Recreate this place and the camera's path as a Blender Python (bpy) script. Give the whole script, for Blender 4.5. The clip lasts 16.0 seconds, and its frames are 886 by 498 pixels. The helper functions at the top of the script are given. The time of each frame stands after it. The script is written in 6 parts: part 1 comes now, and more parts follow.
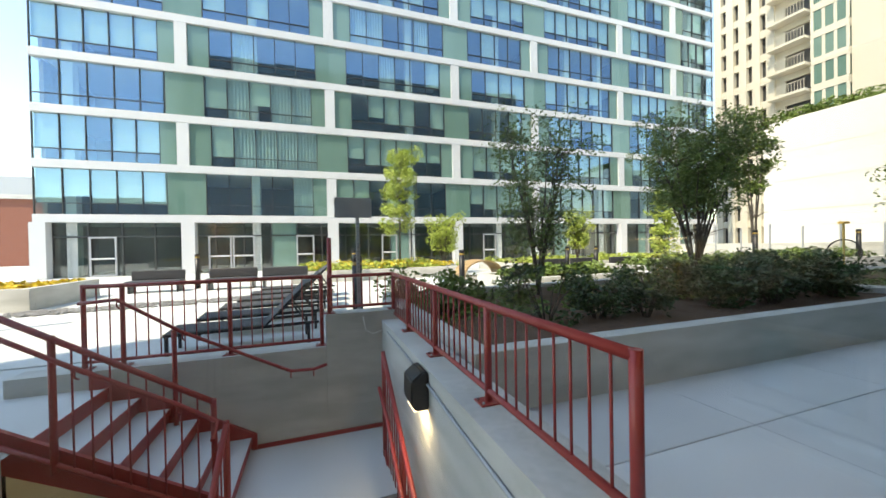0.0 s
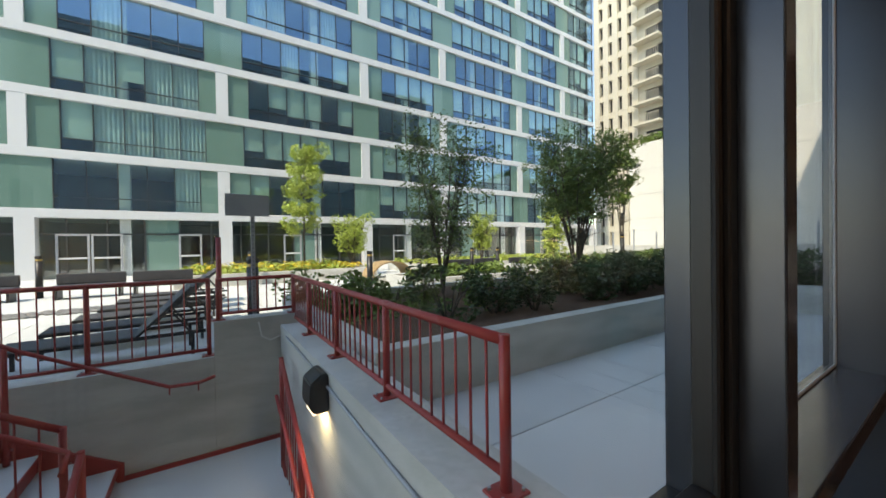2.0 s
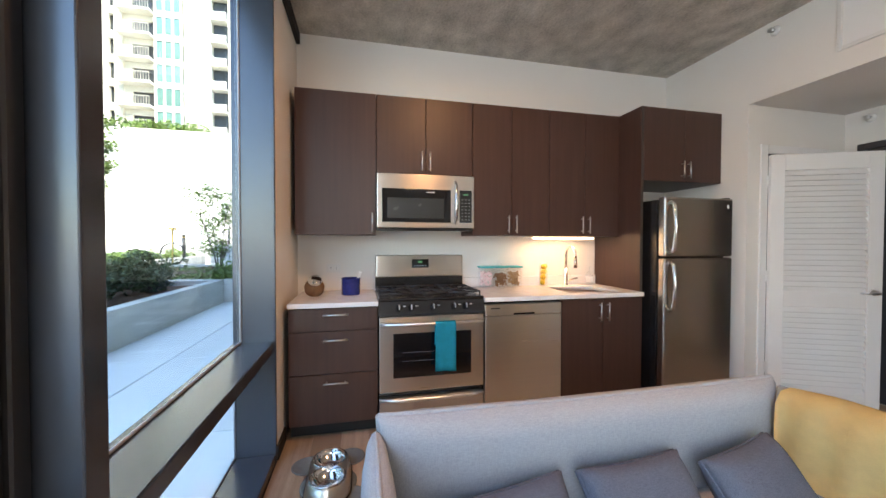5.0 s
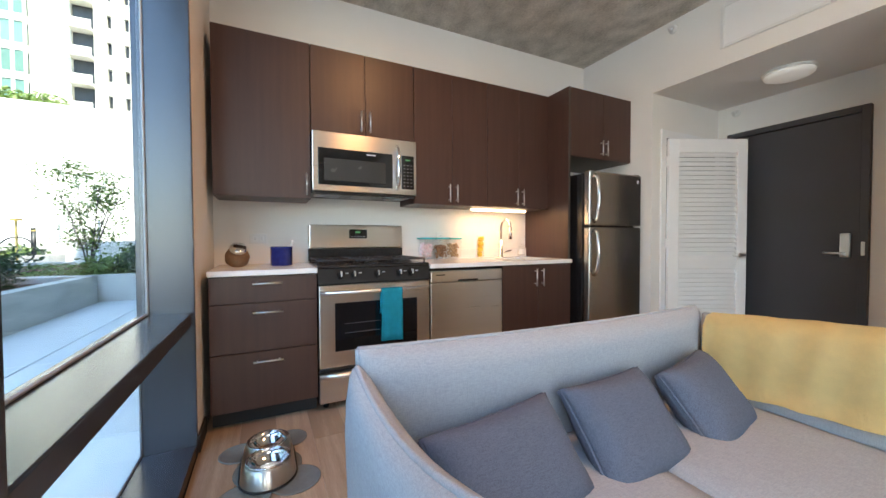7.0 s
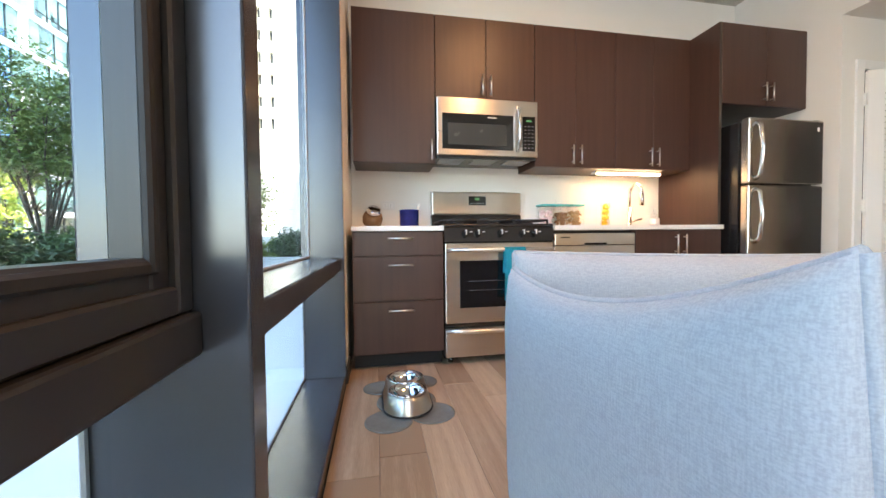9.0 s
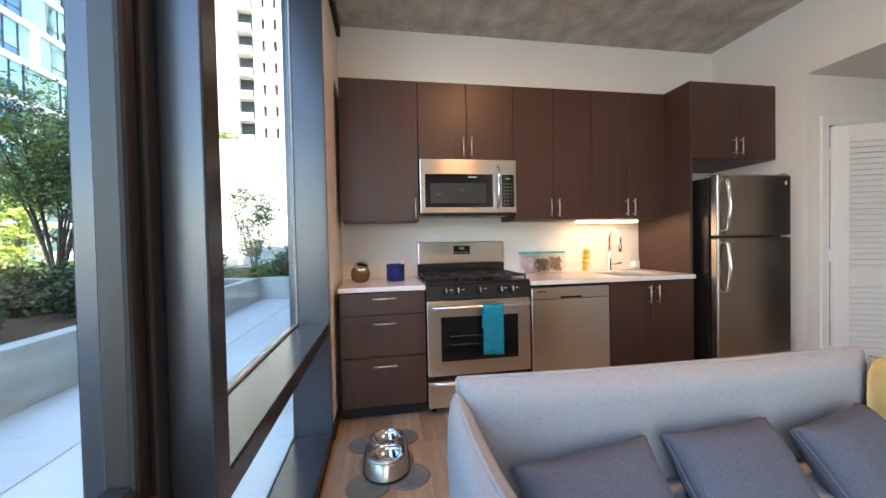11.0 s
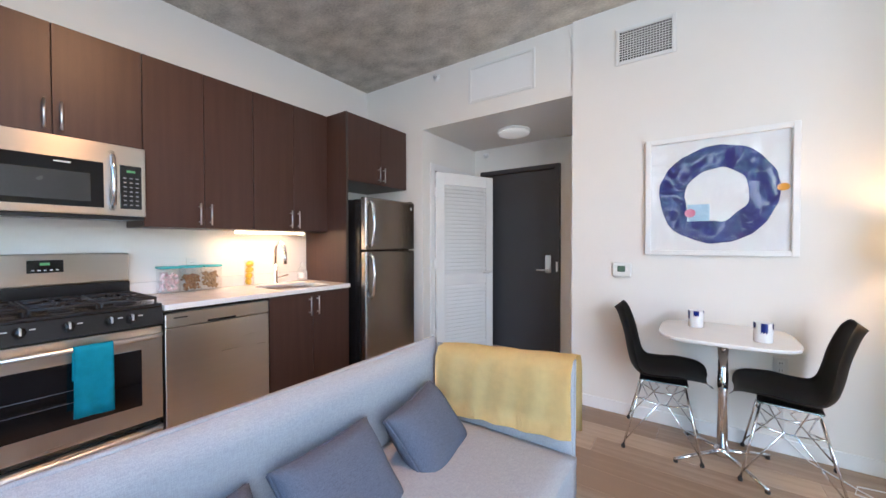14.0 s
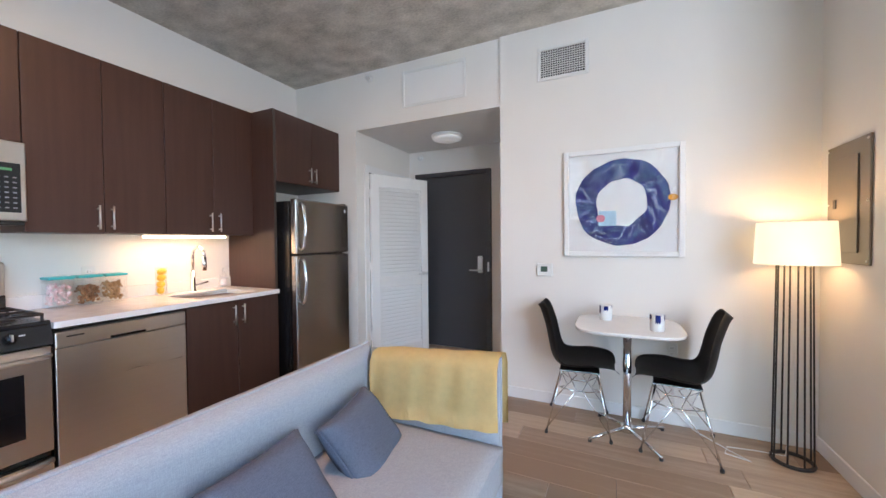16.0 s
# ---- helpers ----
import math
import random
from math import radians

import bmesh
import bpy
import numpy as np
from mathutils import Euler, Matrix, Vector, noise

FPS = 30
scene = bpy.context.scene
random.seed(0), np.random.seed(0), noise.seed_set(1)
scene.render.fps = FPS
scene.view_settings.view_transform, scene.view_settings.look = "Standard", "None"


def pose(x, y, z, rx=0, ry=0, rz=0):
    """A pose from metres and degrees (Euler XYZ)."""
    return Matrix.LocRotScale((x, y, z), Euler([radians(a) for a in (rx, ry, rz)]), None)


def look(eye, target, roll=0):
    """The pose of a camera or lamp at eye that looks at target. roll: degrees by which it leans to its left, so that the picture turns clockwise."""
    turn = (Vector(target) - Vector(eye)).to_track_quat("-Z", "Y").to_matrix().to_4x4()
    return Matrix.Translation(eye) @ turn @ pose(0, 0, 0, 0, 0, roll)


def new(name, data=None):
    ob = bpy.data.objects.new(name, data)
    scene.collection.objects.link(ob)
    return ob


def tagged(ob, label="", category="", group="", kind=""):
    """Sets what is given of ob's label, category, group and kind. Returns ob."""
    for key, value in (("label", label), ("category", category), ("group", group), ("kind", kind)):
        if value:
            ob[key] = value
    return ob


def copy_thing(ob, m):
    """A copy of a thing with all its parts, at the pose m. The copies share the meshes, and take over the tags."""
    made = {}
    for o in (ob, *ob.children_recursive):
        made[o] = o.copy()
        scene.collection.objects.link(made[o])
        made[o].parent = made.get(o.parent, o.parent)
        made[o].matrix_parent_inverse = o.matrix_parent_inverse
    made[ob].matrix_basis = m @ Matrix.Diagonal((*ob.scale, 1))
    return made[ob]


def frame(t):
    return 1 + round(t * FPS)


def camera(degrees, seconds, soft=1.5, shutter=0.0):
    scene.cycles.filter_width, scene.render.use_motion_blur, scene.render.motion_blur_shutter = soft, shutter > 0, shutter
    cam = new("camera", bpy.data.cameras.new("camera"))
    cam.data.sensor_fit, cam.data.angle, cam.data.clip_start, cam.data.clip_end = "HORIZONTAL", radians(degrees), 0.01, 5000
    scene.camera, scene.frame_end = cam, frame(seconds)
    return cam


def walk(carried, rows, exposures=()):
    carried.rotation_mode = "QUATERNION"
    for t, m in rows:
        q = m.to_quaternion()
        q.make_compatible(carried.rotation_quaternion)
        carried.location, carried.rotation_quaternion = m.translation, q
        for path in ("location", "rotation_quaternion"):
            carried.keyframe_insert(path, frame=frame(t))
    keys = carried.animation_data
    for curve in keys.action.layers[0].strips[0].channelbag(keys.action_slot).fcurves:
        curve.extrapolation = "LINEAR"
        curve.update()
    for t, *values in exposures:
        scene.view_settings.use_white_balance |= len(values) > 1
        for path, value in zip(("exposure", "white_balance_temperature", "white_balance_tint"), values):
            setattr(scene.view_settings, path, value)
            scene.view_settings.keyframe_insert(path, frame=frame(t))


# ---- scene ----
cam = camera(101.5, 16.0)
PATH = [
    (0, (-0.312, 0.052, 1.33), (0.354, 1.937, 1.309), -1.1),
    (0.5, (-0.25, 0.114, 1.349), (0.43, 1.994, 1.33), -1.0),
    (1, (-0.264, 0.09, 1.344), (0.444, 1.961, 1.327), -0.9),
    (1.5, (-0.275, 0.032, 1.321), (0.561, 1.849, 1.304), -1.0),
    (2, (-0.285, -0.075, 1.325), (0.818, 1.592, 1.302), -0.9),
    (2.5, (-0.289, -0.21, 1.345), (1.139, 1.19, 1.311), -0.6),
    (3, (-0.158, -0.239, 1.337), (1.556, 0.789, 1.295), -0.5),
    (3.5, (-0.071, -0.335, 1.333), (1.792, 0.391, 1.291), -0.7),
    (4, (-0.059, -0.332, 1.324), (1.905, 0.045, 1.284), -0.5),
    (4.5, (-0.094, -0.364, 1.319), (1.905, -0.414, 1.283), -0.0),
    (5, (-0.136, -0.353, 1.32), (1.813, -0.801, 1.281), 0.1),
    (5.2, (-0.15, -0.357, 1.315), (1.765, -0.934, 1.278), 0.1),
    (7.3, (0.037, -0.129, 1.014), (1.833, -1.01, 0.965), -0.2),
    (7.5, (0.055, -0.09, 0.963), (1.903, -0.855, 0.912), -0.1),
    (8, (0.066, -0.057, 0.855), (1.996, -0.58, 0.792), -0.4),
    (8.5, (0.072, -0.052, 0.827), (2.03, -0.453, 0.764), -0.6),
    (9, (0.064, -0.049, 0.832), (2.03, -0.407, 0.774), -0.6),
    (9.2, (0.061, -0.058, 0.852), (2.033, -0.384, 0.793), -0.8),
    (11.3, (-0.115, -0.204, 1.225), (1.856, -0.542, 1.192), -1.3),
    (11.5, (-0.112, -0.213, 1.223), (1.851, -0.595, 1.19), -1.3),
    (12, (-0.052, -0.249, 1.253), (1.883, -0.754, 1.212), -1.3),
    (12.5, (-0.01, -0.327, 1.254), (1.821, -1.132, 1.215), -1.2),
    (13, (-0.062, -0.424, 1.271), (1.557, -1.598, 1.223), -0.7),
    (13.5, (-0.09, -0.456, 1.275), (1.276, -1.916, 1.234), -0.5),
    (14, (-0.134, -0.461, 1.266), (1.01, -2.101, 1.234), -0.1),
    (14.5, (-0.15, -0.434, 1.297), (0.84, -2.171, 1.257), -0.2),
    (15, (-0.166, -0.423, 1.299), (0.73, -2.21, 1.257), -0.2),
    (15.5, (-0.169, -0.427, 1.285), (0.688, -2.233, 1.253), -0.2),
    (16, (-0.177, -0.431, 1.302), (0.668, -2.243, 1.261), -0.5),
]
walk(cam, [(t, look(eye, target, roll)) for t, eye, target, roll in PATH],
     [(0.0, 1.65, 8300, 16), (0.5, 1.2, 8200, 16), (1.0, 1.1, 8200, 16), (2.0, 1.3, 8100, 16), (2.5, 1.7, 8000, 16), (3.0, 2.1, 7900, 16), (3.5, 2.35, 7600, 16), (4.5, 2.65, 7050, 15), (5.0, 3.0, 6900, 14),
      (7.5, 3.15, 6850, 11), (9.0, 3.45, 7250, 12), (11.5, 2.95, 6850, 14), (12.0, 2.95, 6750, 14), (12.5, 2.75, 6650, 14), (13.0, 3.15, 6350, 14), (14.0, 3.22, 6100, 14), (16.0, 3.1, 6050, 14)])


# ---- light ----
world = bpy.data.worlds.new("sky")
scene.world = world
world.use_nodes = True
wn = world.node_tree
sky = wn.nodes.new("ShaderNodeTexSky")
sky.sky_type, sky.sun_disc = "NISHITA", False
SUN = Vector((-0.66, -0.32, 1.0)).normalized()
sky.sun_elevation = math.asin(SUN.z)
sky.sun_rotation = math.atan2(SUN.x, SUN.y)
sky.air_density, sky.dust_density, sky.ozone_density = 1.2, 0.1, 3.0
wn.links.new(sky.outputs[0], wn.nodes["Background"].inputs[0])
wn.nodes["Background"].inputs[1].default_value = 0.15
sun = new("sun", bpy.data.lights.new("sun", "SUN"))
sun.data.energy, sun.data.angle, sun.data.color = 2.2, radians(0.5), (1.0, 0.95, 0.87)
sun.matrix_world = look(SUN * 40, (0, 0, 0))


def area_lamp(name, m, sx, sy, watts, colour):
    ob = new(name, bpy.data.lights.new(name, "AREA"))
    ob.data.shape, ob.data.size, ob.data.size_y = "RECTANGLE", sx, sy
    ob.data.energy, ob.data.color = watts, colour
    ob.matrix_world = m
    return ob


# sky light through the windows beside the sofa, which the walk never faces
area_lamp("window_light", look((-2.35, 0.29, 1.55), (1.2, -2.6, 1.1)), 2.0, 2.5, 10.0, (0.93, 0.97, 1.0))


def point_lamp(name, at, watts, colour, radius):
    ob = new(name, bpy.data.lights.new(name, "POINT"))
    ob.data.energy, ob.data.color, ob.data.shadow_soft_size = watts, colour, radius
    ob.location = at
    return ob


WARM = (1.0, 0.66, 0.34)
LAMP_AT = (-1.13, -3.17)
CEIL_AT = (1.12, -1.15)
light = area_lamp("ceiling_bulb", look((*CEIL_AT, 2.915), (*CEIL_AT, 0)), 0.26, 0.26, 3.4, (1.0, 0.50, 0.21))
light.data.shape = "DISK"
area_lamp("sconce_bulb", look((0.45, 2.94, 0.0), (0.47, 2.94, -1)), 0.08, 0.2, 2.0, (1.0, 0.85, 0.55))
point_lamp("floor_lamp_bulb", (LAMP_AT[0], LAMP_AT[1], 1.31), 0.68, WARM, 0.05)
area_lamp("sink_light", pose(2.835, -2.13, 1.342, 0, 0, 90), 0.58, 0.03, 0.36, (1.0, 0.52, 0.23))


# ---- materials ----
def material(name, colour, rough=0.6, metal=0.0, vary=0.12, scale=8.0, fine=90.0, bump=0.05, stretch=(1, 1, 1), other=None,
             spec=0.5, coat=0.0, per_piece=0.0, deep=0.004, rough_vary=0.08, weave=False):
    m = bpy.data.materials.new(name)
    m.use_nodes = True
    t = m.node_tree
    b = t.nodes["Principled BSDF"]
    b.inputs["Metallic"].default_value = metal
    b.inputs["Specular IOR Level"].default_value = spec
    b.inputs["Coat Weight"].default_value = coat
    co = t.nodes.new("ShaderNodeTexCoord")
    mp = t.nodes.new("ShaderNodeMapping")
    mp.inputs["Scale"].default_value = stretch
    t.links.new(co.outputs["Object"], mp.inputs[0])
    big, small = t.nodes.new("ShaderNodeTexNoise"), t.nodes.new("ShaderNodeTexNoise")
    big.inputs["Scale"].default_value, small.inputs["Scale"].default_value = scale, fine
    big.inputs["Detail"].default_value, small.inputs["Detail"].default_value = 5.0, 3.0
    t.links.new(mp.outputs[0], big.inputs[0])
    t.links.new(mp.outputs[0], small.inputs[0])
    blend = t.nodes.new("ShaderNodeMath")
    blend.operation = "MULTIPLY_ADD"
    blend.inputs[1].default_value = 0.35
    half = t.nodes.new("ShaderNodeMath")
    half.operation = "MULTIPLY"
    half.inputs[1].default_value = 0.65
    t.links.new(big.outputs[0], half.inputs[0])
    t.links.new(small.outputs[0], blend.inputs[0])
    t.links.new(half.outputs[0], blend.inputs[2])
    fac = blend.outputs[0]
    if weave:
        # slubby linen: threads stretched across, up and through
        total = None
        for squeeze in ((0.12, 1, 1), (1, 0.12, 1), (1, 1, 0.12)):
            mq, nq, aq = t.nodes.new("ShaderNodeMapping"), t.nodes.new("ShaderNodeTexNoise"), t.nodes.new("ShaderNodeMath")
            mq.inputs["Scale"].default_value = squeeze
            nq.inputs["Scale"].default_value, nq.inputs["Detail"].default_value = scale, 2.0
            t.links.new(co.outputs["Object"], mq.inputs[0])
            t.links.new(mq.outputs[0], nq.inputs[0])
            aq.operation = "MULTIPLY_ADD"
            aq.inputs[1].default_value = 0.3333
            aq.inputs[2].default_value = 0.0
            t.links.new(nq.outputs[0], aq.inputs[0])
            if total:
                t.links.new(total, aq.inputs[2])
            total = aq.outputs[0]
        spread = t.nodes.new("ShaderNodeMapRange")
        spread.inputs["From Min"].default_value, spread.inputs["From Max"].default_value = 0.38, 0.62
        spread.inputs["To Min"].default_value, spread.inputs["To Max"].default_value = 0.25, 0.75
        t.links.new(total, spread.inputs[0])
        fac = spread.outputs[0]
    if per_piece:
        info = t.nodes.new("ShaderNodeObjectInfo")
        add = t.nodes.new("ShaderNodeMath")
        add.operation = "MULTIPLY_ADD"
        add.inputs[1].default_value = per_piece
        t.links.new(info.outputs["Random"], add.inputs[0])
        sub = t.nodes.new("ShaderNodeMath")
        sub.operation = "SUBTRACT"
        sub.inputs[1].default_value = per_piece / 2
        t.links.new(fac, sub.inputs[0])
        t.links.new(sub.outputs[0], add.inputs[2])
        fac = add.outputs[0]
    ramp = t.nodes.new("ShaderNodeValToRGB")
    c = Vector(colour)
    d = Vector(other) if other else c * (1 + vary)
    c = c if other else c * (1 - vary)
    ramp.color_ramp.elements[0].position, ramp.color_ramp.elements[1].position = 0.3, 0.7
    ramp.color_ramp.elements[0].color, ramp.color_ramp.elements[1].color = (*c, 1), (*[min(1, v) for v in d], 1)
    t.links.new(fac, ramp.inputs[0])
    t.links.new(ramp.outputs[0], b.inputs["Base Color"])
    rr = t.nodes.new("ShaderNodeMapRange")
    rr.inputs["To Min"].default_value, rr.inputs["To Max"].default_value = max(0.02, rough - rough_vary), min(1, rough + rough_vary)
    t.links.new(big.outputs[0], rr.inputs[0])
    t.links.new(rr.outputs[0], b.inputs["Roughness"])
    if bump:
        bp = t.nodes.new("ShaderNodeBump")
        bp.inputs["Strength"].default_value, bp.inputs["Distance"].default_value = bump, deep
        t.links.new(fac, bp.inputs["Height"])
        t.links.new(bp.outputs[0], b.inputs["Normal"])
    return m


def glass(name, tint=(0.94, 0.98, 0.97), base=0.03):
    m = bpy.data.materials.new(name)
    m.use_nodes = True
    t = m.node_tree
    t.nodes.remove(t.nodes["Principled BSDF"])
    tr, gl, mx = t.nodes.new("ShaderNodeBsdfTransparent"), t.nodes.new("ShaderNodeBsdfGlossy"), t.nodes.new("ShaderNodeMixShader")
    lw = t.nodes.new("ShaderNodeLayerWeight")
    lw.inputs[0].default_value = 0.5
    pw5 = t.nodes.new("ShaderNodeMath")
    pw5.operation = "POWER"
    pw5.inputs[1].default_value = 5.0
    fr = t.nodes.new("ShaderNodeMath")
    fr.operation = "MULTIPLY_ADD"
    fr.inputs[1].default_value, fr.inputs[2].default_value = 0.5, base
    t.links.new(lw.outputs["Facing"], pw5.inputs[0])
    t.links.new(pw5.outputs[0], fr.inputs[0])
    tr.inputs[0].default_value, gl.inputs["Roughness"].default_value = (*tint, 1), 0.0
    t.links.new(fr.outputs[0], mx.inputs[0])
    t.links.new(tr.outputs[0], mx.inputs[1])
    t.links.new(gl.outputs[0], mx.inputs[2])
    t.links.new(mx.outputs[0], t.nodes["Material Output"].inputs[0])
    return m


def glow(name, colour, strength):
    m = bpy.data.materials.new(name)
    m.use_nodes = True
    b = m.node_tree.nodes["Principled BSDF"]
    b.inputs["Base Color"].default_value = (*colour, 1)
    b.inputs["Emission Color"].default_value = (*colour, 1)
    b.inputs["Emission Strength"].default_value = strength
    return m


PAINT = material("white_wall_paint", (0.78, 0.76, 0.72), 0.75, vary=0.02, scale=3, fine=220, bump=0.04)
TRIM = material("white_trim_paint", (0.80, 0.80, 0.79), 0.45, vary=0.02, scale=4, fine=150, bump=0.02)
CONCRETE = material("bare_concrete", (0.33, 0.318, 0.28), 0.85, scale=5.0, fine=46, bump=0.9, other=(0.74, 0.71, 0.64), deep=0.014, stretch=(1, 1.3, 1))
ALU = material("dark_bronze_aluminium", (0.050, 0.058, 0.072), 0.24, metal=0.4, vary=0.03, scale=0.6, fine=200, bump=0.0, spec=0.9, rough_vary=0.01)
SASH = material("black_sash_coating", (0.016, 0.015, 0.015), 0.42, vary=0.06, scale=2, fine=200, bump=0.0, rough_vary=0.03)
RUBBER = material("black_rubber_gasket", (0.012, 0.012, 0.012), 0.7, vary=0.1)
PANE = glass("clear_window_glass")
ACRYLIC = glass("clear_acrylic", (0.98, 0.98, 0.98))
GLAZING = glass("glossy_picture_acrylic", (0.97, 0.97, 0.97), 0.13)
OAK = material("oak_plank", (0.29, 0.198, 0.132), 0.38, scale=3, fine=40, stretch=(0.5, 9, 9), other=(0.53, 0.40, 0.285), bump=0.08, per_piece=0.55, deep=0.002)
CABINET = material("espresso_wood_veneer", (0.046, 0.020, 0.014), 0.40, scale=4, fine=70, stretch=(9, 9, 0.4), other=(0.066, 0.031, 0.022), bump=0.03, deep=0.0006, rough_vary=0.03)
CABINET_EDGE = material("cabinet_carcass_edge", (0.05, 0.04, 0.034), 0.5, vary=0.1)
STEEL = material("brushed_stainless_steel", (0.66, 0.62, 0.57), 0.28, metal=1.0, vary=0.02, scale=3, fine=120, stretch=(1, 0.3, 20), bump=0.0, rough_vary=0.015)
STEEL_V = material("brushed_steel_fridge", (0.52, 0.49, 0.45), 0.24, metal=1.0, vary=0.02, scale=3, fine=120, stretch=(1, 20, 0.3), bump=0.0, rough_vary=0.015)


def brushed(m, amount):
    """Draws highlights out upright, as on brushed sheet."""
    b = m.node_tree.nodes["Principled BSDF"]
    tan = m.node_tree.nodes.new("ShaderNodeTangent")
    tan.direction_type, tan.axis = "RADIAL", "Z"
    b.inputs["Anisotropic"].default_value, b.inputs["Anisotropic Rotation"].default_value = amount, 0.25
    m.node_tree.links.new(tan.outputs[0], b.inputs["Tangent"])


brushed(STEEL, 0.8)
brushed(STEEL_V, 0.8)
CHROME = material("polished_chrome", (0.78, 0.78, 0.79), 0.09, metal=1.0, vary=0.03, bump=0.0, rough_vary=0.03)
NICKEL = material("satin_nickel", (0.80, 0.80, 0.79), 0.33, metal=1.0, vary=0.04, bump=0.0)
BLACK = material("black_enamel", (0.012, 0.012, 0.013), 0.22, vary=0.15, bump=0.02)
IRON = material("cast_iron_grate", (0.022, 0.022, 0.024), 0.55, vary=0.2, bump=0.15)
BLACKGLASS = material("black_oven_glass", (0.006, 0.006, 0.007), 0.06, vary=0.1, bump=0.0, rough_vary=0.02, spec=0.6)
QUARTZ = material("white_quartz", (0.76, 0.75, 0.73), 0.22, vary=0.04, scale=14, fine=160, bump=0.0)
SOFA = material("light_grey_woven_fabric", (0.345, 0.365, 0.40), 0.95, vary=0.11, scale=420, fine=900, bump=0.2, deep=0.0015, spec=0.2, weave=True)
PILLOW = material("slate_blue_woven_fabric", (0.105, 0.122, 0.165), 0.95, vary=0.18, scale=420, fine=900, bump=0.3, deep=0.0015, spec=0.2, weave=True)
THROW = material("pale_yellow_knit", (0.84, 0.67, 0.33), 0.95, vary=0.05, scale=30, fine=260, bump=0.6, deep=0.004, spec=0.2)
TEAL = material("turquoise_terry_cloth", (0.02, 0.42, 0.56), 0.95, vary=0.15, scale=20, fine=300, bump=0.7, deep=0.004, spec=0.2)
TEALLID = material("turquoise_plastic", (0.05, 0.48, 0.50), 0.35, vary=0.05)
COBALT = material("cobalt_glaze", (0.010, 0.020, 0.16), 0.16, vary=0.3, scale=30, bump=0.03)
PORCELAIN = material("white_glaze", (0.74, 0.75, 0.76), 0.15, vary=0.04, bump=0.0)
WICKER = material("woven_rattan", (0.20, 0.11, 0.055), 0.7, vary=0.3, scale=60, fine=200, bump=0.8, deep=0.004)
LEMON = material("yellow_lemon_skin", (0.80, 0.50, 0.03), 0.45, vary=0.1, scale=60, bump=0.3)
MARSH = material("white_pink_sweets", (0.80, 0.45, 0.48), 0.6, scale=60, fine=120, other=(0.90, 0.88, 0.86), bump=0.1)
NUTS = material("brown_snack_mix", (0.12, 0.05, 0.025), 0.7, scale=70, fine=140, other=(0.42, 0.24, 0.12), bump=0.6)
CEREAL = material("pale_biscuit_mix", (0.30, 0.18, 0.08), 0.8, scale=80, fine=160, other=(0.55, 0.38, 0.22), bump=0.5)
SHELL = material("matt_black_plastic_shell", (0.014, 0.014, 0.015), 0.42, vary=0.1, bump=0.03)
TABLETOP = material("white_laminate", (0.78, 0.77, 0.75), 0.18, vary=0.02, bump=0.0)
SLATE_DOOR = material("charcoal_door_paint", (0.050, 0.053, 0.060), 0.5, vary=0.08, scale=2, fine=140, bump=0.03)
GREYMETAL = material("taupe_panel_enamel", (0.20, 0.175, 0.145), 0.38, metal=0.25, vary=0.05, bump=0.02)
MAT_GREY = material("grey_silicone_mat", (0.15, 0.165, 0.165), 0.7, vary=0.15, scale=30, bump=0.25)
PAPER = material("white_art_paper", (0.82, 0.82, 0.83), 0.6, vary=0.02, bump=0.02)
INDIGO = material("indigo_paint", (0.012, 0.008, 0.16), 0.55, vary=0.25, scale=14, fine=70, bump=0.1)
PINK = material("pink_paint", (0.75, 0.20, 0.32), 0.6, vary=0.1)
PALEBLUE = material("pale_blue_paint", (0.42, 0.62, 0.78), 0.6, vary=0.1)
ORANGE = material("orange_paint", (0.80, 0.36, 0.03), 0.6, vary=0.1)
WHITEPLASTIC = material("white_plastic", (0.74, 0.74, 0.72), 0.4, vary=0.02, bump=0.0)
# near-black for print and small fittings, and for the closet's painted shade
DARK_PRINT_SHADE = material("dark_print_and_shade", (0.03, 0.03, 0.03), 0.5, vary=0.05)
KEYPRINT = material("grey_key_print", (0.16, 0.16, 0.17), 0.5, vary=0.05)
LIGHTPRINT = material("pale_print", (0.55, 0.55, 0.55), 0.5, vary=0.05)
GREENLCD = material("grey_green_display", (0.10, 0.16, 0.13), 0.2, vary=0.05, bump=0.0)
SHADE = glow("warm_lamp_shade", (1.0, 0.76, 0.45), 0.135)
LEDBAR = glow("warm_light_bar", (1.0, 0.74, 0.45), 1.6)
CEILGLOW = glow("warm_ceiling_diffuser", (1.0, 0.76, 0.52), 1.1)
SCREEN = material("dark_perforated_screen", (0.035, 0.037, 0.036), 0.25, vary=0.1, bump=0.0)
DIFFUSER = glow("ceiling_light_diffuser", (0.85, 0.84, 0.80), 0.02)
DIGITS = glow("green_clock_digits", (0.25, 0.9, 0.35), 0.03)
DIGITS.node_tree.nodes["Principled BSDF"].inputs["Base Color"].default_value = (0.01, 0.03, 0.015, 1)
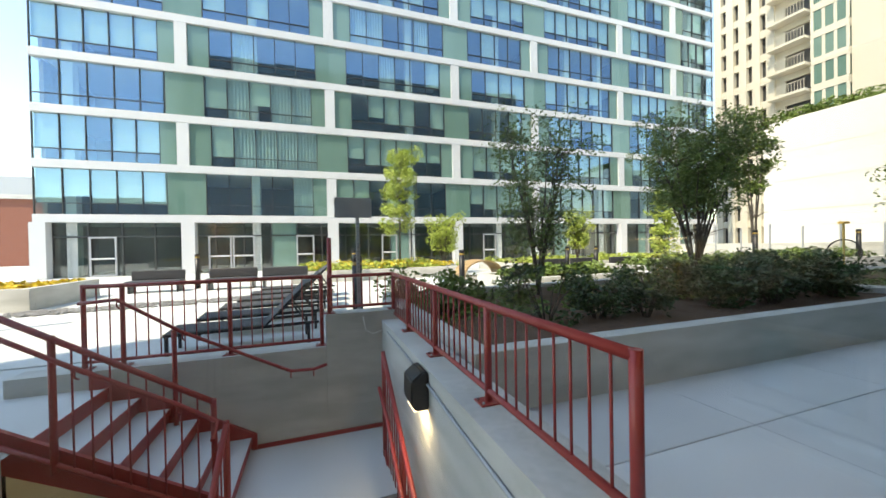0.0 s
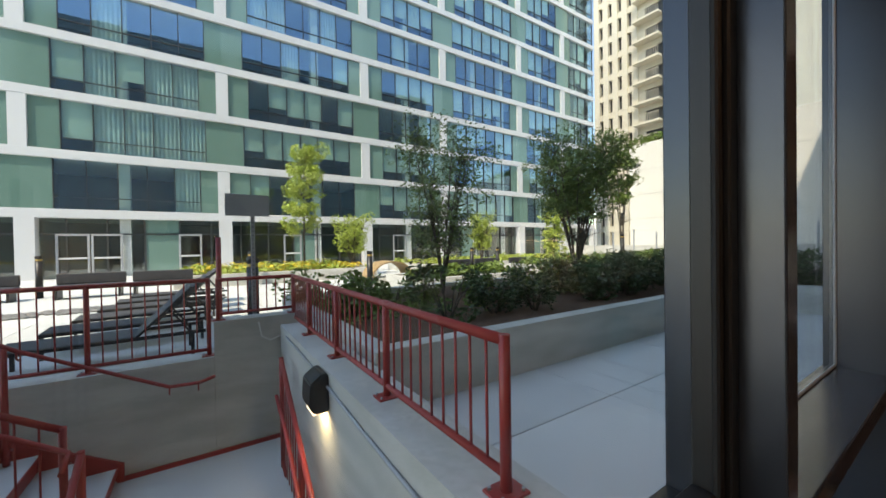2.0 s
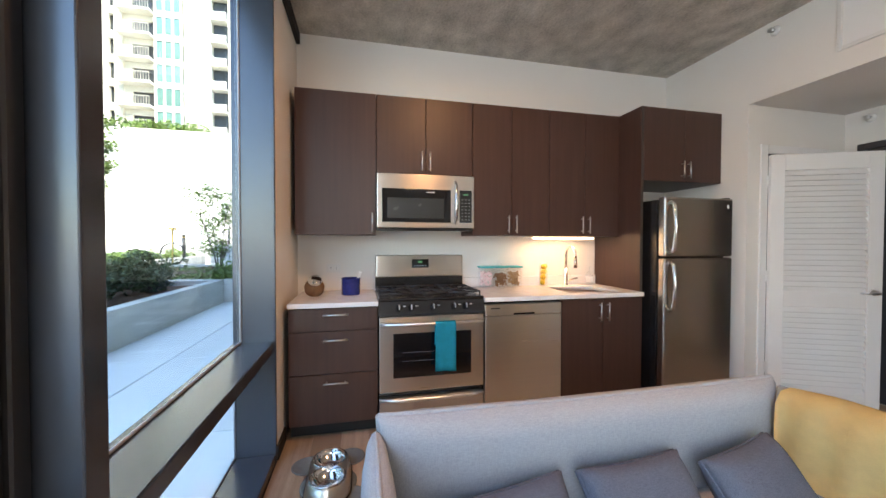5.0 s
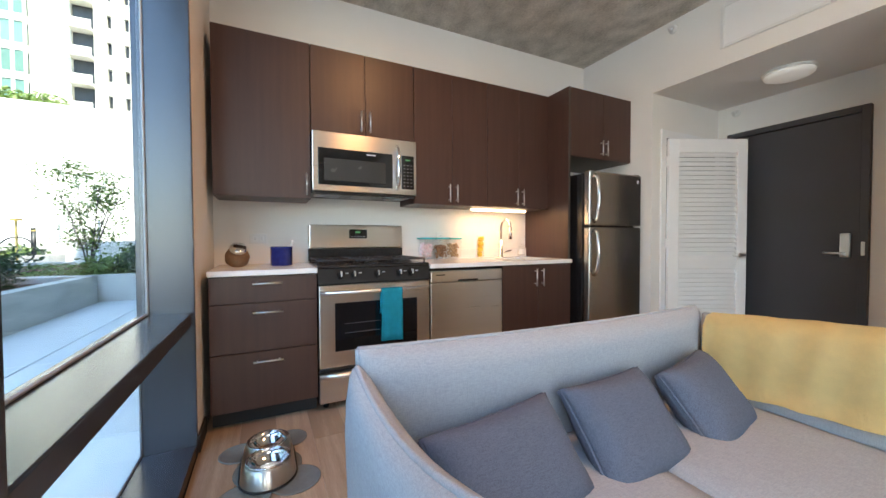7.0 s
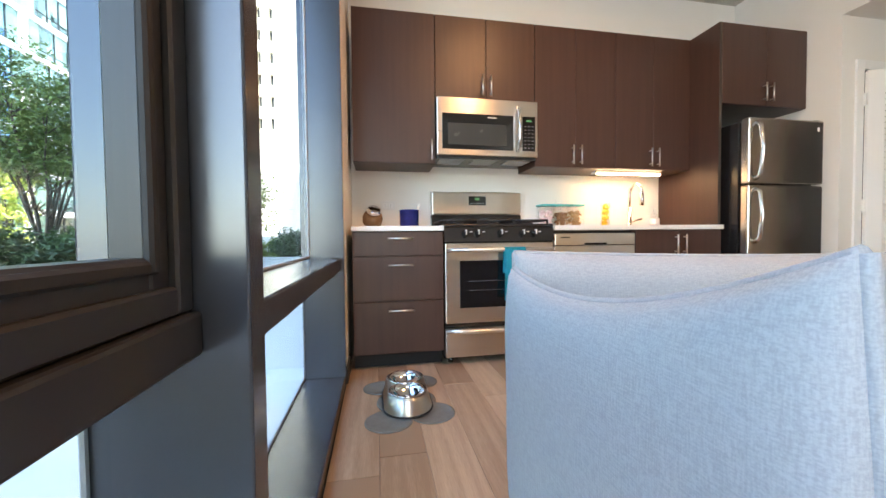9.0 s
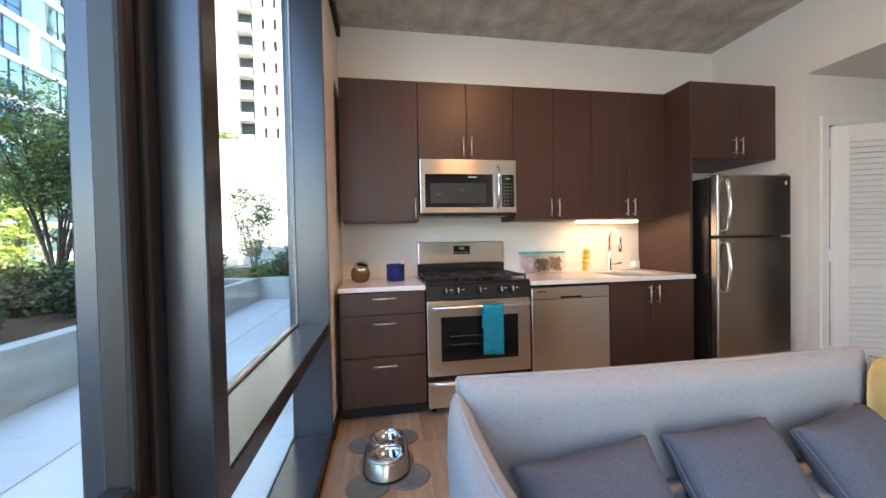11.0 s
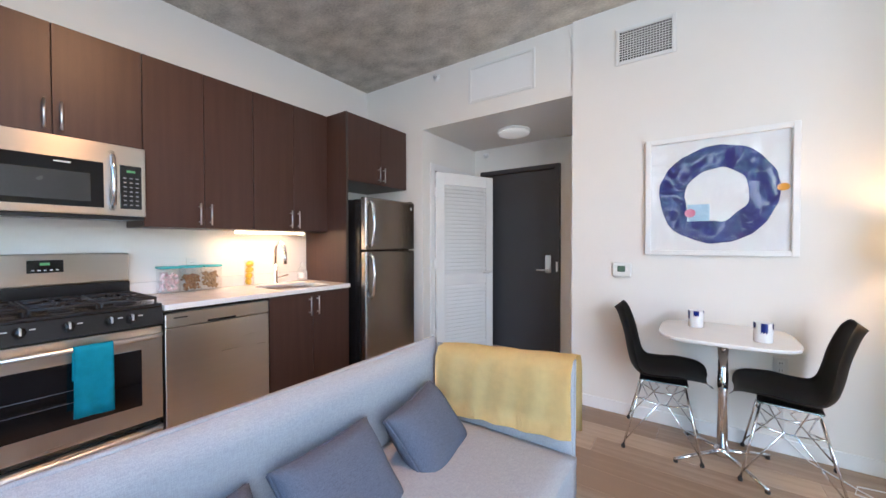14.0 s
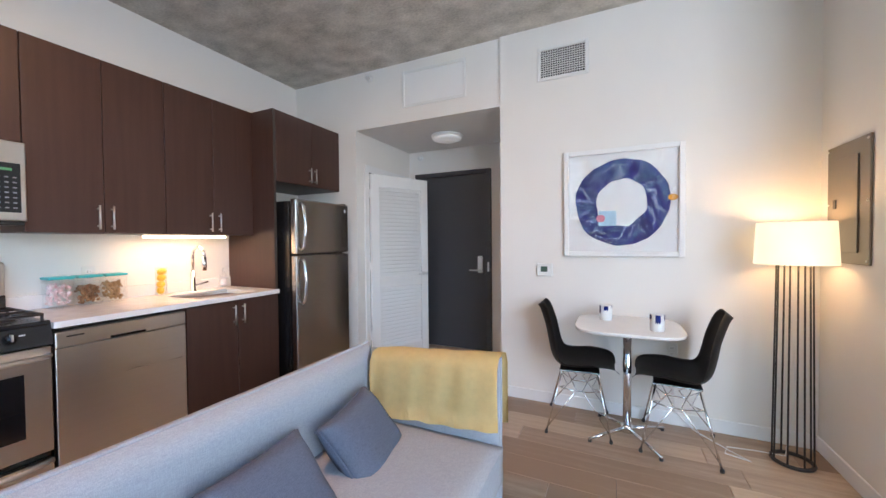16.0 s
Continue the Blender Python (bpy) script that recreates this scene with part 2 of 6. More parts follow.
# outdoors
PATIO = material("patio_concrete", (0.54, 0.55, 0.54), 0.85, scale=1.4, fine=60, other=(0.68, 0.69, 0.67), bump=0.15, per_piece=0.25)
CASTWALL = material("cast_concrete_wall", (0.40, 0.395, 0.36), 0.85, scale=2.2, fine=48, other=(0.66, 0.65, 0.61), bump=0.35, stretch=(0.6, 0.6, 2.4))
RAILRED = material("oxide_red_paint", (0.36, 0.042, 0.036), 0.42, vary=0.14, scale=6, fine=90, bump=0.06)
GALV = material("galvanised_steel", (0.38, 0.40, 0.42), 0.5, metal=0.35, vary=0.12, bump=0.05)
SOIL = material("bark_mulch", (0.06, 0.030, 0.018), 0.95, scale=20, fine=90, other=(0.17, 0.09, 0.05), bump=0.9, deep=0.02)
PEBBLE = material("grey_pebble", (0.22, 0.22, 0.22), 0.8, vary=0.3, scale=12, bump=0.1)
BARK = material("grey_bark", (0.10, 0.085, 0.070), 0.9, vary=0.3, scale=20, bump=0.5)
LEAF_A = material("mid_green_leaf", (0.065, 0.12, 0.022), 0.55, scale=1.5, fine=30, other=(0.20, 0.29, 0.06), bump=0)
LEAF_B = material("dark_green_leaf", (0.018, 0.045, 0.014), 0.5, scale=1.5, fine=30, other=(0.065, 0.12, 0.035), bump=0)
LEAF_T = material("deep_green_tree_leaf", (0.06, 0.115, 0.028), 0.5, scale=1.5, fine=30, other=(0.19, 0.27, 0.07), bump=0)
LEAF_Y = material("yellow_green_leaf", (0.26, 0.36, 0.050), 0.55, scale=1.5, fine=30, other=(0.46, 0.54, 0.11), bump=0)
LEAF_G = material("ground_cover_leaf", (0.08, 0.16, 0.03), 0.55, scale=2, fine=30, other=(0.20, 0.30, 0.07), bump=0)
FLOWER = material("yellow_flower", (0.70, 0.52, 0.04), 0.6, vary=0.2, bump=0)
WHITECLAD = material("white_facade_cladding", (0.60, 0.61, 0.62), 0.5, vary=0.04, scale=0.5, fine=10, bump=0.03)
FAC_GLASS = glass("tinted_facade_glass", (0.88, 0.96, 0.92), 0.20)
FAC_GLASS.node_tree.nodes["Glossy BSDF"].inputs["Color"].default_value = (0.40, 0.63, 0.90, 1)
FAC_STORE = glass("storefront_glass", (0.62, 0.74, 0.70), 0.14)
OWNCLAD = material("dark_glazed_storeys", (0.24, 0.27, 0.265), 0.35, vary=0.3, scale=0.4, fine=3, bump=0.0)
FAC_BLIND = material("pale_roller_blind", (0.62, 0.68, 0.60), 0.8, vary=0.08, scale=0.5, fine=8, bump=0.0, per_piece=0.5)
# wall colour darkened to hold the shade inside the rooms
FAC_SHADED_ROOM = material("room_wall_with_painted_shade", (0.17, 0.17, 0.15), 0.85, vary=0.12, scale=0.5, fine=4, bump=0.0)
FAC_PIER = material("white_interior_column", (0.80, 0.82, 0.80), 0.7, vary=0.03, bump=0.0)
FAC_PANEL = material("blue_green_spandrel_glass", (0.11, 0.21, 0.17), 0.10, metal=0.15, scale=0.4, fine=3.0, other=(0.17, 0.29, 0.25), bump=0.0, spec=0.8, per_piece=0.4)
FAC_CURTAIN = material("facade_curtain", (0.45, 0.52, 0.50), 0.3, scale=5, fine=12, stretch=(3, 1, 0.05), other=(0.72, 0.76, 0.74), bump=0.1)
FAC_FRAME = material("facade_dark_frame", (0.035, 0.040, 0.042), 0.4, vary=0.1, bump=0.0)
CREAM = material("cream_precast", (0.62, 0.57, 0.46), 0.8, vary=0.06, scale=0.3, fine=4, bump=0.05)
WHITEWALL = material("white_podium_wall", (0.74, 0.72, 0.66), 0.8, vary=0.04, scale=0.3, fine=4, bump=0.05)
DECKRED = material("red_brick_far", (0.25, 0.09, 0.06), 0.85, vary=0.2)
LOUNGE = material("black_lounger_frame", (0.02, 0.02, 0.022), 0.45, vary=0.15)
SLING = material("charcoal_sling", (0.05, 0.052, 0.06), 0.7, vary=0.15, bump=0.1)
BAND = material("amber_band", (0.55, 0.36, 0.08), 0.4, vary=0.1)


# ---- building helpers ----
def box(bm, x0, x1, y0, y1, z0, z1, bevel=0.0, seg=2):
    """Adds a box to bm, its edges rounded by bevel."""
    r = bmesh.ops.create_cube(bm, size=1)
    sx, sy, sz = abs(x1 - x0), abs(y1 - y0), abs(z1 - z0)
    bmesh.ops.transform(bm, matrix=Matrix.Translation(((x0 + x1) / 2, (y0 + y1) / 2, (z0 + z1) / 2)) @ Matrix.Diagonal((sx, sy, sz, 1)), verts=r["verts"])
    if bevel:
        edges = list({e for v in r["verts"] for e in v.link_edges})
        bmesh.ops.bevel(bm, geom=edges, offset=min(bevel, min(sx, sy, sz) * 0.45), segments=seg, affect="EDGES", profile=0.5)
    return bm


def boxed(*a, **k):
    return box(bmesh.new(), *a, **k)


def tube(bm, points, r, sides=8, r2=None):
    """A round bar along points, tapering from r to r2."""
    pts = [Vector(p) for p in points]
    rings, n = [], len(pts)
    ref = None
    for i, p in enumerate(pts):
        d = (pts[min(i + 1, n - 1)] - pts[max(i - 1, 0)]).normalized()
        if ref is None:
            ref = d.orthogonal().normalized()
        ref = (ref - d * ref.dot(d)).normalized()
        s = d.cross(ref)
        rad = r if r2 is None else r + (r2 - r) * i / (n - 1)
        rings.append([bm.verts.new(p + rad * (math.cos(a) * ref + math.sin(a) * s)) for a in (2 * math.pi * k / sides for k in range(sides))])
    for a, b in zip(rings, rings[1:]):
        for k in range(sides):
            f = bm.faces.new((a[k], a[(k + 1) % sides], b[(k + 1) % sides], b[k]))
            f.smooth = True
    bm.faces.new(rings[0][::-1])
    bm.faces.new(rings[-1])
    return bm


def turned(bm, profile, at=(0, 0, 0), sides=24, lean=None, cap=True):
    """A solid of revolution about z from (radius, height) pairs."""
    rings = []
    m = lean or Matrix.Identity(4)
    for r, z in profile:
        rings.append([bm.verts.new(Vector(at) + m @ Vector((r * math.cos(2 * math.pi * k / sides), r * math.sin(2 * math.pi * k / sides), z))) for k in range(sides)])
    for a, b in zip(rings, rings[1:]):
        for k in range(sides):
            f = bm.faces.new((a[k], a[(k + 1) % sides], b[(k + 1) % sides], b[k]))
            f.smooth = True
    if cap and profile[0][0] > 1e-4:
        bm.faces.new(rings[0][::-1])
    if cap and profile[-1][0] > 1e-4:
        bm.faces.new(rings[-1])
    return bm


def thing(name, at, label, category, group="", kind=""):
    ob = new(name)
    ob.empty_display_size = 0.05
    ob.location = at
    ob["base"] = list(at)
    return tagged(ob, label, category, group, kind)


def mesh_of(name, bm, mat):
    me = bpy.data.meshes.new(name)
    bmesh.ops.recalc_face_normals(bm, faces=bm.faces)
    bm.to_mesh(me)
    bm.free()
    me.materials.append(mat)
    return me


def part(name, bm, mat, parent=None, label=""):
    """One mesh object from bm, which is in world places, under parent."""
    ob = new(name, mesh_of(name, bm, mat))
    if parent:
        root = parent if parent.parent is None else parent.parent
        ob.parent = parent
        if parent is root and "base" in parent:
            ob.matrix_parent_inverse = Matrix.Translation(-Vector(parent["base"]))
    return tagged(ob, label)


def single(name, bm, mat, label, category, group="", kind=""):
    return tagged(part(name, bm, mat), label, category, group, kind)


def wall(name, spans, mat, label, category="wall"):
    bm = bmesh.new()
    for s in spans:
        box(bm, *s)
    return single(name, bm, mat, label, category, kind="structure")


# ---- the room ----
KX, WY, BY, HY, RX, CZ = 3.0, 0.14, -3.40, -3.42, -1.33, 3.0
WEST = -4.2
OPEN_L, OPEN_R, HALL_Z, HALL_Y = 2.185, 0.67, 2.435, -4.50
wall("wall_kitchen", [(KX, KX + 0.2, -5.0, 0.36, -0.2, CZ)], PAINT, "white painted kitchen wall behind the cabinets")
wall("wall_window_side", [(2.194, KX, WY, 0.36, -0.2, CZ)], PAINT, "warm white painted return wall beside the window")
wall("wall_back_bulkhead", [(OPEN_R, KX, HY - 0.15, HY, HALL_Z, CZ), (OPEN_L, KX, HALL_Y, HY, -0.2, HALL_Z)], PAINT,
     "white painted wall and bulkhead over the entrance hall")
wall("wall_dining", [(RX - 0.2, OPEN_R, -5.0, BY, -0.2, CZ)], PAINT, "white painted wall behind the dining table")
wall("wall_side", [(RX - 0.2, RX, BY, -2.60, -0.2, CZ), (WEST, RX, -2.60 - 0.2, -2.60, -0.2, CZ)], PAINT, "white painted side wall with electrical panel")
wall("wall_far_side", [(WEST - 0.2, WEST, -3.2, 0.5, -0.2, CZ)], PAINT, "plain white wall closing the room")
wall("wall_hall_end", [(OPEN_R, KX, HALL_Y - 0.2, HALL_Y, -0.2, CZ)], PAINT, "white painted wall at the end of the entrance hall")
wall("ceiling", [(WEST - 0.2, KX + 0.2, -5.0, 0.5, CZ, CZ + 0.25)], CONCRETE, "bare mottled grey concrete ceiling", "ceiling")
wall("ceiling_hall", [(OPEN_R - 0.02, OPEN_L, HALL_Y, HY - 0.15, HALL_Z, HALL_Z + 0.1)], PAINT, "white painted lowered hall ceiling", "ceiling")
floor = wall("floor", [(WEST - 0.2, KX, -5.0, 0.36, -0.2, -0.012)], RUBBER, "oak plank floor with warm brown boards", "floor")
bm = bmesh.new()
for s in [(OPEN_R - 2.03, OPEN_R, BY, BY + 0.012, 0, 0.09), (RX, RX + 0.012, -2.60, BY + 0.012, 0, 0.09),
          (WEST, RX, -2.60, -2.848, 0, 0.09)]:
    box(bm, *s, bevel=0.003, seg=1)
single("baseboard", bm, TRIM, "low white painted baseboard along the walls", "baseboard", kind="structure")
single("trim", boxed(2.19, 2.42, WY - 0.014, WY - 0.001, 0, 0.09, bevel=0.003), RUBBER, "dark cove base on the return wall", "baseboard", kind="structure")

# the glazed front
GY = 0.33
MX0, MX1, JX = 0.650, 0.720, 2.17


def window_bay(name, x0, x1, label, sash):
    w = thing(name, ((x0 + x1) / 2, GY, 0), label, "window", kind="structure")
    tz = 0.73
    part("window_sill", boxed(x0, x1, WY, GY + 0.035, -0.03, 0.055, bevel=0.006), ALU, w)
    part("transom", boxed(x0, x1, 0.205 if sash else WY + 0.005, GY + 0.035, tz - 0.065, tz, bevel=0.006), SASH if sash else ALU, w)
    part("head", boxed(x0, x1, WY, GY + 0.035, CZ - 0.09, CZ, bevel=0.005), ALU, w)
    low = part("pane", boxed(x0 - 0.004, x1 + 0.004, GY, GY + 0.024, 0.05, tz - 0.06), PANE, w, "clear lower glass pane")
    low.visible_shadow = False
    if sash:
        part("sash_frame", frame_of(x0 + 0.012, x1 - 0.004, tz + 0.006, CZ - 0.1, 0.076, 0.228, 0.276), SASH, w)
        part("sash_rail", frame_of(x0 + 0.002, x1 - 0.001, tz + 0.001, CZ - 0.095, 0.04, 0.216, 0.27), SASH, w)
        part("gasket", frame_of(x0 + 0.075, x1 - 0.067, tz + 0.06, CZ - 0.155, 0.018, 0.222, 0.236), RUBBER, w)
        hi = part("pane", boxed(x0 + 0.08, x1 - 0.072, 0.250, 0.272, tz + 0.065, CZ - 0.16), PANE, w, "clear upper glass pane")
    else:
        hi = part("pane", boxed(x0 - 0.004, x1 + 0.004, GY, GY + 0.024, tz - 0.004, CZ - 0.08), PANE, w, "clear upper glass pane")
        part("glazing_bead", frame_of(x0, x1, tz, CZ - 0.09, 0.012, GY - 0.012, GY - 0.001), GALV, w)
    hi.visible_shadow = False
    part("spacer_bar", frame_of(x0, x1, 0.055, tz - 0.065, 0.014, GY + 0.0245, GY + 0.033), GALV, w, "pale glazing spacer bar")
    return w


def frame_of(x0, x1, z0, z1, wide, y0, y1):
    bm = bmesh.new()
    box(bm, x0, x0 + wide, y0, y1, z0, z1, bevel=0.004, seg=1)
    box(bm, x1 - wide, x1, y0, y1, z0, z1, bevel=0.004, seg=1)
    box(bm, x0 + wide, x1 - wide, y0, y1, z0, z0 + wide, bevel=0.004, seg=1)
    box(bm, x0 + wide, x1 - wide, y0, y1, z1 - wide, z1, bevel=0.004, seg=1)
    return bm


def mullion(name, x0, x1):
    m = thing(name, ((x0 + x1) / 2, GY, 0), "deep dark bronze aluminium window mullion", "mullion", kind="structure")
    part("inner_post", boxed(x0, x1, WY, GY + 0.035, -0.03, CZ, bevel=0.004), ALU, m)
    return m


window_bay("window_1", MX1, JX, "narrow dark framed window beside the kitchen", False)
window_bay("window_2", -0.93, MX0, "tall window with inset dark opening sash", True)
window_bay("window_3", -2.57, -1.0, "tall dark framed window beside the sofa", False)
window_bay("window_4", WEST, -2.64, "tall dark framed window at the room's end", False)
for i, x in enumerate((MX0, -1.0, -2.64)):
    mullion("mullion_%d" % (i + 1), x, x + 0.07)
single("window_jamb", boxed(JX, JX + 0.022, WY - 0.004, GY + 0.035, -0.03, CZ, bevel=0.003), ALU, "dark aluminium jamb lining of the window", "window frame", kind="structure")
single("blind_bracket", boxed(2.30, 2.98, WY - 0.03, WY, CZ - 0.10, CZ - 0.01, bevel=0.004), RUBBER, "dark roller blind track end under the ceiling", "bracket")

# ---- entrance hall ----
def lever(bm, at, along, out):
    a, o, p = Vector(along), Vector(out), Vector(at)
    tube(bm, [p, p + o * 0.012], 0.027, 14)
    tube(bm, [p + o * 0.01, p + o * 0.05], 0.010, 10)
    tube(bm, [p + o * 0.05, p + o * 0.052 + a * 0.06, p + o * 0.046 + a * 0.115], 0.009, 10)
    return bm


d = thing("door_1", (1.54, HALL_Y, 0), "charcoal grey painted entrance door, closed, dark metal frame", "door", kind="structure")
part("door_leaf", boxed(1.145, 2.02, HALL_Y + 0.002, HALL_Y + 0.03, 0.012, 2.09, bevel=0.003), SLATE_DOOR, d)
bm = bmesh.new()
for s in [(1.09, 1.141, 0, 2.145), (2.024, 2.075, 0, 2.145), (1.141, 2.024, 2.094, 2.145)]:
    box(bm, s[0], s[1], HALL_Y + 0.002, HALL_Y + 0.055, s[2], s[3], bevel=0.004)
part("door_frame", bm, SLATE_DOOR, d)
part("lock_plate", boxed(1.185, 1.25, HALL_Y + 0.031, HALL_Y + 0.06, 0.93, 1.13, bevel=0.012), NICKEL, d, "satin nickel electronic lock plate")
part("door_handle", lever(bmesh.new(), (1.217, HALL_Y + 0.058, 0.965), (1, 0, 0), (0, 1, 0)), NICKEL, d, "satin nickel lever handle")
part("latch", boxed(1.105, 1.127, HALL_Y + 0.056, HALL_Y + 0.062, 0.95, 1.06, bevel=0.002), NICKEL, d)


def louvre_door():
    """A bifold-style louvred leaf, hinged at its local origin and running along +x."""
    w, h, t = 0.76, 2.03, 0.034
    d = thing("door_2", (0, 0, 0), "white louvred closet door standing ajar in the hall", "door", kind="structure")
    bm = bmesh.new()
    for x0, x1, z0, z1 in [(0, 0.10, 0.012, h), (w - 0.10, w, 0.012, h), (0.10, w - 0.10, 0.012, 0.13), (0.10, w - 0.10, 0.80, 0.925), (0.10, w - 0.10, h - 0.13, h)]:
        box(bm, x0, x1, -t / 2, t / 2, z0, z1, bevel=0.004, seg=1)
    part("door_frame", bm, TRIM, d)
    slat = bmesh.new()
    box(slat, 0.0995, w - 0.0995, -0.0265, 0.0265, -0.003, 0.003, bevel=0.0015, seg=1)
    me = mesh_of("slat", slat, TRIM)
    for z0, z1 in ((0.13, 0.80), (0.925, h - 0.13)):
        n = round((z1 - z0) / 0.043)
        for k in range(n):
            s = new("slat", me)
            s.parent = d
            s.matrix_basis = pose(0, 0, z0 + (k + 0.5) * (z1 - z0) / n, 56, 0, 0)
    for side in (1, -1):
        part("door_handle", lever(bmesh.new(), (w - 0.055, side * t / 2, 0.93), (-1, 0, 0), (0, side, 0)), NICKEL, d, "satin nickel lever handle")
    for z in (0.25, 1.0, 1.78):
        part("hinge", boxed(-0.012, 0.004, -0.01, 0.02, z, z + 0.09, bevel=0.002), NICKEL, d)
    return d


louvre = louvre_door()
louvre.matrix_basis = pose(2.155, -3.61, 0, 0, 0, math.degrees(math.atan2(-0.72, -0.33)))
bm = bmesh.new()
box(bm, OPEN_L - 0.016, OPEN_L - 0.0005, -3.615, -3.545, 0, 2.12, bevel=0.003)
box(bm, OPEN_L - 0.016, OPEN_L - 0.0005, HALL_Y + 0.001, -4.44, 0, 2.12, bevel=0.003)
box(bm, OPEN_L - 0.016, OPEN_L - 0.0005, -4.439, -3.616, 2.05, 2.12, bevel=0.003)
single("door_casing", bm, TRIM, "white painted casing round the closet opening", "door casing", kind="structure")
# no closet behind: a thin black sheet paints the shade of its opening
single("closet_shade_sheet", boxed(OPEN_L - 0.004, OPEN_L - 0.001, -4.438, -3.617, 0.0, 2.048), DARK_PRINT_SHADE, "flat black sheet standing in for the closet's shade behind the louvred door", "closet", kind="structure")

f = thing("ceiling_light", (1.42, -3.98, HALL_Z), "round flush white hall ceiling light, unlit", "ceiling light")
part("base_ring", turned(bmesh.new(), [(0.165, 0), (0.17, -0.012), (0.165, -0.022), (0.0, -0.022)], (1.42, -3.98, HALL_Z)), WHITEPLASTIC, f)
part("diffuser", turned(bmesh.new(), [(0.158, -0.022), (0.155, -0.040), (0.12, -0.055), (0.0, -0.060)], (1.42, -3.98, HALL_Z)), DIFFUSER, f)


f = thing("ceiling_light", (*CEIL_AT, CZ), "round flush ceiling light, lit warm, over the sofa", "ceiling light")
part("base_ring", turned(bmesh.new(), [(0.155, 0), (0.16, -0.012), (0.155, -0.024), (0.0, -0.024)], (*CEIL_AT, CZ)), WHITEPLASTIC, f)
part("diffuser", turned(bmesh.new(), [(0.148, -0.024), (0.145, -0.045), (0.11, -0.062), (0.0, -0.068)], (*CEIL_AT, CZ)), CEILGLOW, f)


def sprinkler(x, y, z):
    s = thing("fire_sprinkler", (x, y, z), "small white sidewall fire sprinkler head", "sprinkler", "sprinklers")
    part("escutcheon", turned(bmesh.new(), [(0.036, 0), (0.036, 0.006), (0.02, 0.016), (0.0, 0.016)], (x, y, z), 18, pose(0, 0, 0, -90)), WHITEPLASTIC, s)
    part("nozzle", turned(bmesh.new(), [(0.011, 0.016), (0.011, 0.045), (0.02, 0.047), (0.02, 0.052), (0.0, 0.052)], (x, y, z), 14, pose(0, 0, 0, -90)), NICKEL, s)


sprinkler(2.0, HY, 2.92)
sprinkler(2.02, HALL_Y, 2.36)


def grille(name, x0, x1, z0, z1, y, cols, rows, label, bars, back):
    g = thing(name, ((x0 + x1) / 2, y, z0), label, "air vent")
    b = 0.028
    part("backing", boxed(x0 + b, x1 - b, y + 0.001, y + 0.004, z0 + b, z1 - b), back, g)
    part("frame", frame_of(x0, x1, z0, z1, b, y + 0.001, y + 0.014), WHITEPLASTIC, g)
    for n, vertical in ((cols, True), (rows, False)):
        lo, hi = (x0 + b, x1 - b) if vertical else (z0 + b, z1 - b)
        for k in range(1, n):
            c = lo + (hi - lo) * k / n
            if vertical:
                s = boxed(c - bars, c + bars, y + 0.004, y + 0.010, z0 + b, z1 - b)
            else:
                s = boxed(x0 + b, x1 - b, y + 0.0045, y + 0.0115, c - bars, c + bars)
            part("slat", s, WHITEPLASTIC, g)
    return g


grille("wall_vent", -0.019, 0.361, 2.562, 2.825, BY, 18, 12, "white wall vent grille with dark square openings", 0.0021, DARK_PRINT_SHADE)
grille("access_panel", 0.98, 1.63, 2.57, 2.91, HY, 1, 1, "flush white access panel in the bulkhead", 0.003, TRIM)

# ---- dining wall ----
a = thing("framed_art", (-0.27, BY, 1.19), "framed abstract print of an indigo ring under glossy acrylic", "picture")
AX0, AX1, AZ0, AZ1 = -0.632, 0.158, 1.182, 1.975
part("picture_frame", frame_of(AX0, AX1, AZ0, AZ1, 0.035, BY + 0.001, BY + 0.035), TRIM, a)
part("paper", boxed(AX0 + 0.035, AX1 - 0.035, BY + 0.002, BY + 0.010, AZ0 + 0.035, AZ1 - 0.035), PAPER, a)


def blot(cx, cz, rx, rz, y, inner=0.0, seed=0, a0=0.0, a1=2 * math.pi):
    """A flat brushed ring or spot on the paper, with an uneven edge."""
    bm = bmesh.new()
    n, full = 72, abs(a1 - a0 - 2 * math.pi) < 1e-6
    out, inn = [], []
    for k in range(n if full else n + 1):
        an = a0 + (a1 - a0) * k / n
        q = Vector((math.cos(an), math.sin(an), seed))
        w = 1 + 0.055 * noise.noise(q * 1.7) + 0.025 * noise.noise(q * 6)
        wi = inner * (1 + 0.13 * noise.noise(q * 1.9 + Vector((5, 3, 1))))
        out.append(bm.verts.new((cx + rx * w * math.cos(an), y, cz + rz * w * math.sin(an))))
        if inner:
            inn.append(bm.verts.new((cx + rx * wi * math.cos(an), y, cz + rz * wi * math.sin(an))))
    if inner:
        for k in range(len(out) - (0 if full else 1)):
            j = (k + 1) % len(out)
            bm.faces.new((out[k], out[j], inn[j], inn[k]))
    else:
        bm.faces.new(out)
    return bm


CX, CZZ = (AX0 + AX1) / 2, (AZ0 + AZ1) / 2
part("painted_ring", blot(CX, CZZ, 0.315, 0.315, BY + 0.0115, 0.54, 1), INDIGO, a, "indigo painted ring")
part("blue_patch", boxed(CX + 0.03, CX + 0.15, BY + 0.0118, BY + 0.0122, CZZ - 0.17, CZZ - 0.06), PALEBLUE, a)
part("pink_spot", blot(CX + 0.135, CZZ - 0.115, 0.03, 0.028, BY + 0.0132, 0, 4), PINK, a)
part("orange_spot", blot(CX - 0.325, CZZ + 0.02, 0.03, 0.022, BY + 0.0132, 0, 7), ORANGE, a)
bm = bmesh.new()
g = []
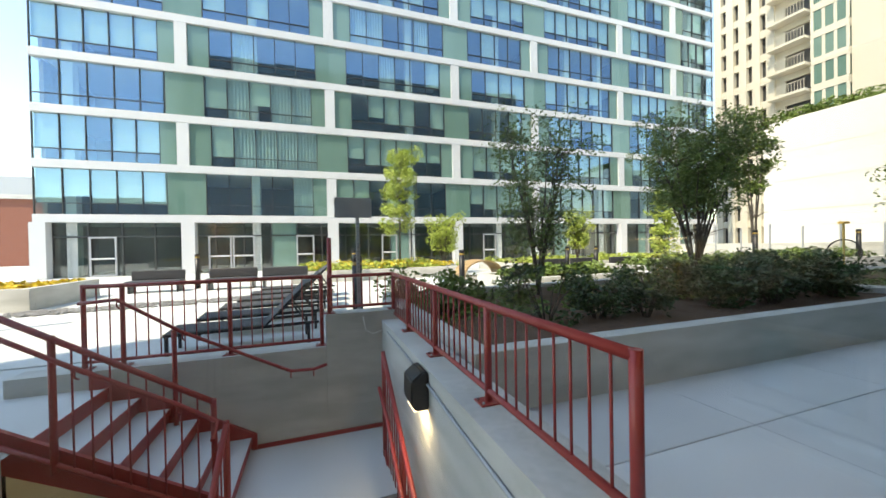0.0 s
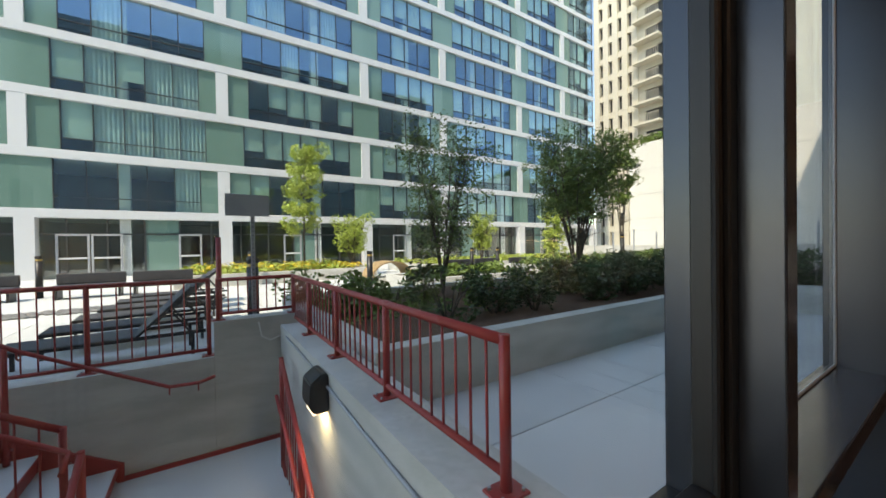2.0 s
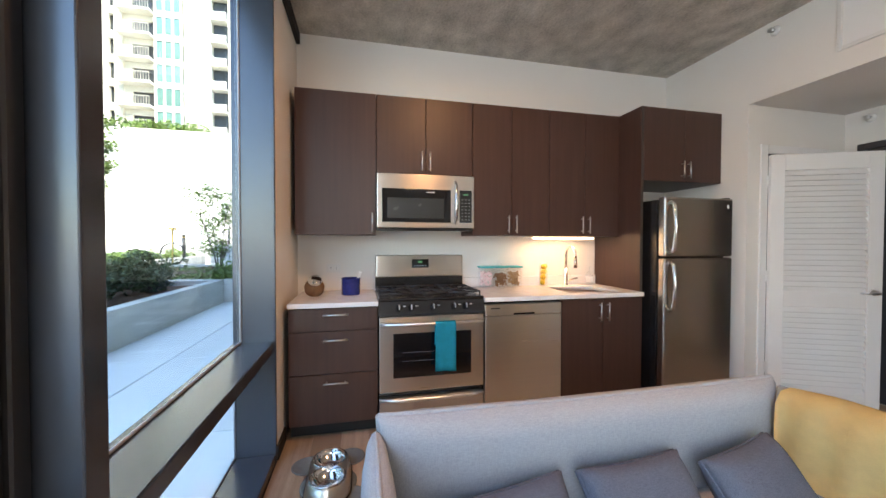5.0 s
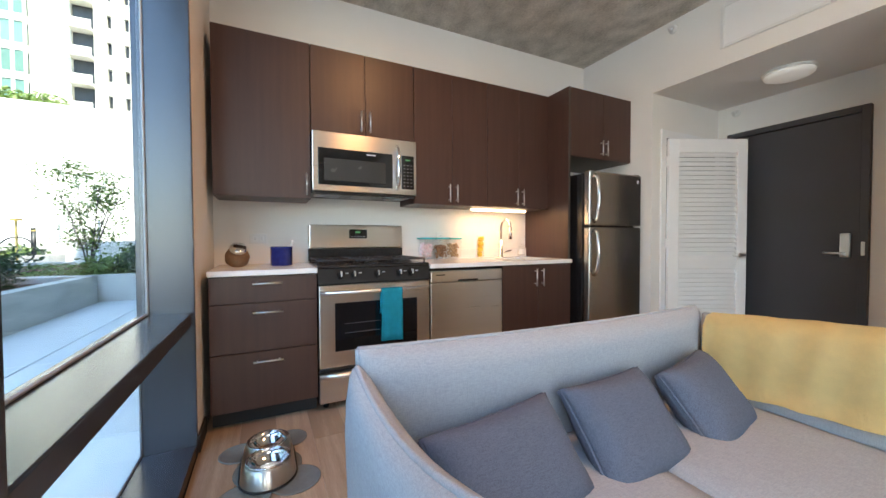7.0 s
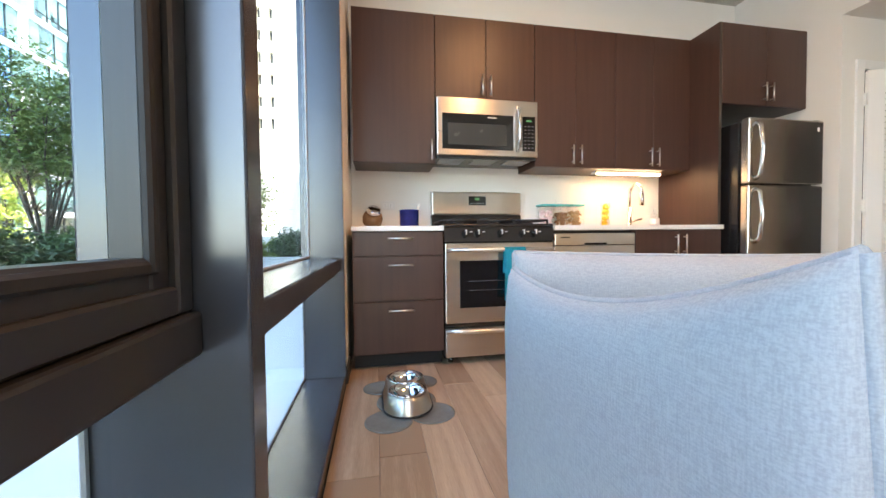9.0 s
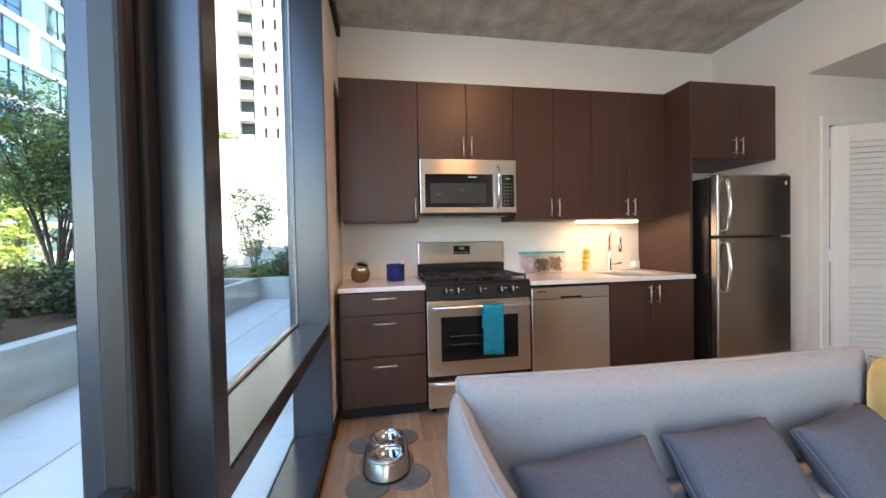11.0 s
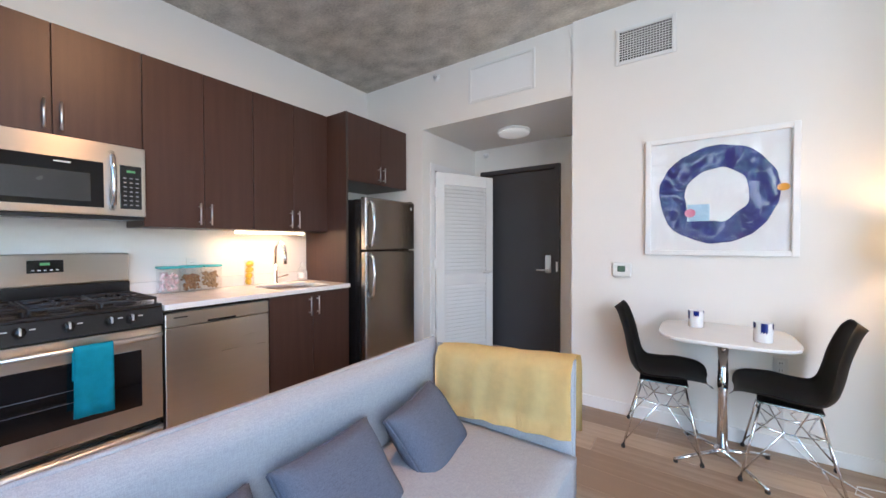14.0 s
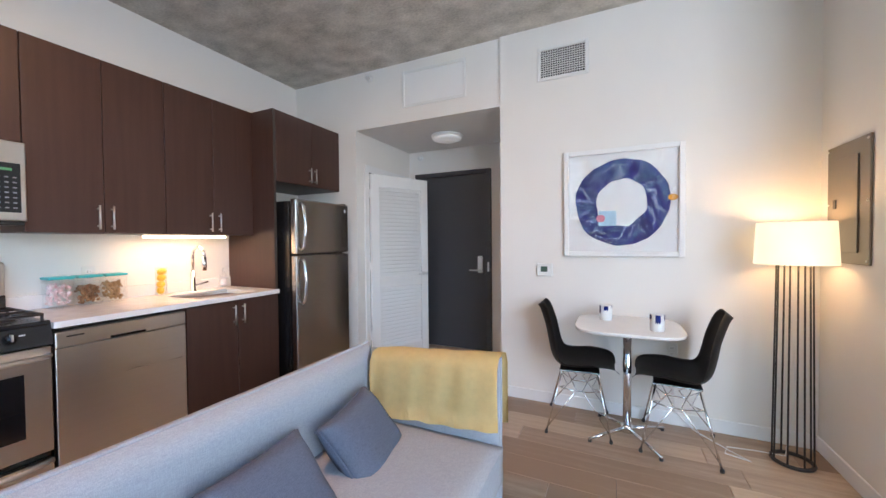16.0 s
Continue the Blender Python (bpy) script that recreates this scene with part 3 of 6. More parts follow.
for i in range(61):
    row = []
    for k in range(61):
        x, z = AX0 + 0.034 + (AX1 - AX0 - 0.068) * i / 60, AZ0 + 0.034 + (AZ1 - AZ0 - 0.068) * k / 60
        edge = min(i, k, 60 - i, 60 - k) / 60
        y = 0.025 + 0.009 * noise.noise(Vector((x * 7, z * 5, 2))) * (0.5 + edge) + 0.0015 * noise.noise(Vector((x * 24, z * 6, 5)))
        row.append(bm.verts.new((x, BY + max(0.0145, y), z)))
    g.append(row)
for r0, r1 in zip(g, g[1:]):
    for k in range(60):
        bm.faces.new((r0[k], r0[k + 1], r1[k + 1], r1[k])).smooth = True
part("acrylic_sheet", bm, GLAZING, a, "wavy glossy acrylic sheet").visible_shadow = False

t = thing("thermostat", (0.31, BY, 1.05), "white wall thermostat with grey display", "thermostat")
part("case", boxed(0.245, 0.368, BY + 0.001, BY + 0.026, 1.018, 1.122, bevel=0.008), WHITEPLASTIC, t)
part("display", boxed(0.284, 0.336, BY + 0.0262, BY + 0.0275, 1.055, 1.098, bevel=0.001), GREENLCD, t)
for x in (0.264, 0.345):
    part("button", boxed(x, x + 0.012, BY + 0.0262, BY + 0.028, 1.062, 1.082, bevel=0.002), TRIM, t)


def outlet(name, m, label):
    o = thing(name, (0, 0, 0), label, "power outlet", "power outlets")
    part("cover_plate", boxed(-0.035, 0.035, 0.0005, 0.006, -0.057, 0.057, bevel=0.003), WHITEPLASTIC, o)
    for z in (-0.022, 0.022):
        part("socket", boxed(-0.016, 0.016, 0.006, 0.008, z - 0.014, z + 0.014, bevel=0.004), TRIM, o)
        for x in (-0.006, 0.006):
            part("slot", boxed(x - 0.0012, x + 0.0012, 0.008, 0.0084, z - 0.006, z + 0.006), DARK_PRINT_SHADE, o)
    o.matrix_basis = m
    return o


first = outlet("wall_outlet", pose(-0.56, BY, 0.52), "white duplex wall outlet with cover plate")
copy_thing(first, pose(KX, -0.14, 1.10, 0, 0, 90) @ pose(0, 0, 0, 0, 90, 0))
copy_thing(first, pose(KX, -1.62, 1.10, 0, 0, 90))

p = thing("electrical_panel", (RX, -3.05, 1.19), "taupe metal electrical panel with screwed cover and small latch", "electrical panel")
part("cover", boxed(RX + 0.001, RX + 0.012, -3.30, -2.915, 1.165, 1.815, bevel=0.003), GREYMETAL, p)
part("door", boxed(RX + 0.012, RX + 0.02, -3.23, -3.00, 1.225, 1.735, bevel=0.003), GREYMETAL, p)
part("latch", boxed(RX + 0.02, RX + 0.025, -3.215, -3.185, 1.465, 1.515, bevel=0.002), DARK_PRINT_SHADE, p)
for y in (-3.285, -2.93):
    for z in (1.185, 1.49, 1.795):
        part("screw", turned(bmesh.new(), [(0.006, 0.012), (0.006, 0.0145), (0.003, 0.016), (0, 0.016)], (RX, y, z), 10, pose(0, 0, 0, 0, 90)), NICKEL, p)

# floor lamp
LX, LY = LAMP_AT
lamp = thing("floor_lamp", (LX, LY, 0), "lit floor lamp with white drum shade on black wire cage", "floor lamp")
bm = bmesh.new()
tube(bm, [(LX + 0.092 * math.cos(a), LY + 0.092 * math.sin(a), 0.011) for a in (2 * math.pi * k / 32 for k in range(33))], 0.011, 8)
part("base_ring", bm, IRON, lamp)
part("top_ring", tube(bmesh.new(), [(LX + 0.078 * math.cos(a), LY + 0.078 * math.sin(a), 1.22) for a in (2 * math.pi * k / 32 for k in range(33))], 0.005, 6), IRON, lamp)
for k in range(8):
    an = 2 * math.pi * (k + 0.3) / 8
    part("rod", tube(bmesh.new(), [(LX + 0.092 * math.cos(an), LY + 0.092 * math.sin(an), 0.015), (LX + 0.078 * math.cos(an), LY + 0.078 * math.sin(an), 1.22)], 0.0048, 8), IRON, lamp)
bm = turned(bmesh.new(), [(0.182, 1.155), (0.170, 1.395), (0.168, 1.395), (0.180, 1.155), (0.182, 1.155)], (LX, LY, 0), 40, cap=False)
part("shade", bm, SHADE, lamp, "glowing white fabric drum shade")
part("socket", tube(bmesh.new(), [(LX, LY, 1.18), (LX, LY, 1.26)], 0.016, 12), WHITEPLASTIC, lamp)
for k in range(3):
    an = 2 * math.pi * k / 3
    part("spoke", tube(bmesh.new(), [(LX, LY, 1.2), (LX + 0.178 * math.cos(an), LY + 0.178 * math.sin(an), 1.2)], 0.003, 6), IRON, lamp)
single("lamp_cord", tube(bmesh.new(), [(LX, LY, 1.18), (LX + 0.01, LY + 0.012, 0.8), (LX - 0.008, LY + 0.01, 0.4), (LX + 0.03, LY, 0.03), (LX + 0.15, LY - 0.05, 0.006),
       (LX + 0.30, LY - 0.03, 0.006), (LX + 0.33, LY + 0.06, 0.006), (LX + 0.22, LY + 0.10, 0.006), (LX + 0.30, LY + 0.02, 0.008), (LX + 0.45, LY - 0.18, 0.008), (LX + 0.55, BY + 0.015, 0.1), (-0.56, BY + 0.02, 0.48)], 0.0035, 6),
       WHITEPLASTIC, "white lamp cord trailing over the floor", "cable")

# bistro table
TX, TY, TZ = -0.27, -3.10, 0.745
tb = thing("dining_table", (TX, TY, 0), "small white rounded bistro table on chrome pedestal", "table")
bm = bmesh.new()
n = 48
ring = []
for k in range(n):
    an = 2 * math.pi * k / n
    c, s = math.cos(an), math.sin(an)
    e = 2 / 4.2
    ring.append((TX + 0.315 * math.copysign(abs(c) ** e, c), TY + 0.29 * math.copysign(abs(s) ** e, s)))
rows = [[bm.verts.new((TX + (x - TX) * q, TY + (y - TY) * q, z)) for x, y in ring] for q, z in ((0.94, TZ - 0.024), (0.99, TZ - 0.017), (1.0, TZ - 0.006), (0.992, TZ))]
for r0, r1 in zip(rows, rows[1:]):
    for k in range(n):
        bm.faces.new((r0[k], r0[(k + 1) % n], r1[(k + 1) % n], r1[k]))
bm.faces.new(rows[0][::-1])
bm.faces.new(rows[-1])
part("tabletop", bm, TABLETOP, tb)
part("column", tube(bmesh.new(), [(TX, TY, 0.06), (TX, TY, TZ - 0.024)], 0.026, 20), CHROME, tb)
part("hub", turned(bmesh.new(), [(0.04, 0.035), (0.04, 0.07), (0.028, 0.085), (0, 0.085)], (TX, TY, 0), 20), CHROME, tb)
part("top_plate", turned(bmesh.new(), [(0.05, TZ - 0.05), (0.09, TZ - 0.026), (0, TZ - 0.0255)], (TX, TY, 0), 20), CHROME, tb)
for k in range(4):
    an = math.radians(38 + 90 * k)
    q = Vector((math.cos(an), math.sin(an), 0))
    leg = part("foot", tube(bmesh.new(), [Vector((TX, TY, 0.055)) + q * 0.03, Vector((TX, TY, 0.035)) + q * 0.18, Vector((TX, TY, 0.018)) + q * 0.29], 0.012, 10, 0.009), CHROME, tb)
    part("glide", turned(bmesh.new(), [(0.012, 0.0), (0.012, 0.014), (0, 0.014)], Vector((TX, TY, 0)) + q * 0.28, 10), SHELL, tb)


def shell_chair():
    """A moulded side chair at the origin that faces +x, on a wire base."""
    c = thing("dining_chair", (0, 0, 0), "black moulded plastic shell chair on chrome wire legs", "chair", "chairs at the table")
    bm = bmesh.new()
    knots = [(0.228, 0.418), (0.20, 0.443), (0.10, 0.438), (-0.02, 0.425), (-0.12, 0.432), (-0.178, 0.485), (-0.205, 0.575), (-0.225, 0.68), (-0.262, 0.80), (-0.285, 0.835)]
    side, wide = [], []
    for i in range(37):
        s = i / 36 * (len(knots) - 1)
        k = min(int(s), len(knots) - 2)
        f = s - k
        p0, p1, p2, p3 = (Vector(knots[min(max(q, 0), len(knots) - 1)]) for q in (k - 1, k, k + 1, k + 2))
        side.append(0.5 * (2 * p1 + (p2 - p0) * f + (2 * p0 - 5 * p1 + 4 * p2 - p3) * f * f + (3 * p1 - p0 - 3 * p2 + p3) * f ** 3))
        e = i / 36
        full = 0.235 - 0.025 * max(0, (e - 0.45) / 0.55)
        wide.append(full * min(1, (1 - (1 - min(1, (e + 0.02) / 0.22)) ** 2.4) ** 0.45) * min(1, (1 - (1 - min(1, (1.006 - e) / 0.46)) ** 2.1) ** 0.5))
    m = 16
    grid = []
    for i, w in enumerate(wide):
        run = (side[min(i + 1, 36)] - side[max(i - 1, 0)]).normalized()
        inward = Vector((run.y, -run.x))
        row = []
        for j in range(m + 1):
            u = 2 * j / m - 1
            p = side[i] + inward * 0.062 * abs(u) ** 2.4 * min(1, 0.25 + i / 12)
            row.append(bm.verts.new((p.x, w * u, p.y)))
        grid.append(row)
    for a, b in zip(grid, grid[1:]):
        for j in range(m):
            bm.faces.new((a[j], a[j + 1], b[j + 1], b[j])).smooth = True
    bmesh.ops.solidify(bm, geom=list(bm.faces), thickness=0.007)
    part("seat_shell", bm, SHELL, c)
    for sx in (1, -1):
        for sy in (1, -1):
            foot = Vector((0.20 * sx - 0.01, 0.215 * sy, 0.012))
            leg = part("leg", tube(bmesh.new(), [foot, (0.11 * sx, 0.13 * sy, 0.415)], 0.0062, 8), CHROME, c)
            part("leg_brace", tube(bmesh.new(), [foot.lerp(Vector((0.11 * sx, 0.13 * sy, 0.415)), 0.08), (0.02 * sx, 0.15 * sy, 0.29), (0.10 * sx, 0.02 * sy, 0.415)], 0.0045, 6), CHROME, c)
            part("foot_cap", turned(bmesh.new(), [(0.011, 0), (0.012, 0.012), (0.008, 0.022), (0, 0.022)], (foot.x, foot.y, 0), 10), SHELL, c)
    for sy in (1, -1):
        part("brace", tube(bmesh.new(), [(-0.13, 0.15 * sy, 0.30), (-0.04, 0.10 * sy, 0.265), (0.05, 0.10 * sy, 0.265), (0.13, 0.15 * sy, 0.30)], 0.0045, 6), CHROME, c)
        part("cross_brace", tube(bmesh.new(), [(0.13 * sy, -0.15, 0.30), (0.08 * sy, 0, 0.26), (0.13 * sy, 0.15, 0.30)], 0.0045, 6), CHROME, c)
    part("seat_mount", frame_of(-0.13, 0.13, 0.0, 0.012, 0.006, -0.14, 0.14), CHROME, c).matrix_basis = pose(0, 0, 0.408)
    return c


chair = shell_chair()
chair.matrix_basis = pose(0.03, -3.155, 0, 0, 0, 184)
copy_thing(chair, pose(-0.55, -3.125, 0, 0, 0, -6))


def tumbler(x, y):
    g = thing("candle_glass", (x, y, TZ), "white ceramic tumbler with cobalt blue brush strokes", "tumbler", "tumblers on the table")
    part("cup", turned(bmesh.new(), [(0.038, 0), (0.040, 0.004), (0.041, 0.102), (0.038, 0.102), (0.037, 0.008), (0, 0.008)], (x, y, TZ), 28), PORCELAIN, g)
    for k in range(5):
        a0 = 2 * math.pi * k / 5
        bm = bmesh.new()
        lo = 0.045 + 0.02 * ((k * 7) % 3)
        cols = [[bm.verts.new((x + 0.0418 * math.cos(a0 + q * 0.14), y + 0.0418 * math.sin(a0 + q * 0.14), TZ + h)) for h in (lo + 0.012 * (q % 2), 0.101)] for q in range(6)]
        for c0, c1 in zip(cols, cols[1:]):
            bm.faces.new((c0[0], c1[0], c1[1], c0[1]))
        part("blue_stroke", bm, COBALT, g, "cobalt blue brush stroke")
    return g


cup = tumbler(-0.14, -3.20)
copy_thing(cup, pose(-0.43, -2.98, TZ, 0, 0, 70))

# ---- kitchen ----
BF, UF = 2.39, 2.68
DZ = 0.019


def bar_handle(bm, p0, p1, out, r=0.0055, stand=0.03):
    a, b, o = Vector(p0), Vector(p1), Vector(out)
    d = (b - a).normalized()
    tube(bm, [a + o * stand, b + o * stand], r, 10)
    for q in (a + d * 0.02, b - d * 0.02):
        tube(bm, [q, q + o * stand], r * 0.8, 8)
    return bm


def front(cab, x, y0, y1, z0, z1, handle, name="door"):
    g = 0.002
    leaf = part(name, boxed(x - DZ, x - 0.0005, y0 + g, y1 - g, z0 + g, z1 - g, bevel=0.0015, seg=1), CABINET, cab)
    if handle:
        h = part("handle", bar_handle(bmesh.new(), *handle, (-1, 0, 0)), NICKEL, None, "satin nickel bar handle")
        h.parent = leaf
        h.matrix_parent_inverse = Matrix.Identity(4)
    return leaf


def cabinet(name, x0, y0, y1, z0, z1, label, toe=False):
    c = thing(name, ((x0 + KX) / 2, (y0 + y1) / 2, z0), label, "cabinet", "kitchen cabinets")
    bm = boxed(x0, KX - 0.001, y0 + 0.001, y1 - 0.001, z0 + (0.10 if toe else 0), z1)
    part("carcass", bm, CABINET, c)
    if toe:
        part("toe_kick", boxed(x0 + 0.06, KX - 0.001, y0 + 0.001, y1 - 0.001, z0, z0 + 0.0995), RUBBER, c, "black recessed toe kick")
    return c


# y runs from the window (0.10) to the fridge (-3.4)
c = cabinet("drawer_cabinet", BF, -0.472, 0.104, 0, 0.88, "dark espresso three-drawer base cabinet with bar handles", True)
for z0, z1 in ((0.10, 0.435), (0.438, 0.722), (0.725, 0.876)):
    hz = z1 - 0.055 if z1 < 0.8 else 0.835
    front(c, BF, -0.472, 0.104, z0, z1, ((BF - DZ, -0.275, hz), (BF - DZ, -0.115, hz)), "drawer_front")
c = cabinet("sink_cabinet", BF, -2.60, -1.872, 0, 0.88, "dark espresso two-door sink base cabinet", True)
for y0, y1, hy in ((-2.236, -1.872, -2.20), (-2.60, -2.236, -2.272)):
    front(c, BF, y0, y1, 0.10, 0.876, ((BF - DZ, hy, 0.70), (BF - DZ, hy, 0.845)))
c = cabinet("wall_cabinet", UF, -0.475, 0.106, 1.372, 2.436, "tall single-door dark espresso wall cabinet")
front(c, UF, -0.475, 0.106, 1.372, 2.436, ((UF - DZ, -0.445, 1.395), (UF - DZ, -0.445, 1.54)))
c = cabinet("wall_cabinet", UF, -1.238, -0.476, 1.845, 2.436, "two-door dark espresso wall cabinet over the microwave")
for y0, y1, hy in ((-0.857, -0.476, -0.825), (-1.238, -0.857, -0.889)):
    front(c, UF, y0, y1, 1.845, 2.436, ((UF - DZ, hy, 1.87), (UF - DZ, hy, 2.02)))
for top, y1 in ((0, -1.239), (1, -1.921)):
    y0 = y1 - 0.68
    c = cabinet("wall_cabinet", UF, y0, y1, 1.372, 2.436, "two-door dark espresso wall cabinet over the counter")
    mid = (y0 + y1) / 2
    front(c, UF, mid, y1, 1.372, 2.436, ((UF - DZ, mid + 0.034, 1.395), (UF - DZ, mid + 0.034, 1.54)))
    front(c, UF, y0, mid, 1.372, 2.436, ((UF - DZ, mid - 0.034, 1.395), (UF - DZ, mid - 0.034, 1.54)))
sp = thing("cabinet_side_panel", (2.7, -2.615, 0), "dark espresso full-height panel beside the fridge", "cabinet panel")
part("panel", boxed(2.407, KX - 0.001, -2.625, -2.604, 0, 2.436, bevel=0.0015), CABINET, sp)
part("edge_band", boxed(2.404, 2.4065, -2.6255, -2.6035, 0, 2.436), CABINET_EDGE, sp, "dark front edge band")
c = cabinet("fridge_cabinet", 2.42, -3.415, -2.627, 1.83, 2.436, "two-door dark espresso cabinet over the fridge")
for y0, y1, hy in ((-3.032, -2.627, -3.0), (-3.415, -3.032, -3.064)):
    front(c, 2.42, y0, y1, 1.83, 2.436, ((2.42 - DZ, hy, 1.86), (2.42 - DZ, hy, 2.0)))

bm = boxed(2.355, KX - 0.001, -0.474, 0.108, 0.882, 0.914, bevel=0.003)
single("countertop", bm, QUARTZ, "white quartz counter beside the window", "countertop")
w = thing("countertop", (2.68, -1.92, 0.882), "white quartz counter with undermount sink cutout", "countertop")
SK = (2.45, 2.82, -2.46, -1.99)
bm = bmesh.new()
for s in [(2.355, SK[0], -2.603, -1.242), (SK[1], KX - 0.001, -2.603, -1.242), (SK[0], SK[1], SK[3], -1.242), (SK[0], SK[1], -2.603, SK[2])]:
    box(bm, *s, 0.882, 0.914)
part("slab", bm, QUARTZ, w)
part("backsplash", boxed(KX - 0.02, KX - 0.001, -2.603, -1.242, 0.9145, 1.0, bevel=0.002), QUARTZ, w, "low white quartz upstand")
s = thing("kitchen_sink", ((SK[0] + SK[1]) / 2, (SK[2] + SK[3]) / 2, 0.70), "undermount stainless steel sink basin", "sink")
bm = bmesh.new()
box(bm, SK[0], SK[0] + 0.006, SK[2], SK[3], 0.70, 0.90)
box(bm, SK[1] - 0.006, SK[1], SK[2], SK[3], 0.70, 0.90)
box(bm, SK[0], SK[1], SK[2], SK[2] + 0.006, 0.70, 0.90)
box(bm, SK[0], SK[1], SK[3] - 0.006, SK[3], 0.70, 0.90)
box(bm, SK[0], SK[1], SK[2], SK[3], 0.694, 0.70)
part("basin", bm, STEEL, s)
part("drain", turned(bmesh.new(), [(0.045, 0.7), (0.045, 0.704), (0.03, 0.702), (0, 0.702)], ((SK[0] + SK[1]) / 2, -2.22, 0), 20), CHROME, s)
FX, FY = 2.895, -2.225
f = thing("kitchen_faucet", (FX, FY, 0.914), "chrome pull-down kitchen faucet with side lever", "faucet")
part("body", turned(bmesh.new(), [(0.028, 0.914), (0.026, 0.925), (0.019, 0.93), (0.018, 1.08), (0.0, 1.08)], (FX, FY, 0), 20), CHROME, f)
part("spout", tube(bmesh.new(), [(FX, FY, 1.07)] + [(FX - 0.075 + 0.075 * math.cos(a), FY, 1.20 + 0.075 * math.sin(a)) for a in (math.pi * k / 10 for k in range(10))] + [(FX - 0.15, FY, 1.19)], 0.0125, 14), CHROME, f)
part("spray_head", tube(bmesh.new(), [(FX - 0.15, FY, 1.195), (FX - 0.152, FY, 1.09)], 0.015, 14, 0.018), CHROME, f)
part("lever", tube(bmesh.new(), [(FX, FY - 0.015, 0.965), (FX, FY - 0.05, 0.968), (FX - 0.01, FY - 0.115, 0.985)], 0.008, 10), CHROME, f)

u = thing("under_cabinet_light", (2.82, -2.2, 1.355), "lit warm white light bar under the cabinets", "light bar")
part("housing", boxed(2.765, 2.865, -2.43, -1.835, 1.362, 1.3715, bevel=0.002), WHITEPLASTIC, u)
part("diffuser", boxed(2.768, 2.80, -2.425, -1.84, 1.345, 1.3615, bevel=0.003), LEDBAR, u)

# range
RF, RY0, RY1 = 2.36, -1.237, -0.477
r = thing("gas_range", (2.68, -0.857, 0), "stainless steel gas range with black cooktop", "range")
part("body", boxed(RF + 0.045, 2.985, RY0, RY1, 0.035, 0.90, bevel=0.003), BLACK, r)
part("cooktop", boxed(RF + 0.01, 2.90, RY0 - 0.001, RY1 + 0.001, 0.902, 0.926, bevel=0.008), BLACK, r)
bm = bmesh.new()
vs = [bm.verts.new(v) for v in [(RF + 0.02, RY0, 0.925), (RF + 0.02, RY1, 0.925), (RF - 0.012, RY1, 0.81), (RF - 0.012, RY0, 0.81), (RF + 0.06, RY0, 0.925), (RF + 0.06, RY1, 0.925), (RF + 0.06, RY1, 0.81), (RF + 0.06, RY0, 0.81)]]
for q in ((0, 1, 2, 3), (4, 5, 1, 0), (3, 2, 6, 7), (0, 3, 7, 4), (1, 5, 6, 2), (4, 7, 6, 5)):
    bm.faces.new([vs[i] for i in q])
cp = part("control_panel", bm, BLACK, r, "black sloped control panel")
for y in (-0.615, -0.70, -0.857, -1.01, -1.095):
    z = 0.868
    x = RF - 0.012 + (z - 0.81) / 0.115 * 0.032
    k = part("knob", turned(bmesh.new(), [(0.022, 0.001), (0.022, 0.012), (0.017, 0.016), (0.016, 0.034), (0, 0.035)], (x, y, z), 18, pose(0, 0, 0, 0, -105, 0)), BLACK, r)
    part("knob_grip", boxed(x - 0.043, x - 0.010, y - 0.004, y + 0.004, z - 0.012, z + 0.020, bevel=0.002), NICKEL, r)
    part("mark", boxed(x - 0.0035, x - 0.001, y - 0.05, y - 0.03, z + 0.002, z + 0.008), LIGHTPRINT, r)
od = part("oven_door", boxed(RF, RF + 0.04, RY0 + 0.004, RY1 - 0.004, 0.275, 0.80, bevel=0.006), STEEL, r)
part("oven_window", boxed(RF - 0.003, RF + 0.001, RY0 + 0.10, RY1 - 0.10, 0.375, 0.685, bevel=0.002), BLACKGLASS, r, "black oven glass")
for z in (0.49, 0.55):
    part("oven_rack", tube(bmesh.new(), [(RF - 0.0038, RY0 + 0.30, z), (RF - 0.0038, RY1 - 0.16, z)], 0.0012, 6), KEYPRINT, r)
bm = bmesh.new()
tube(bm, [(RF - 0.012, RY0 + 0.015, 0.755), (RF - 0.048, RY0 + 0.05, 0.757), (RF - 0.056, (RY0 + RY1) / 2, 0.757), (RF - 0.048, RY1 - 0.05, 0.757), (RF - 0.012, RY1 - 0.015, 0.755)], 0.0125, 12)
part("oven_handle", bm, NICKEL, r, "brushed steel bar handle")
part("drawer", boxed(RF + 0.003, RF + 0.045, RY0 + 0.004, RY1 - 0.004, 0.05, 0.235, bevel=0.006), STEEL, r)
bm = bmesh.new()
tube(bm, [(RF, RY0 + 0.01, 0.228), (RF - 0.016, RY0 + 0.12, 0.222), (RF - 0.02, (RY0 + RY1) / 2, 0.220), (RF - 0.016, RY1 - 0.12, 0.222), (RF, RY1 - 0.01, 0.228)], 0.015, 10)
part("drawer_pull", bm, NICKEL, r)
for y in (RY0 + 0.05, RY1 - 0.05):
    part("foot", turned(bmesh.new(), [(0.018, 0), (0.018, 0.035), (0, 0.035)], (RF + 0.08, y, 0), 12), BLACK, r)
part("backguard", boxed(2.925, 2.985, RY0 + 0.003, RY1 - 0.003, 1.02, 1.208, bevel=0.012, seg=3), STEEL, r)
part("backguard_base", boxed(2.93, 2.985, RY0 + 0.003, RY1 - 0.003, 0.926, 1.02), BLACK, r)
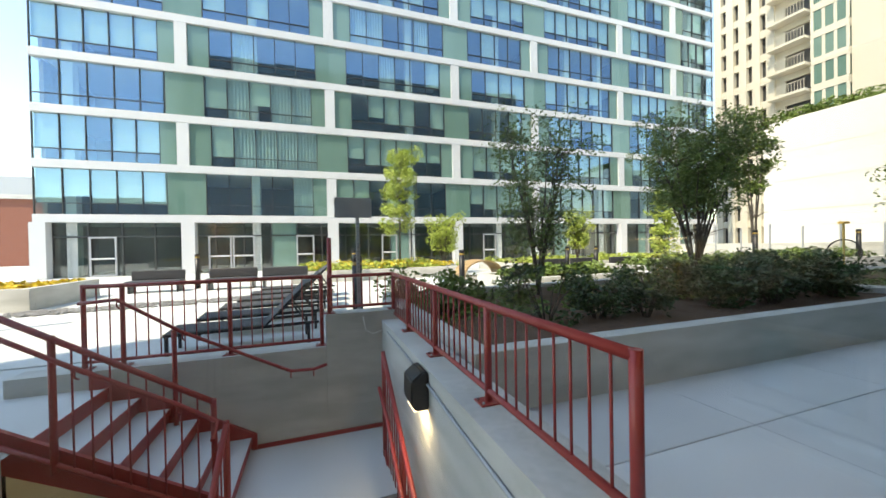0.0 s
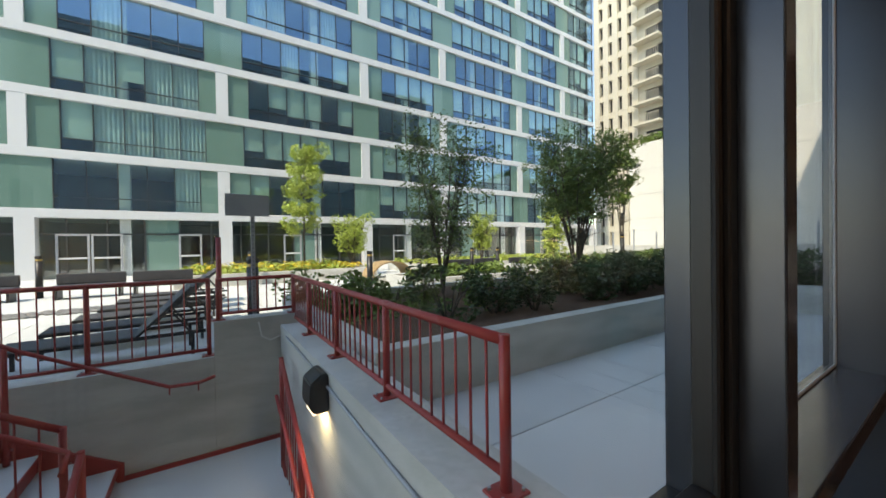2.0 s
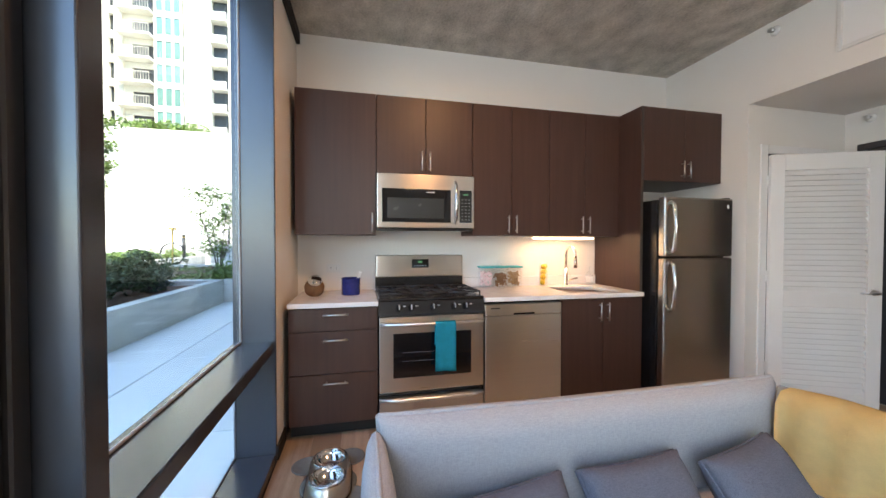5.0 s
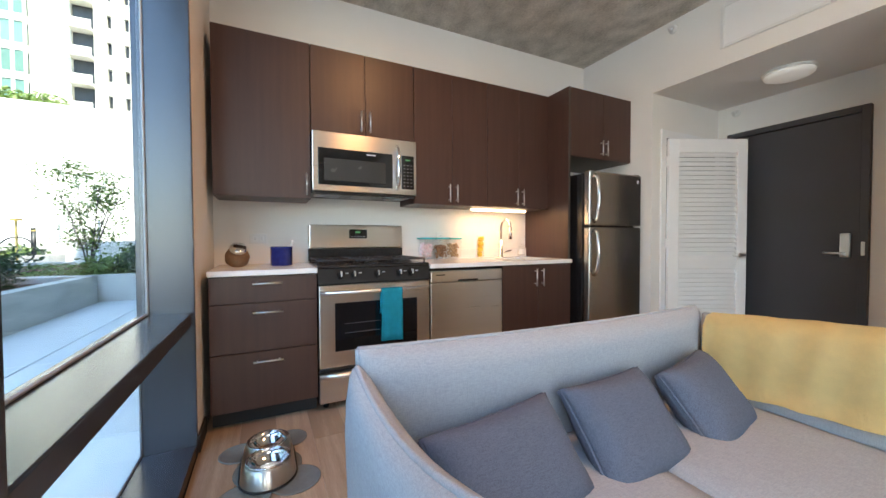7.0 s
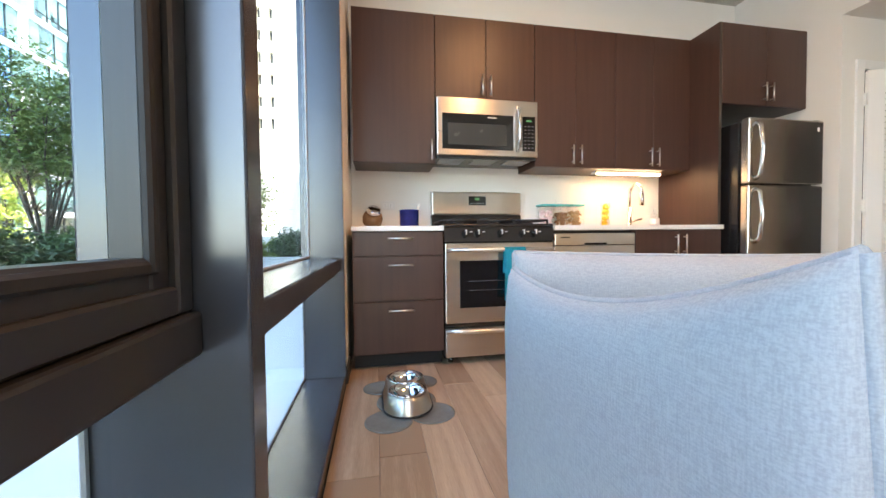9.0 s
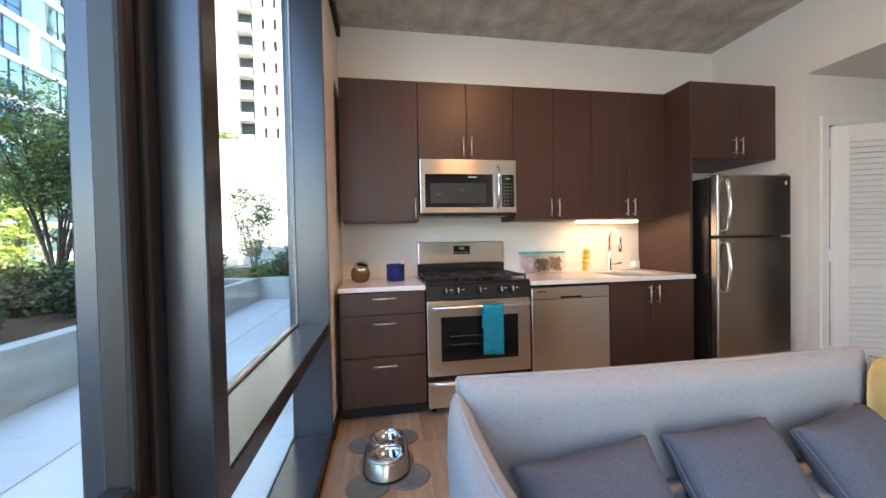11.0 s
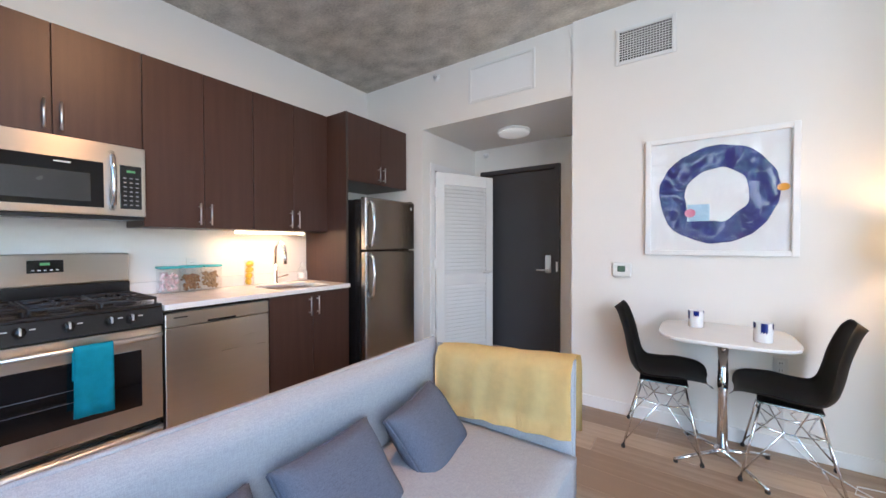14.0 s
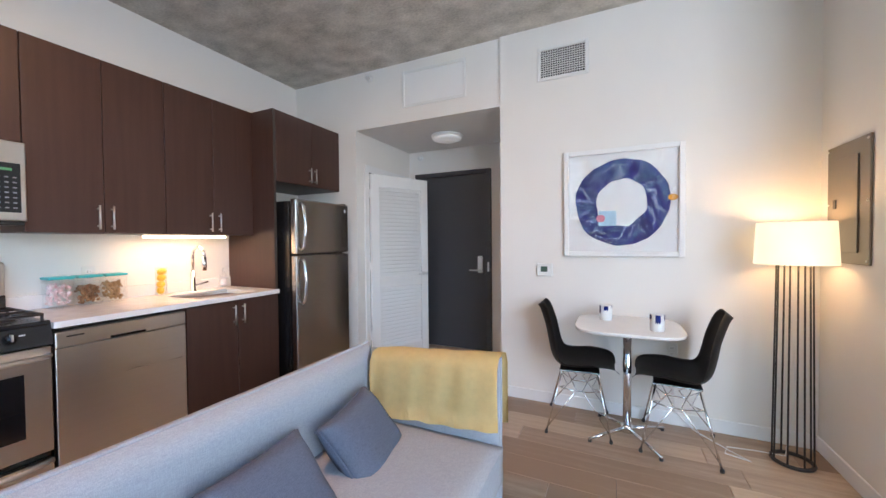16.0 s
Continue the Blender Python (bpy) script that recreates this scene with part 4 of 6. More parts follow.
part("clock_panel", boxed(2.9215, 2.926, -0.93, -0.785, 1.10, 1.172, bevel=0.003), BLACKGLASS, r)
part("clock_digits", boxed(2.9205, 2.9216, -0.875, -0.835, 1.142, 1.158), DIGITS, r)
for k in range(5):
    part("clock_button", boxed(2.9205, 2.9216, -0.91 + 0.024 * k, -0.898 + 0.024 * k, 1.112, 1.118), LIGHTPRINT, r)
for gy in (-0.605, -0.857, -1.11):
    bm = bmesh.new()
    hw = 0.115 if gy != -0.857 else 0.118
    for s in (-1, 1):
        tube(bm, [(RF + 0.07, gy + s * hw, 0.952), (2.88, gy + s * hw, 0.952)], 0.007, 6)
        for x in (RF + 0.075, 2.875):
            tube(bm, [(x, gy + s * hw, 0.924), (x, gy + s * hw, 0.952)], 0.007, 6)
    for x in (RF + 0.07, 2.62, 2.88):
        tube(bm, [(x, gy - hw, 0.952), (x, gy + hw, 0.952)], 0.007, 6)
    for x in (RF + 0.16, 2.76):
        for dx, dy in ((1, 0), (-1, 0), (0, 1), (0, -1)):
            ex = x + dx * 0.095 if dx else x
            tube(bm, [(x + dx * 0.035, gy + dy * 0.035, 0.955), (ex, gy + dy * hw, 0.952)], 0.0065, 6)
    part("grate", bm, IRON, r, "black cast iron grate")
    for x in (RF + 0.16, 2.76):
        part("burner", turned(bmesh.new(), [(0.05, 0.926), (0.045, 0.934), (0.036, 0.936), (0.034, 0.944), (0, 0.946)], (x, gy, 0), 20), IRON, r)

# towel over the oven handle
tw = bmesh.new()
cols = 14
grid = []
ty0, ty1 = -1.005, -0.86
prof = [(-0.028, 0.60), (-0.034, 0.68), (-0.036, 0.745), (-0.044, 0.768), (-0.058, 0.773), (-0.071, 0.765), (-0.075, 0.74), (-0.076, 0.66), (-0.074, 0.56), (-0.073, 0.47), (-0.072, 0.425)]
for j in range(cols + 1):
    u = j / cols
    row = []
    for i, (dx, z) in enumerate(prof):
        hang = max(0, i - 6) / 4
        y = ty0 + (ty1 - ty0) * u + 0.006 * hang * (u - 0.3)
        row.append(tw.verts.new((RF + dx - 0.004 * hang * math.sin(u * 9), y, z + 0.008 * hang * (u - 0.5))))
    grid.append(row)
for a0, b0 in zip(grid, grid[1:]):
    for i in range(len(prof) - 1):
        tw.faces.new((a0[i], a0[i + 1], b0[i + 1], b0[i])).smooth = True
bmesh.ops.solidify(tw, geom=list(tw.faces), thickness=0.006)
single("dish_towel", tw, TEAL, "turquoise terry towel hung over the oven handle", "towel")

# microwave
MF, MZ0, MZ1 = 2.605, 1.415, 1.838
m = thing("microwave", (2.8, -0.857, MZ0), "stainless steel over-the-range microwave with black window", "microwave")
part("body", boxed(MF + 0.035, KX - 0.001, -1.236, -0.478, MZ0, MZ1, bevel=0.002), BLACK, m)
part("front_panel", boxed(MF, MF + 0.036, -1.236, -0.478, MZ0 + 0.012, MZ1 - 0.002, bevel=0.005), STEEL, m)
part("window", boxed(MF - 0.004, MF + 0.001, -1.045, -0.515, MZ0 + 0.055, MZ1 - 0.115, bevel=0.004), BLACKGLASS, m, "black glass door window")
part("window_mesh", boxed(MF - 0.0055, MF - 0.004, -0.99, -0.555, MZ0 + 0.085, MZ1 - 0.185, bevel=0.002), SCREEN, m, "dark grey perforated screen")
part("badge", boxed(MF - 0.0055, MF - 0.004, -0.915, -0.85, MZ1 - 0.142, MZ1 - 0.134), LIGHTPRINT, m)
kp = part("keypad", boxed(MF - 0.004, MF + 0.001, -1.215, -1.115, MZ0 + 0.055, MZ1 - 0.115, bevel=0.004), BLACKGLASS, m)
part("clock_digits", boxed(MF - 0.0052, MF - 0.004, -1.185, -1.145, MZ1 - 0.155, MZ1 - 0.142), DIGITS, m)
for i in range(7):
    for j in range(3):
        part("key", boxed(MF - 0.0052, MF - 0.004, -1.20 + 0.028 * j, -1.186 + 0.028 * j, MZ0 + 0.075 + 0.026 * i, MZ0 + 0.082 + 0.026 * i), KEYPRINT, m)
part("handle", tube(bmesh.new(), [(MF, -1.08, MZ0 + 0.05), (MF - 0.032, -1.08, MZ0 + 0.075), (MF - 0.045, -1.08, MZ0 + 0.20), (MF - 0.032, -1.08, MZ1 - 0.08), (MF, -1.08, MZ1 - 0.05)], 0.013, 12), CHROME, m, "curved polished handle")
part("vent_lip", boxed(MF + 0.012, MF + 0.05, -1.23, -0.484, MZ0 - 0.010, MZ0 + 0.012, bevel=0.003), BLACK, m)
for y in (-1.12, -0.857, -0.60):
    part("filter", boxed(MF + 0.07, MF + 0.25, y - 0.09, y + 0.09, MZ0 - 0.005, MZ0 - 0.0005, bevel=0.001), GALV, m, "grey grease filter")

# dishwasher
d = thing("dishwasher", (2.68, -1.556, 0), "stainless steel dishwasher with pocket handle", "dishwasher")
part("tub", boxed(BF + 0.02, KX - 0.01, -1.868, -1.245, 0.10, 0.878), BLACK, d)
part("toe_kick", boxed(BF + 0.06, BF + 0.08, -1.868, -1.245, 0, 0.10), BLACK, d)
part("door", boxed(BF - 0.022, BF + 0.02, -1.866, -1.247, 0.105, 0.772, bevel=0.005), STEEL, d)
part("control_strip", boxed(BF - 0.024, BF + 0.02, -1.866, -1.247, 0.776, 0.858, bevel=0.006), STEEL, d)
part("pocket_handle", boxed(BF - 0.0255, BF - 0.020, -1.64, -1.47, 0.778, 0.792, bevel=0.002), BLACK, d)
part("badge", boxed(BF - 0.0255, BF - 0.0235, -1.36, -1.29, 0.826, 0.834), DARK_PRINT_SHADE, d)

# fridge
FR, FY0, FY1 = 2.225, -3.335, -2.665
g = thing("refrigerator", (2.6, -3.0, 0), "stainless steel top-freezer refrigerator with black sides", "refrigerator")
part("cabinet_body", boxed(FR + 0.075, 2.96, FY0, FY1, 0.04, 1.66, bevel=0.006), BLACK, g)
part("freezer_door", boxed(FR, FR + 0.068, FY0, FY1, 1.205, 1.676, bevel=0.014, seg=3), STEEL_V, g)
part("fridge_door", boxed(FR, FR + 0.068, FY0, FY1, 0.07, 1.195, bevel=0.014, seg=3), STEEL_V, g)
for z0, z1 in ((1.235, 1.64), (0.78, 1.17)):
    part("handle", tube(bmesh.new(), [(FR, FY1 - 0.055, z0), (FR - 0.035, FY1 - 0.057, z0 + 0.03), (FR - 0.052, FY1 - 0.06, (z0 + z1) / 2), (FR - 0.035, FY1 - 0.057, z1 - 0.03), (FR, FY1 - 0.055, z1)], 0.0135, 12), CHROME, g, "curved steel handle")
part("badge", boxed(FR - 0.0015, FR + 0.001, FY0 + 0.045, FY0 + 0.065, 1.595, 1.625), LIGHTPRINT, g)
part("hinge_cover", boxed(FR + 0.02, FR + 0.12, FY0 + 0.01, FY0 + 0.06, 1.661, 1.685, bevel=0.005), BLACK, g)
part("base_grille", boxed(FR + 0.06, FR + 0.09, FY0 + 0.01, FY1 - 0.01, 0.0, 0.065), BLACK, g)

# things on the counter
j = thing("candy_jar", (2.72, -0.02, 0.914), "glass cookie jar of pale biscuits tilted on the counter", "jar")
tilt = pose(0, 0, 0, 0, -38, 12)
part("jar", turned(bmesh.new(), [(0.045, -0.055), (0.068, -0.03), (0.072, 0.01), (0.058, 0.045), (0.05, 0.05), (0.0, 0.05)], (2.72, -0.02, 0.978), 24, tilt), WICKER, j)
part("lid", turned(bmesh.new(), [(0.046, 0.052), (0.05, 0.058), (0.05, 0.078), (0.044, 0.086), (0, 0.086)], (2.72, -0.02, 0.978), 24, tilt), CHROME, j, "shiny chrome lid")
q = thing("utensil_crock", (2.74, -0.285, 0.914), "cobalt blue glazed utensil crock with a wooden spoon", "crock")
part("pot", turned(bmesh.new(), [(0.066, 0.914), (0.07, 0.918), (0.07, 1.032), (0.074, 1.038), (0.07, 1.044), (0.064, 1.04), (0.062, 0.93), (0, 0.93)], (2.74, -0.285, 0), 32), COBALT, q)
part("spoon", tube(bmesh.new(), [(2.73, -0.27, 0.94), (2.75, -0.345, 1.05), (2.755, -0.36, 1.085)], 0.006, 8, 0.011), TRIM, q, "pale ladle handle")


def canister(y, fill, h, label):
    x = 2.90
    c = thing("food_canister", (x, y, 0.914), label, "canister", "canisters")
    part("box", boxed(x - 0.058, x + 0.058, y - 0.058, y + 0.058, 0.9145, 1.090, bevel=0.014, seg=3), ACRYLIC, c, "clear plastic box").visible_shadow = False
    bm = bmesh.new()
    rng = random.Random(int(y * -1000))
    for k in range(95):
        s = rng.uniform(0.010, 0.016)
        p = Vector((x + rng.uniform(-0.044, 0.044), y + rng.uniform(-0.044, 0.044), 0.918 + s + rng.random() ** 0.8 * h))
        v = bmesh.ops.create_icosphere(bm, subdivisions=1, radius=s)["verts"]
        bmesh.ops.transform(bm, matrix=Matrix.Translation(p) @ Euler((rng.random() * 3, rng.random() * 3, 0)).to_matrix().to_4x4() @ Matrix.Diagonal((1, 0.8, 0.6, 1)), verts=v)
    part("contents", bm, fill, c)
    part("lid", boxed(x - 0.061, x + 0.061, y - 0.061, y + 0.061, 1.091, 1.107, bevel=0.006), TEALLID, c, "turquoise lid")
    return c


canister(-1.44, MARSH, 0.125, "clear canister of white and pink sweets with turquoise lid")
canister(-1.575, NUTS, 0.105, "clear canister of brown snacks with turquoise lid")
canister(-1.71, CEREAL, 0.12, "clear canister of pale biscuits with turquoise lid")
l = thing("lemon_vase", (2.92, -2.01, 0.914), "slim glass vase filled with yellow lemons", "vase")
part("vase", turned(bmesh.new(), [(0.036, 0.9145), (0.038, 1.125), (0.036, 1.125), (0.034, 0.92), (0, 0.92)], (2.92, -2.01, 0), 28), ACRYLIC, l, "clear glass cylinder").visible_shadow = False
for k in range(4):
    bm = bmesh.new()
    bmesh.ops.create_uvsphere(bm, u_segments=14, v_segments=10, radius=0.027)
    bmesh.ops.transform(bm, matrix=pose(2.92 + 0.004 * (-1) ** k, -2.01 + 0.004 * (-1) ** (k // 2), 0.950 + 0.048 * k, 20 * k, 70 + 25 * k, 40 * k) @ Matrix.Diagonal((1, 0.85, 1.15, 1)), verts=bm.verts)
    for face in bm.faces:
        face.smooth = True
    part("lemon", bm, LEMON, l)
b = thing("soap_bottle", (2.93, -2.50, 0.914), "clear soap bottle with white pump and label", "soap bottle")
part("bottle", turned(bmesh.new(), [(0.03, 0.9145), (0.031, 1.01), (0.024, 1.03), (0.012, 1.04), (0.012, 1.05), (0, 1.05)], (2.93, -2.50, 0), 24), ACRYLIC, b, "clear plastic bottle").visible_shadow = False
part("label", turned(bmesh.new(), [(0.0314, 0.94), (0.0318, 0.99)], (2.93, -2.50, 0), 24, cap=False), PAPER, b)
part("pump", tube(bmesh.new(), [(2.93, -2.50, 1.05), (2.93, -2.50, 1.085), (2.895, -2.50, 1.088)], 0.006, 8), WHITEPLASTIC, b)

# ---- dog bowls ----
BX, BYY = 1.90, -0.185
mt = bmesh.new()
for dx, dy, rx, ry in ((0.0, 0.0, 0.15, 0.15), (-0.19, 0.095, 0.105, 0.11), (-0.15, -0.11, 0.105, 0.11), (0.19, 0.13, 0.09, 0.095), (0.23, -0.11, 0.09, 0.085)):
    turned(mt, [(1, 0.0), (1, 0.004), (0.93, 0.006), (0.9, 0.004), (0, 0.004)], (0, 0, 0), 32, Matrix.Translation((BX + dx, BYY + dy, 0.0006 * len(mt.verts) / 160)) @ Matrix.Diagonal((rx, ry, 1, 1)))
single("feeding_mat", mt, MAT_GREY, "grey paw-shaped silicone feeding mat on the floor", "pet mat")
bw = thing("dog_feeder", (BX, BYY, 0.008), "stainless steel double dog bowl stand on a mat", "dog bowl")
bm = bmesh.new()
N = 40
rows = []
for q, z in ((1.0, 0.009), (1.0, 0.018), (0.86, 0.082), (0.80, 0.090)):
    ring = []
    for k in range(N):
        an = 2 * math.pi * k / N
        sx = 0.085 if math.cos(an) > 0 else -0.085
        ring.append(bm.verts.new((BX + sx + 0.118 * q * math.cos(an), BYY + 0.118 * q * math.sin(an), z)))
    rows.append(ring)
for r0, r1 in zip(rows, rows[1:]):
    for k in range(N):
        bm.faces.new((r0[k], r0[(k + 1) % N], r1[(k + 1) % N], r1[k])).smooth = True
for i in range(-24, 24):
    for k in range(-14, 14):
        x, y = (i + 0.5) * 0.0075, (k + 0.5) * 0.0075
        inside = abs(y) < 0.0945 and (abs(x) < 0.085 or math.hypot(abs(x) - 0.085, y) < 0.0945)
        if inside and math.hypot(abs(x) - 0.085, y) > 0.082:
            bm.faces.new([bm.verts.new((BX + x + p, BYY + y + q, 0.090)) for p, q in ((-0.0038, -0.0038), (0.0038, -0.0038), (0.0038, 0.0038), (-0.0038, 0.0038))])
part("stand", bm, STEEL, bw)
part("rubber_foot", tube(bmesh.new(), [(BX + (0.085 if math.cos(a) > 0 else -0.085) + 0.119 * math.cos(a), BYY + 0.119 * math.sin(a), 0.014) for a in (2 * math.pi * k / N for k in range(N + 1))], 0.005, 6), RUBBER, bw)
for dx in (-0.085, 0.085):
    part("bowl", turned(bmesh.new(), [(0, 0.043), (0.05, 0.043), (0.068, 0.053), (0.078, 0.075), (0.088, 0.101), (0.095, 0.099), (0.090, 0.090), (0.05, 0.039), (0, 0.039)], (BX + dx, BYY, 0), 32), CHROME, bw, "polished steel bowl")


# ---- sofa ----
def cushion(bm, size, m, puff=0.3, n=12):
    """A stuffed block of that size about the origin, moved by m."""
    sx, sy, sz = size
    r = bmesh.ops.create_cube(bm, size=2)
    vs = r["verts"]
    es = list({e for v in vs for e in v.link_edges})
    bmesh.ops.subdivide_edges(bm, edges=es, cuts=n, use_grid_fill=True)
    vs = [v for v in bm.verts if not v.tag]
    for v in vs:
        x, y, z = v.co
        fat = (1 - puff) + puff * math.sqrt(max(0.0, (1 - x ** 4)) * max(0.0, (1 - y ** 4)) * 1.0)
        v.co = Vector((x * sx / 2, y * sy / 2, z * sz / 2 * fat))
        v.co += 0.004 * noise.noise_vector(Vector((v.co.x * 9 + sx, v.co.y * 9, v.co.z * 9 + sy)))
        v.tag = True
        v.co = m @ v.co
    for f in bm.faces:
        f.smooth = True
    return bm


def piping(parent, pts, mat=SOFA, r=0.0055):
    return part("piping", tube(bmesh.new(), pts, r, 8), mat, parent)


so = thing("sofa", (0.65, -1.22, 0), "light grey fabric sofa with padded arms and piping", "sofa")
S0, S1 = -0.385, -2.075
part("base", boxed(0.30, 1.0, S1 + 0.05, S0 - 0.05, 0.10, 0.25, bevel=0.03, seg=3), SOFA, so)
for y in (S0 - 0.10, S1 + 0.10):
    for x in (0.36, 0.98):
        part("leg", tube(bmesh.new(), [(x, y, 0.0), (x, y, 0.11)], 0.016, 12, 0.024), SHELL, so, "dark tapered foot")


def slab(p00, p10, p01, p11, thick, out, bow, name, sagtop=0.0, n=16, mm=10):
    """A padded upholstered panel over four corners (bottom a, bottom b, top a, top b) with rounded rims, and its piping."""
    a, b, c, d = (Vector(v) for v in (p00, p10, p01, p11))
    o = Vector(out).normalized()
    bm = bmesh.new()
    faces = []
    for side in (1, -1):
        g = []
        for i in range(n + 1):
            u = 0.5 - 0.5 * math.cos(math.pi * i / n)
            row = []
            for k in range(mm + 1):
                v = 0.5 - 0.5 * math.cos(math.pi * k / mm)
                p = a.lerp(b, u).lerp(c.lerp(d, u), v)
                p.z -= sagtop * 4 * u * (1 - u) * v
                fat = math.sqrt(max(0, (1 - (2 * u - 1) ** 6) * (1 - (2 * v - 1) ** 6)))
                wob = 0.006 * noise.noise(p * 6 + Vector((0, 0, side * 3.0)))
                row.append(bm.verts.new(p + o * side * (0.012 + (thick * 0.5 - 0.012 + bow) * fat ** 0.8 + wob * fat)))
            g.append(row)
        faces.append(g)
    f0, f1 = faces
    for g, flip in ((f0, 0), (f1, 1)):
        for i in range(n):
            for k in range(mm):
                q = (g[i][k], g[i + 1][k], g[i + 1][k + 1], g[i][k + 1])
                bm.faces.new(q[::-1] if flip else q).smooth = True
    rim = [(i, 0) for i in range(n)] + [(n, k) for k in range(mm)] + [(i, mm) for i in range(n, 0, -1)] + [(0, k) for k in range(mm, 0, -1)]
    for (i, k), (i2, k2) in zip(rim, rim[1:] + rim[:1]):
        bm.faces.new((f0[i][k], f1[i][k], f1[i2][k2], f0[i2][k2])).smooth = True
    lines = [[(f0[i][mm].co + f1[i][mm].co) / 2 for i in range(n + 1)]] + [[(f0[e][k].co + f1[e][k].co) / 2 for k in range(mm + 1)] for e in (0, n)]
    ob = part(name, bm, SOFA, so)
    for pts in lines:
        pp = part("piping", tube(bmesh.new(), pts, 0.0075, 8), SOFA, None)
        pp.parent = ob
    return ob


slab((1.045, S0 - 0.06, 0.10), (1.045, S1 + 0.02, 0.10), (0.97, S0 - 0.02, 0.792), (1.015, S1 + 0.06, 0.765), 0.15, (1, 0, 0.1), 0.01, "backrest", 0.012, 26)
slab((0.98, S0 - 0.03, 0.10), (0.222, S0 - 0.02, 0.10), (0.945, S0 - 0.012, 0.752), (0.268, S0 - 0.015, 0.818), 0.10, (0, 1, 0), 0.0, "arm", 0.06)
slab((1.02, S1 + 0.08, 0.10), (0.275, S1 + 0.08, 0.10), (0.96, S1 + 0.09, 0.745), (0.272, S1 + 0.085, 0.785), 0.10, (0, 1, 0), 0.0, "arm", 0.01)
for y0, y1 in ((S0 - 0.09, -1.23), (-1.235, S1 + 0.13)):
    bm = bmesh.new()
    cushion(bm, (0.70, abs(y1 - y0), 0.19), pose(0.60, (y0 + y1) / 2, 0.335), 0.22)
    part("seat_cushion", bm, SOFA, so)


def throw_pillow(m, w, h, label):
    bm = bmesh.new()
    cushion(bm, (w, h, 0.15), Matrix.Identity(4), 0.78, 14)
    for v in bm.verts:
        x, y = v.co.x / (w / 2), v.co.y / (h / 2)
        v.co.x *= 1 - 0.05 * (1 - y * y) if abs(x) > 0.7 else 1
        v.co.y *= 1 - 0.05 * (1 - x * x) if abs(y) > 0.7 else 1
        v.co = m @ v.co
    ob = thing("throw_pillow", m.translation, label, "pillow", "pillows on the sofa")
    part("cover", bm, PILLOW, ob)
    rim = []
    for x, y in [(-1 + 2 * k / 10, -1) for k in range(10)] + [(1, -1 + 2 * k / 10) for k in range(10)] + [(1 - 2 * k / 10, 1) for k in range(10)] + [(-1, 1 - 2 * k / 10) for k in range(11)]:
        xx = x * w / 2 * (1 - 0.05 * (1 - y * y))
        yy = y * h / 2 * (1 - 0.05 * (1 - x * x))
        rim.append(m @ Vector((xx, yy, 0)))
    part("seam", tube(bmesh.new(), rim, 0.005, 6), PILLOW, ob)
    return ob


def leaning(y, yaw, tip, roll, x=0.74, z=0.60):
    return pose(x, y, z, 0, 0, yaw) @ pose(0, 0, 0, 0, -90 + tip, 0) @ pose(0, 0, 0, 0, 0, 90 + roll)


throw_pillow(leaning(-0.755, 6, 40, 2, 0.755, 0.485), 0.44, 0.29, "slate blue fabric pillow with seam, beside the arm")
throw_pillow(leaning(-1.205, 4, 38, 0, 0.765, 0.49), 0.385, 0.315, "slate blue fabric pillow leaning on the backrest")
throw_pillow(leaning(-1.645, 8, 38, 4, 0.765, 0.49), 0.36, 0.30, "slate blue fabric pillow tilted into the corner")

# throw blanket over the far arm
bm = bmesh.new()
A0 = S1 + 0.085
prof = [(0.085, 0.45), (0.086, 0.54), (0.088, 0.63), (0.084, 0.715), (0.055, 0.76), (0.0, 0.773), (-0.055, 0.76), (-0.082, 0.71), (-0.084, 0.58), (-0.082, 0.42)]
g = []
for i in range(41):
    u = i / 40
    x = 0.262 + 0.66 * u
    row = []
    for k, (dy, z) in enumerate(prof):
        w = 0.007 * noise.noise(Vector((x * 9, k * 0.8, 1.3))) + 0.006 * math.sin(x * 46 + k * 0.6) * (1 if k < 4 else 0.4)
        row.append(bm.verts.new((x + 0.01 * noise.noise(Vector((u * 3, k, 9))), A0 + dy + w, z + 0.032 - 0.045 * u + 0.006 * noise.noise(Vector((x * 7, k * 0.5, 4))))))
    g.append(row)
for a0, b0 in zip(g, g[1:]):
    for k in range(len(prof) - 1):
        bm.faces.new((a0[k], a0[k + 1], b0[k + 1], b0[k])).smooth = True
bmesh.ops.solidify(bm, geom=list(bm.faces), thickness=0.008)
single("throw_blanket", bm, THROW, "pale yellow knitted throw draped over the sofa arm", "blanket")

# ---- outdoors: the ground, the stairwell and its walls ----
GZ = -0.12
PX0, PX1, PY0, PY1 = -2.45, 0.52, 0.46, 4.95
bm = bmesh.new()
for s in [(-600, PX0, -600, 900), (PX1, 600, -600, 900), (PX0, PX1, -600, PY0), (PX0, PX1, PY1, 900)]:
    vs = [bm.verts.new(v) for v in ((s[0], s[2], GZ - 0.02), (s[1], s[2], GZ - 0.02), (s[1], s[3], GZ - 0.02), (s[0], s[3], GZ - 0.02))]
    bm.faces.new(vs)
single("ground", bm, PATIO, "pale concrete ground of the courtyard", "ground", kind="structure")

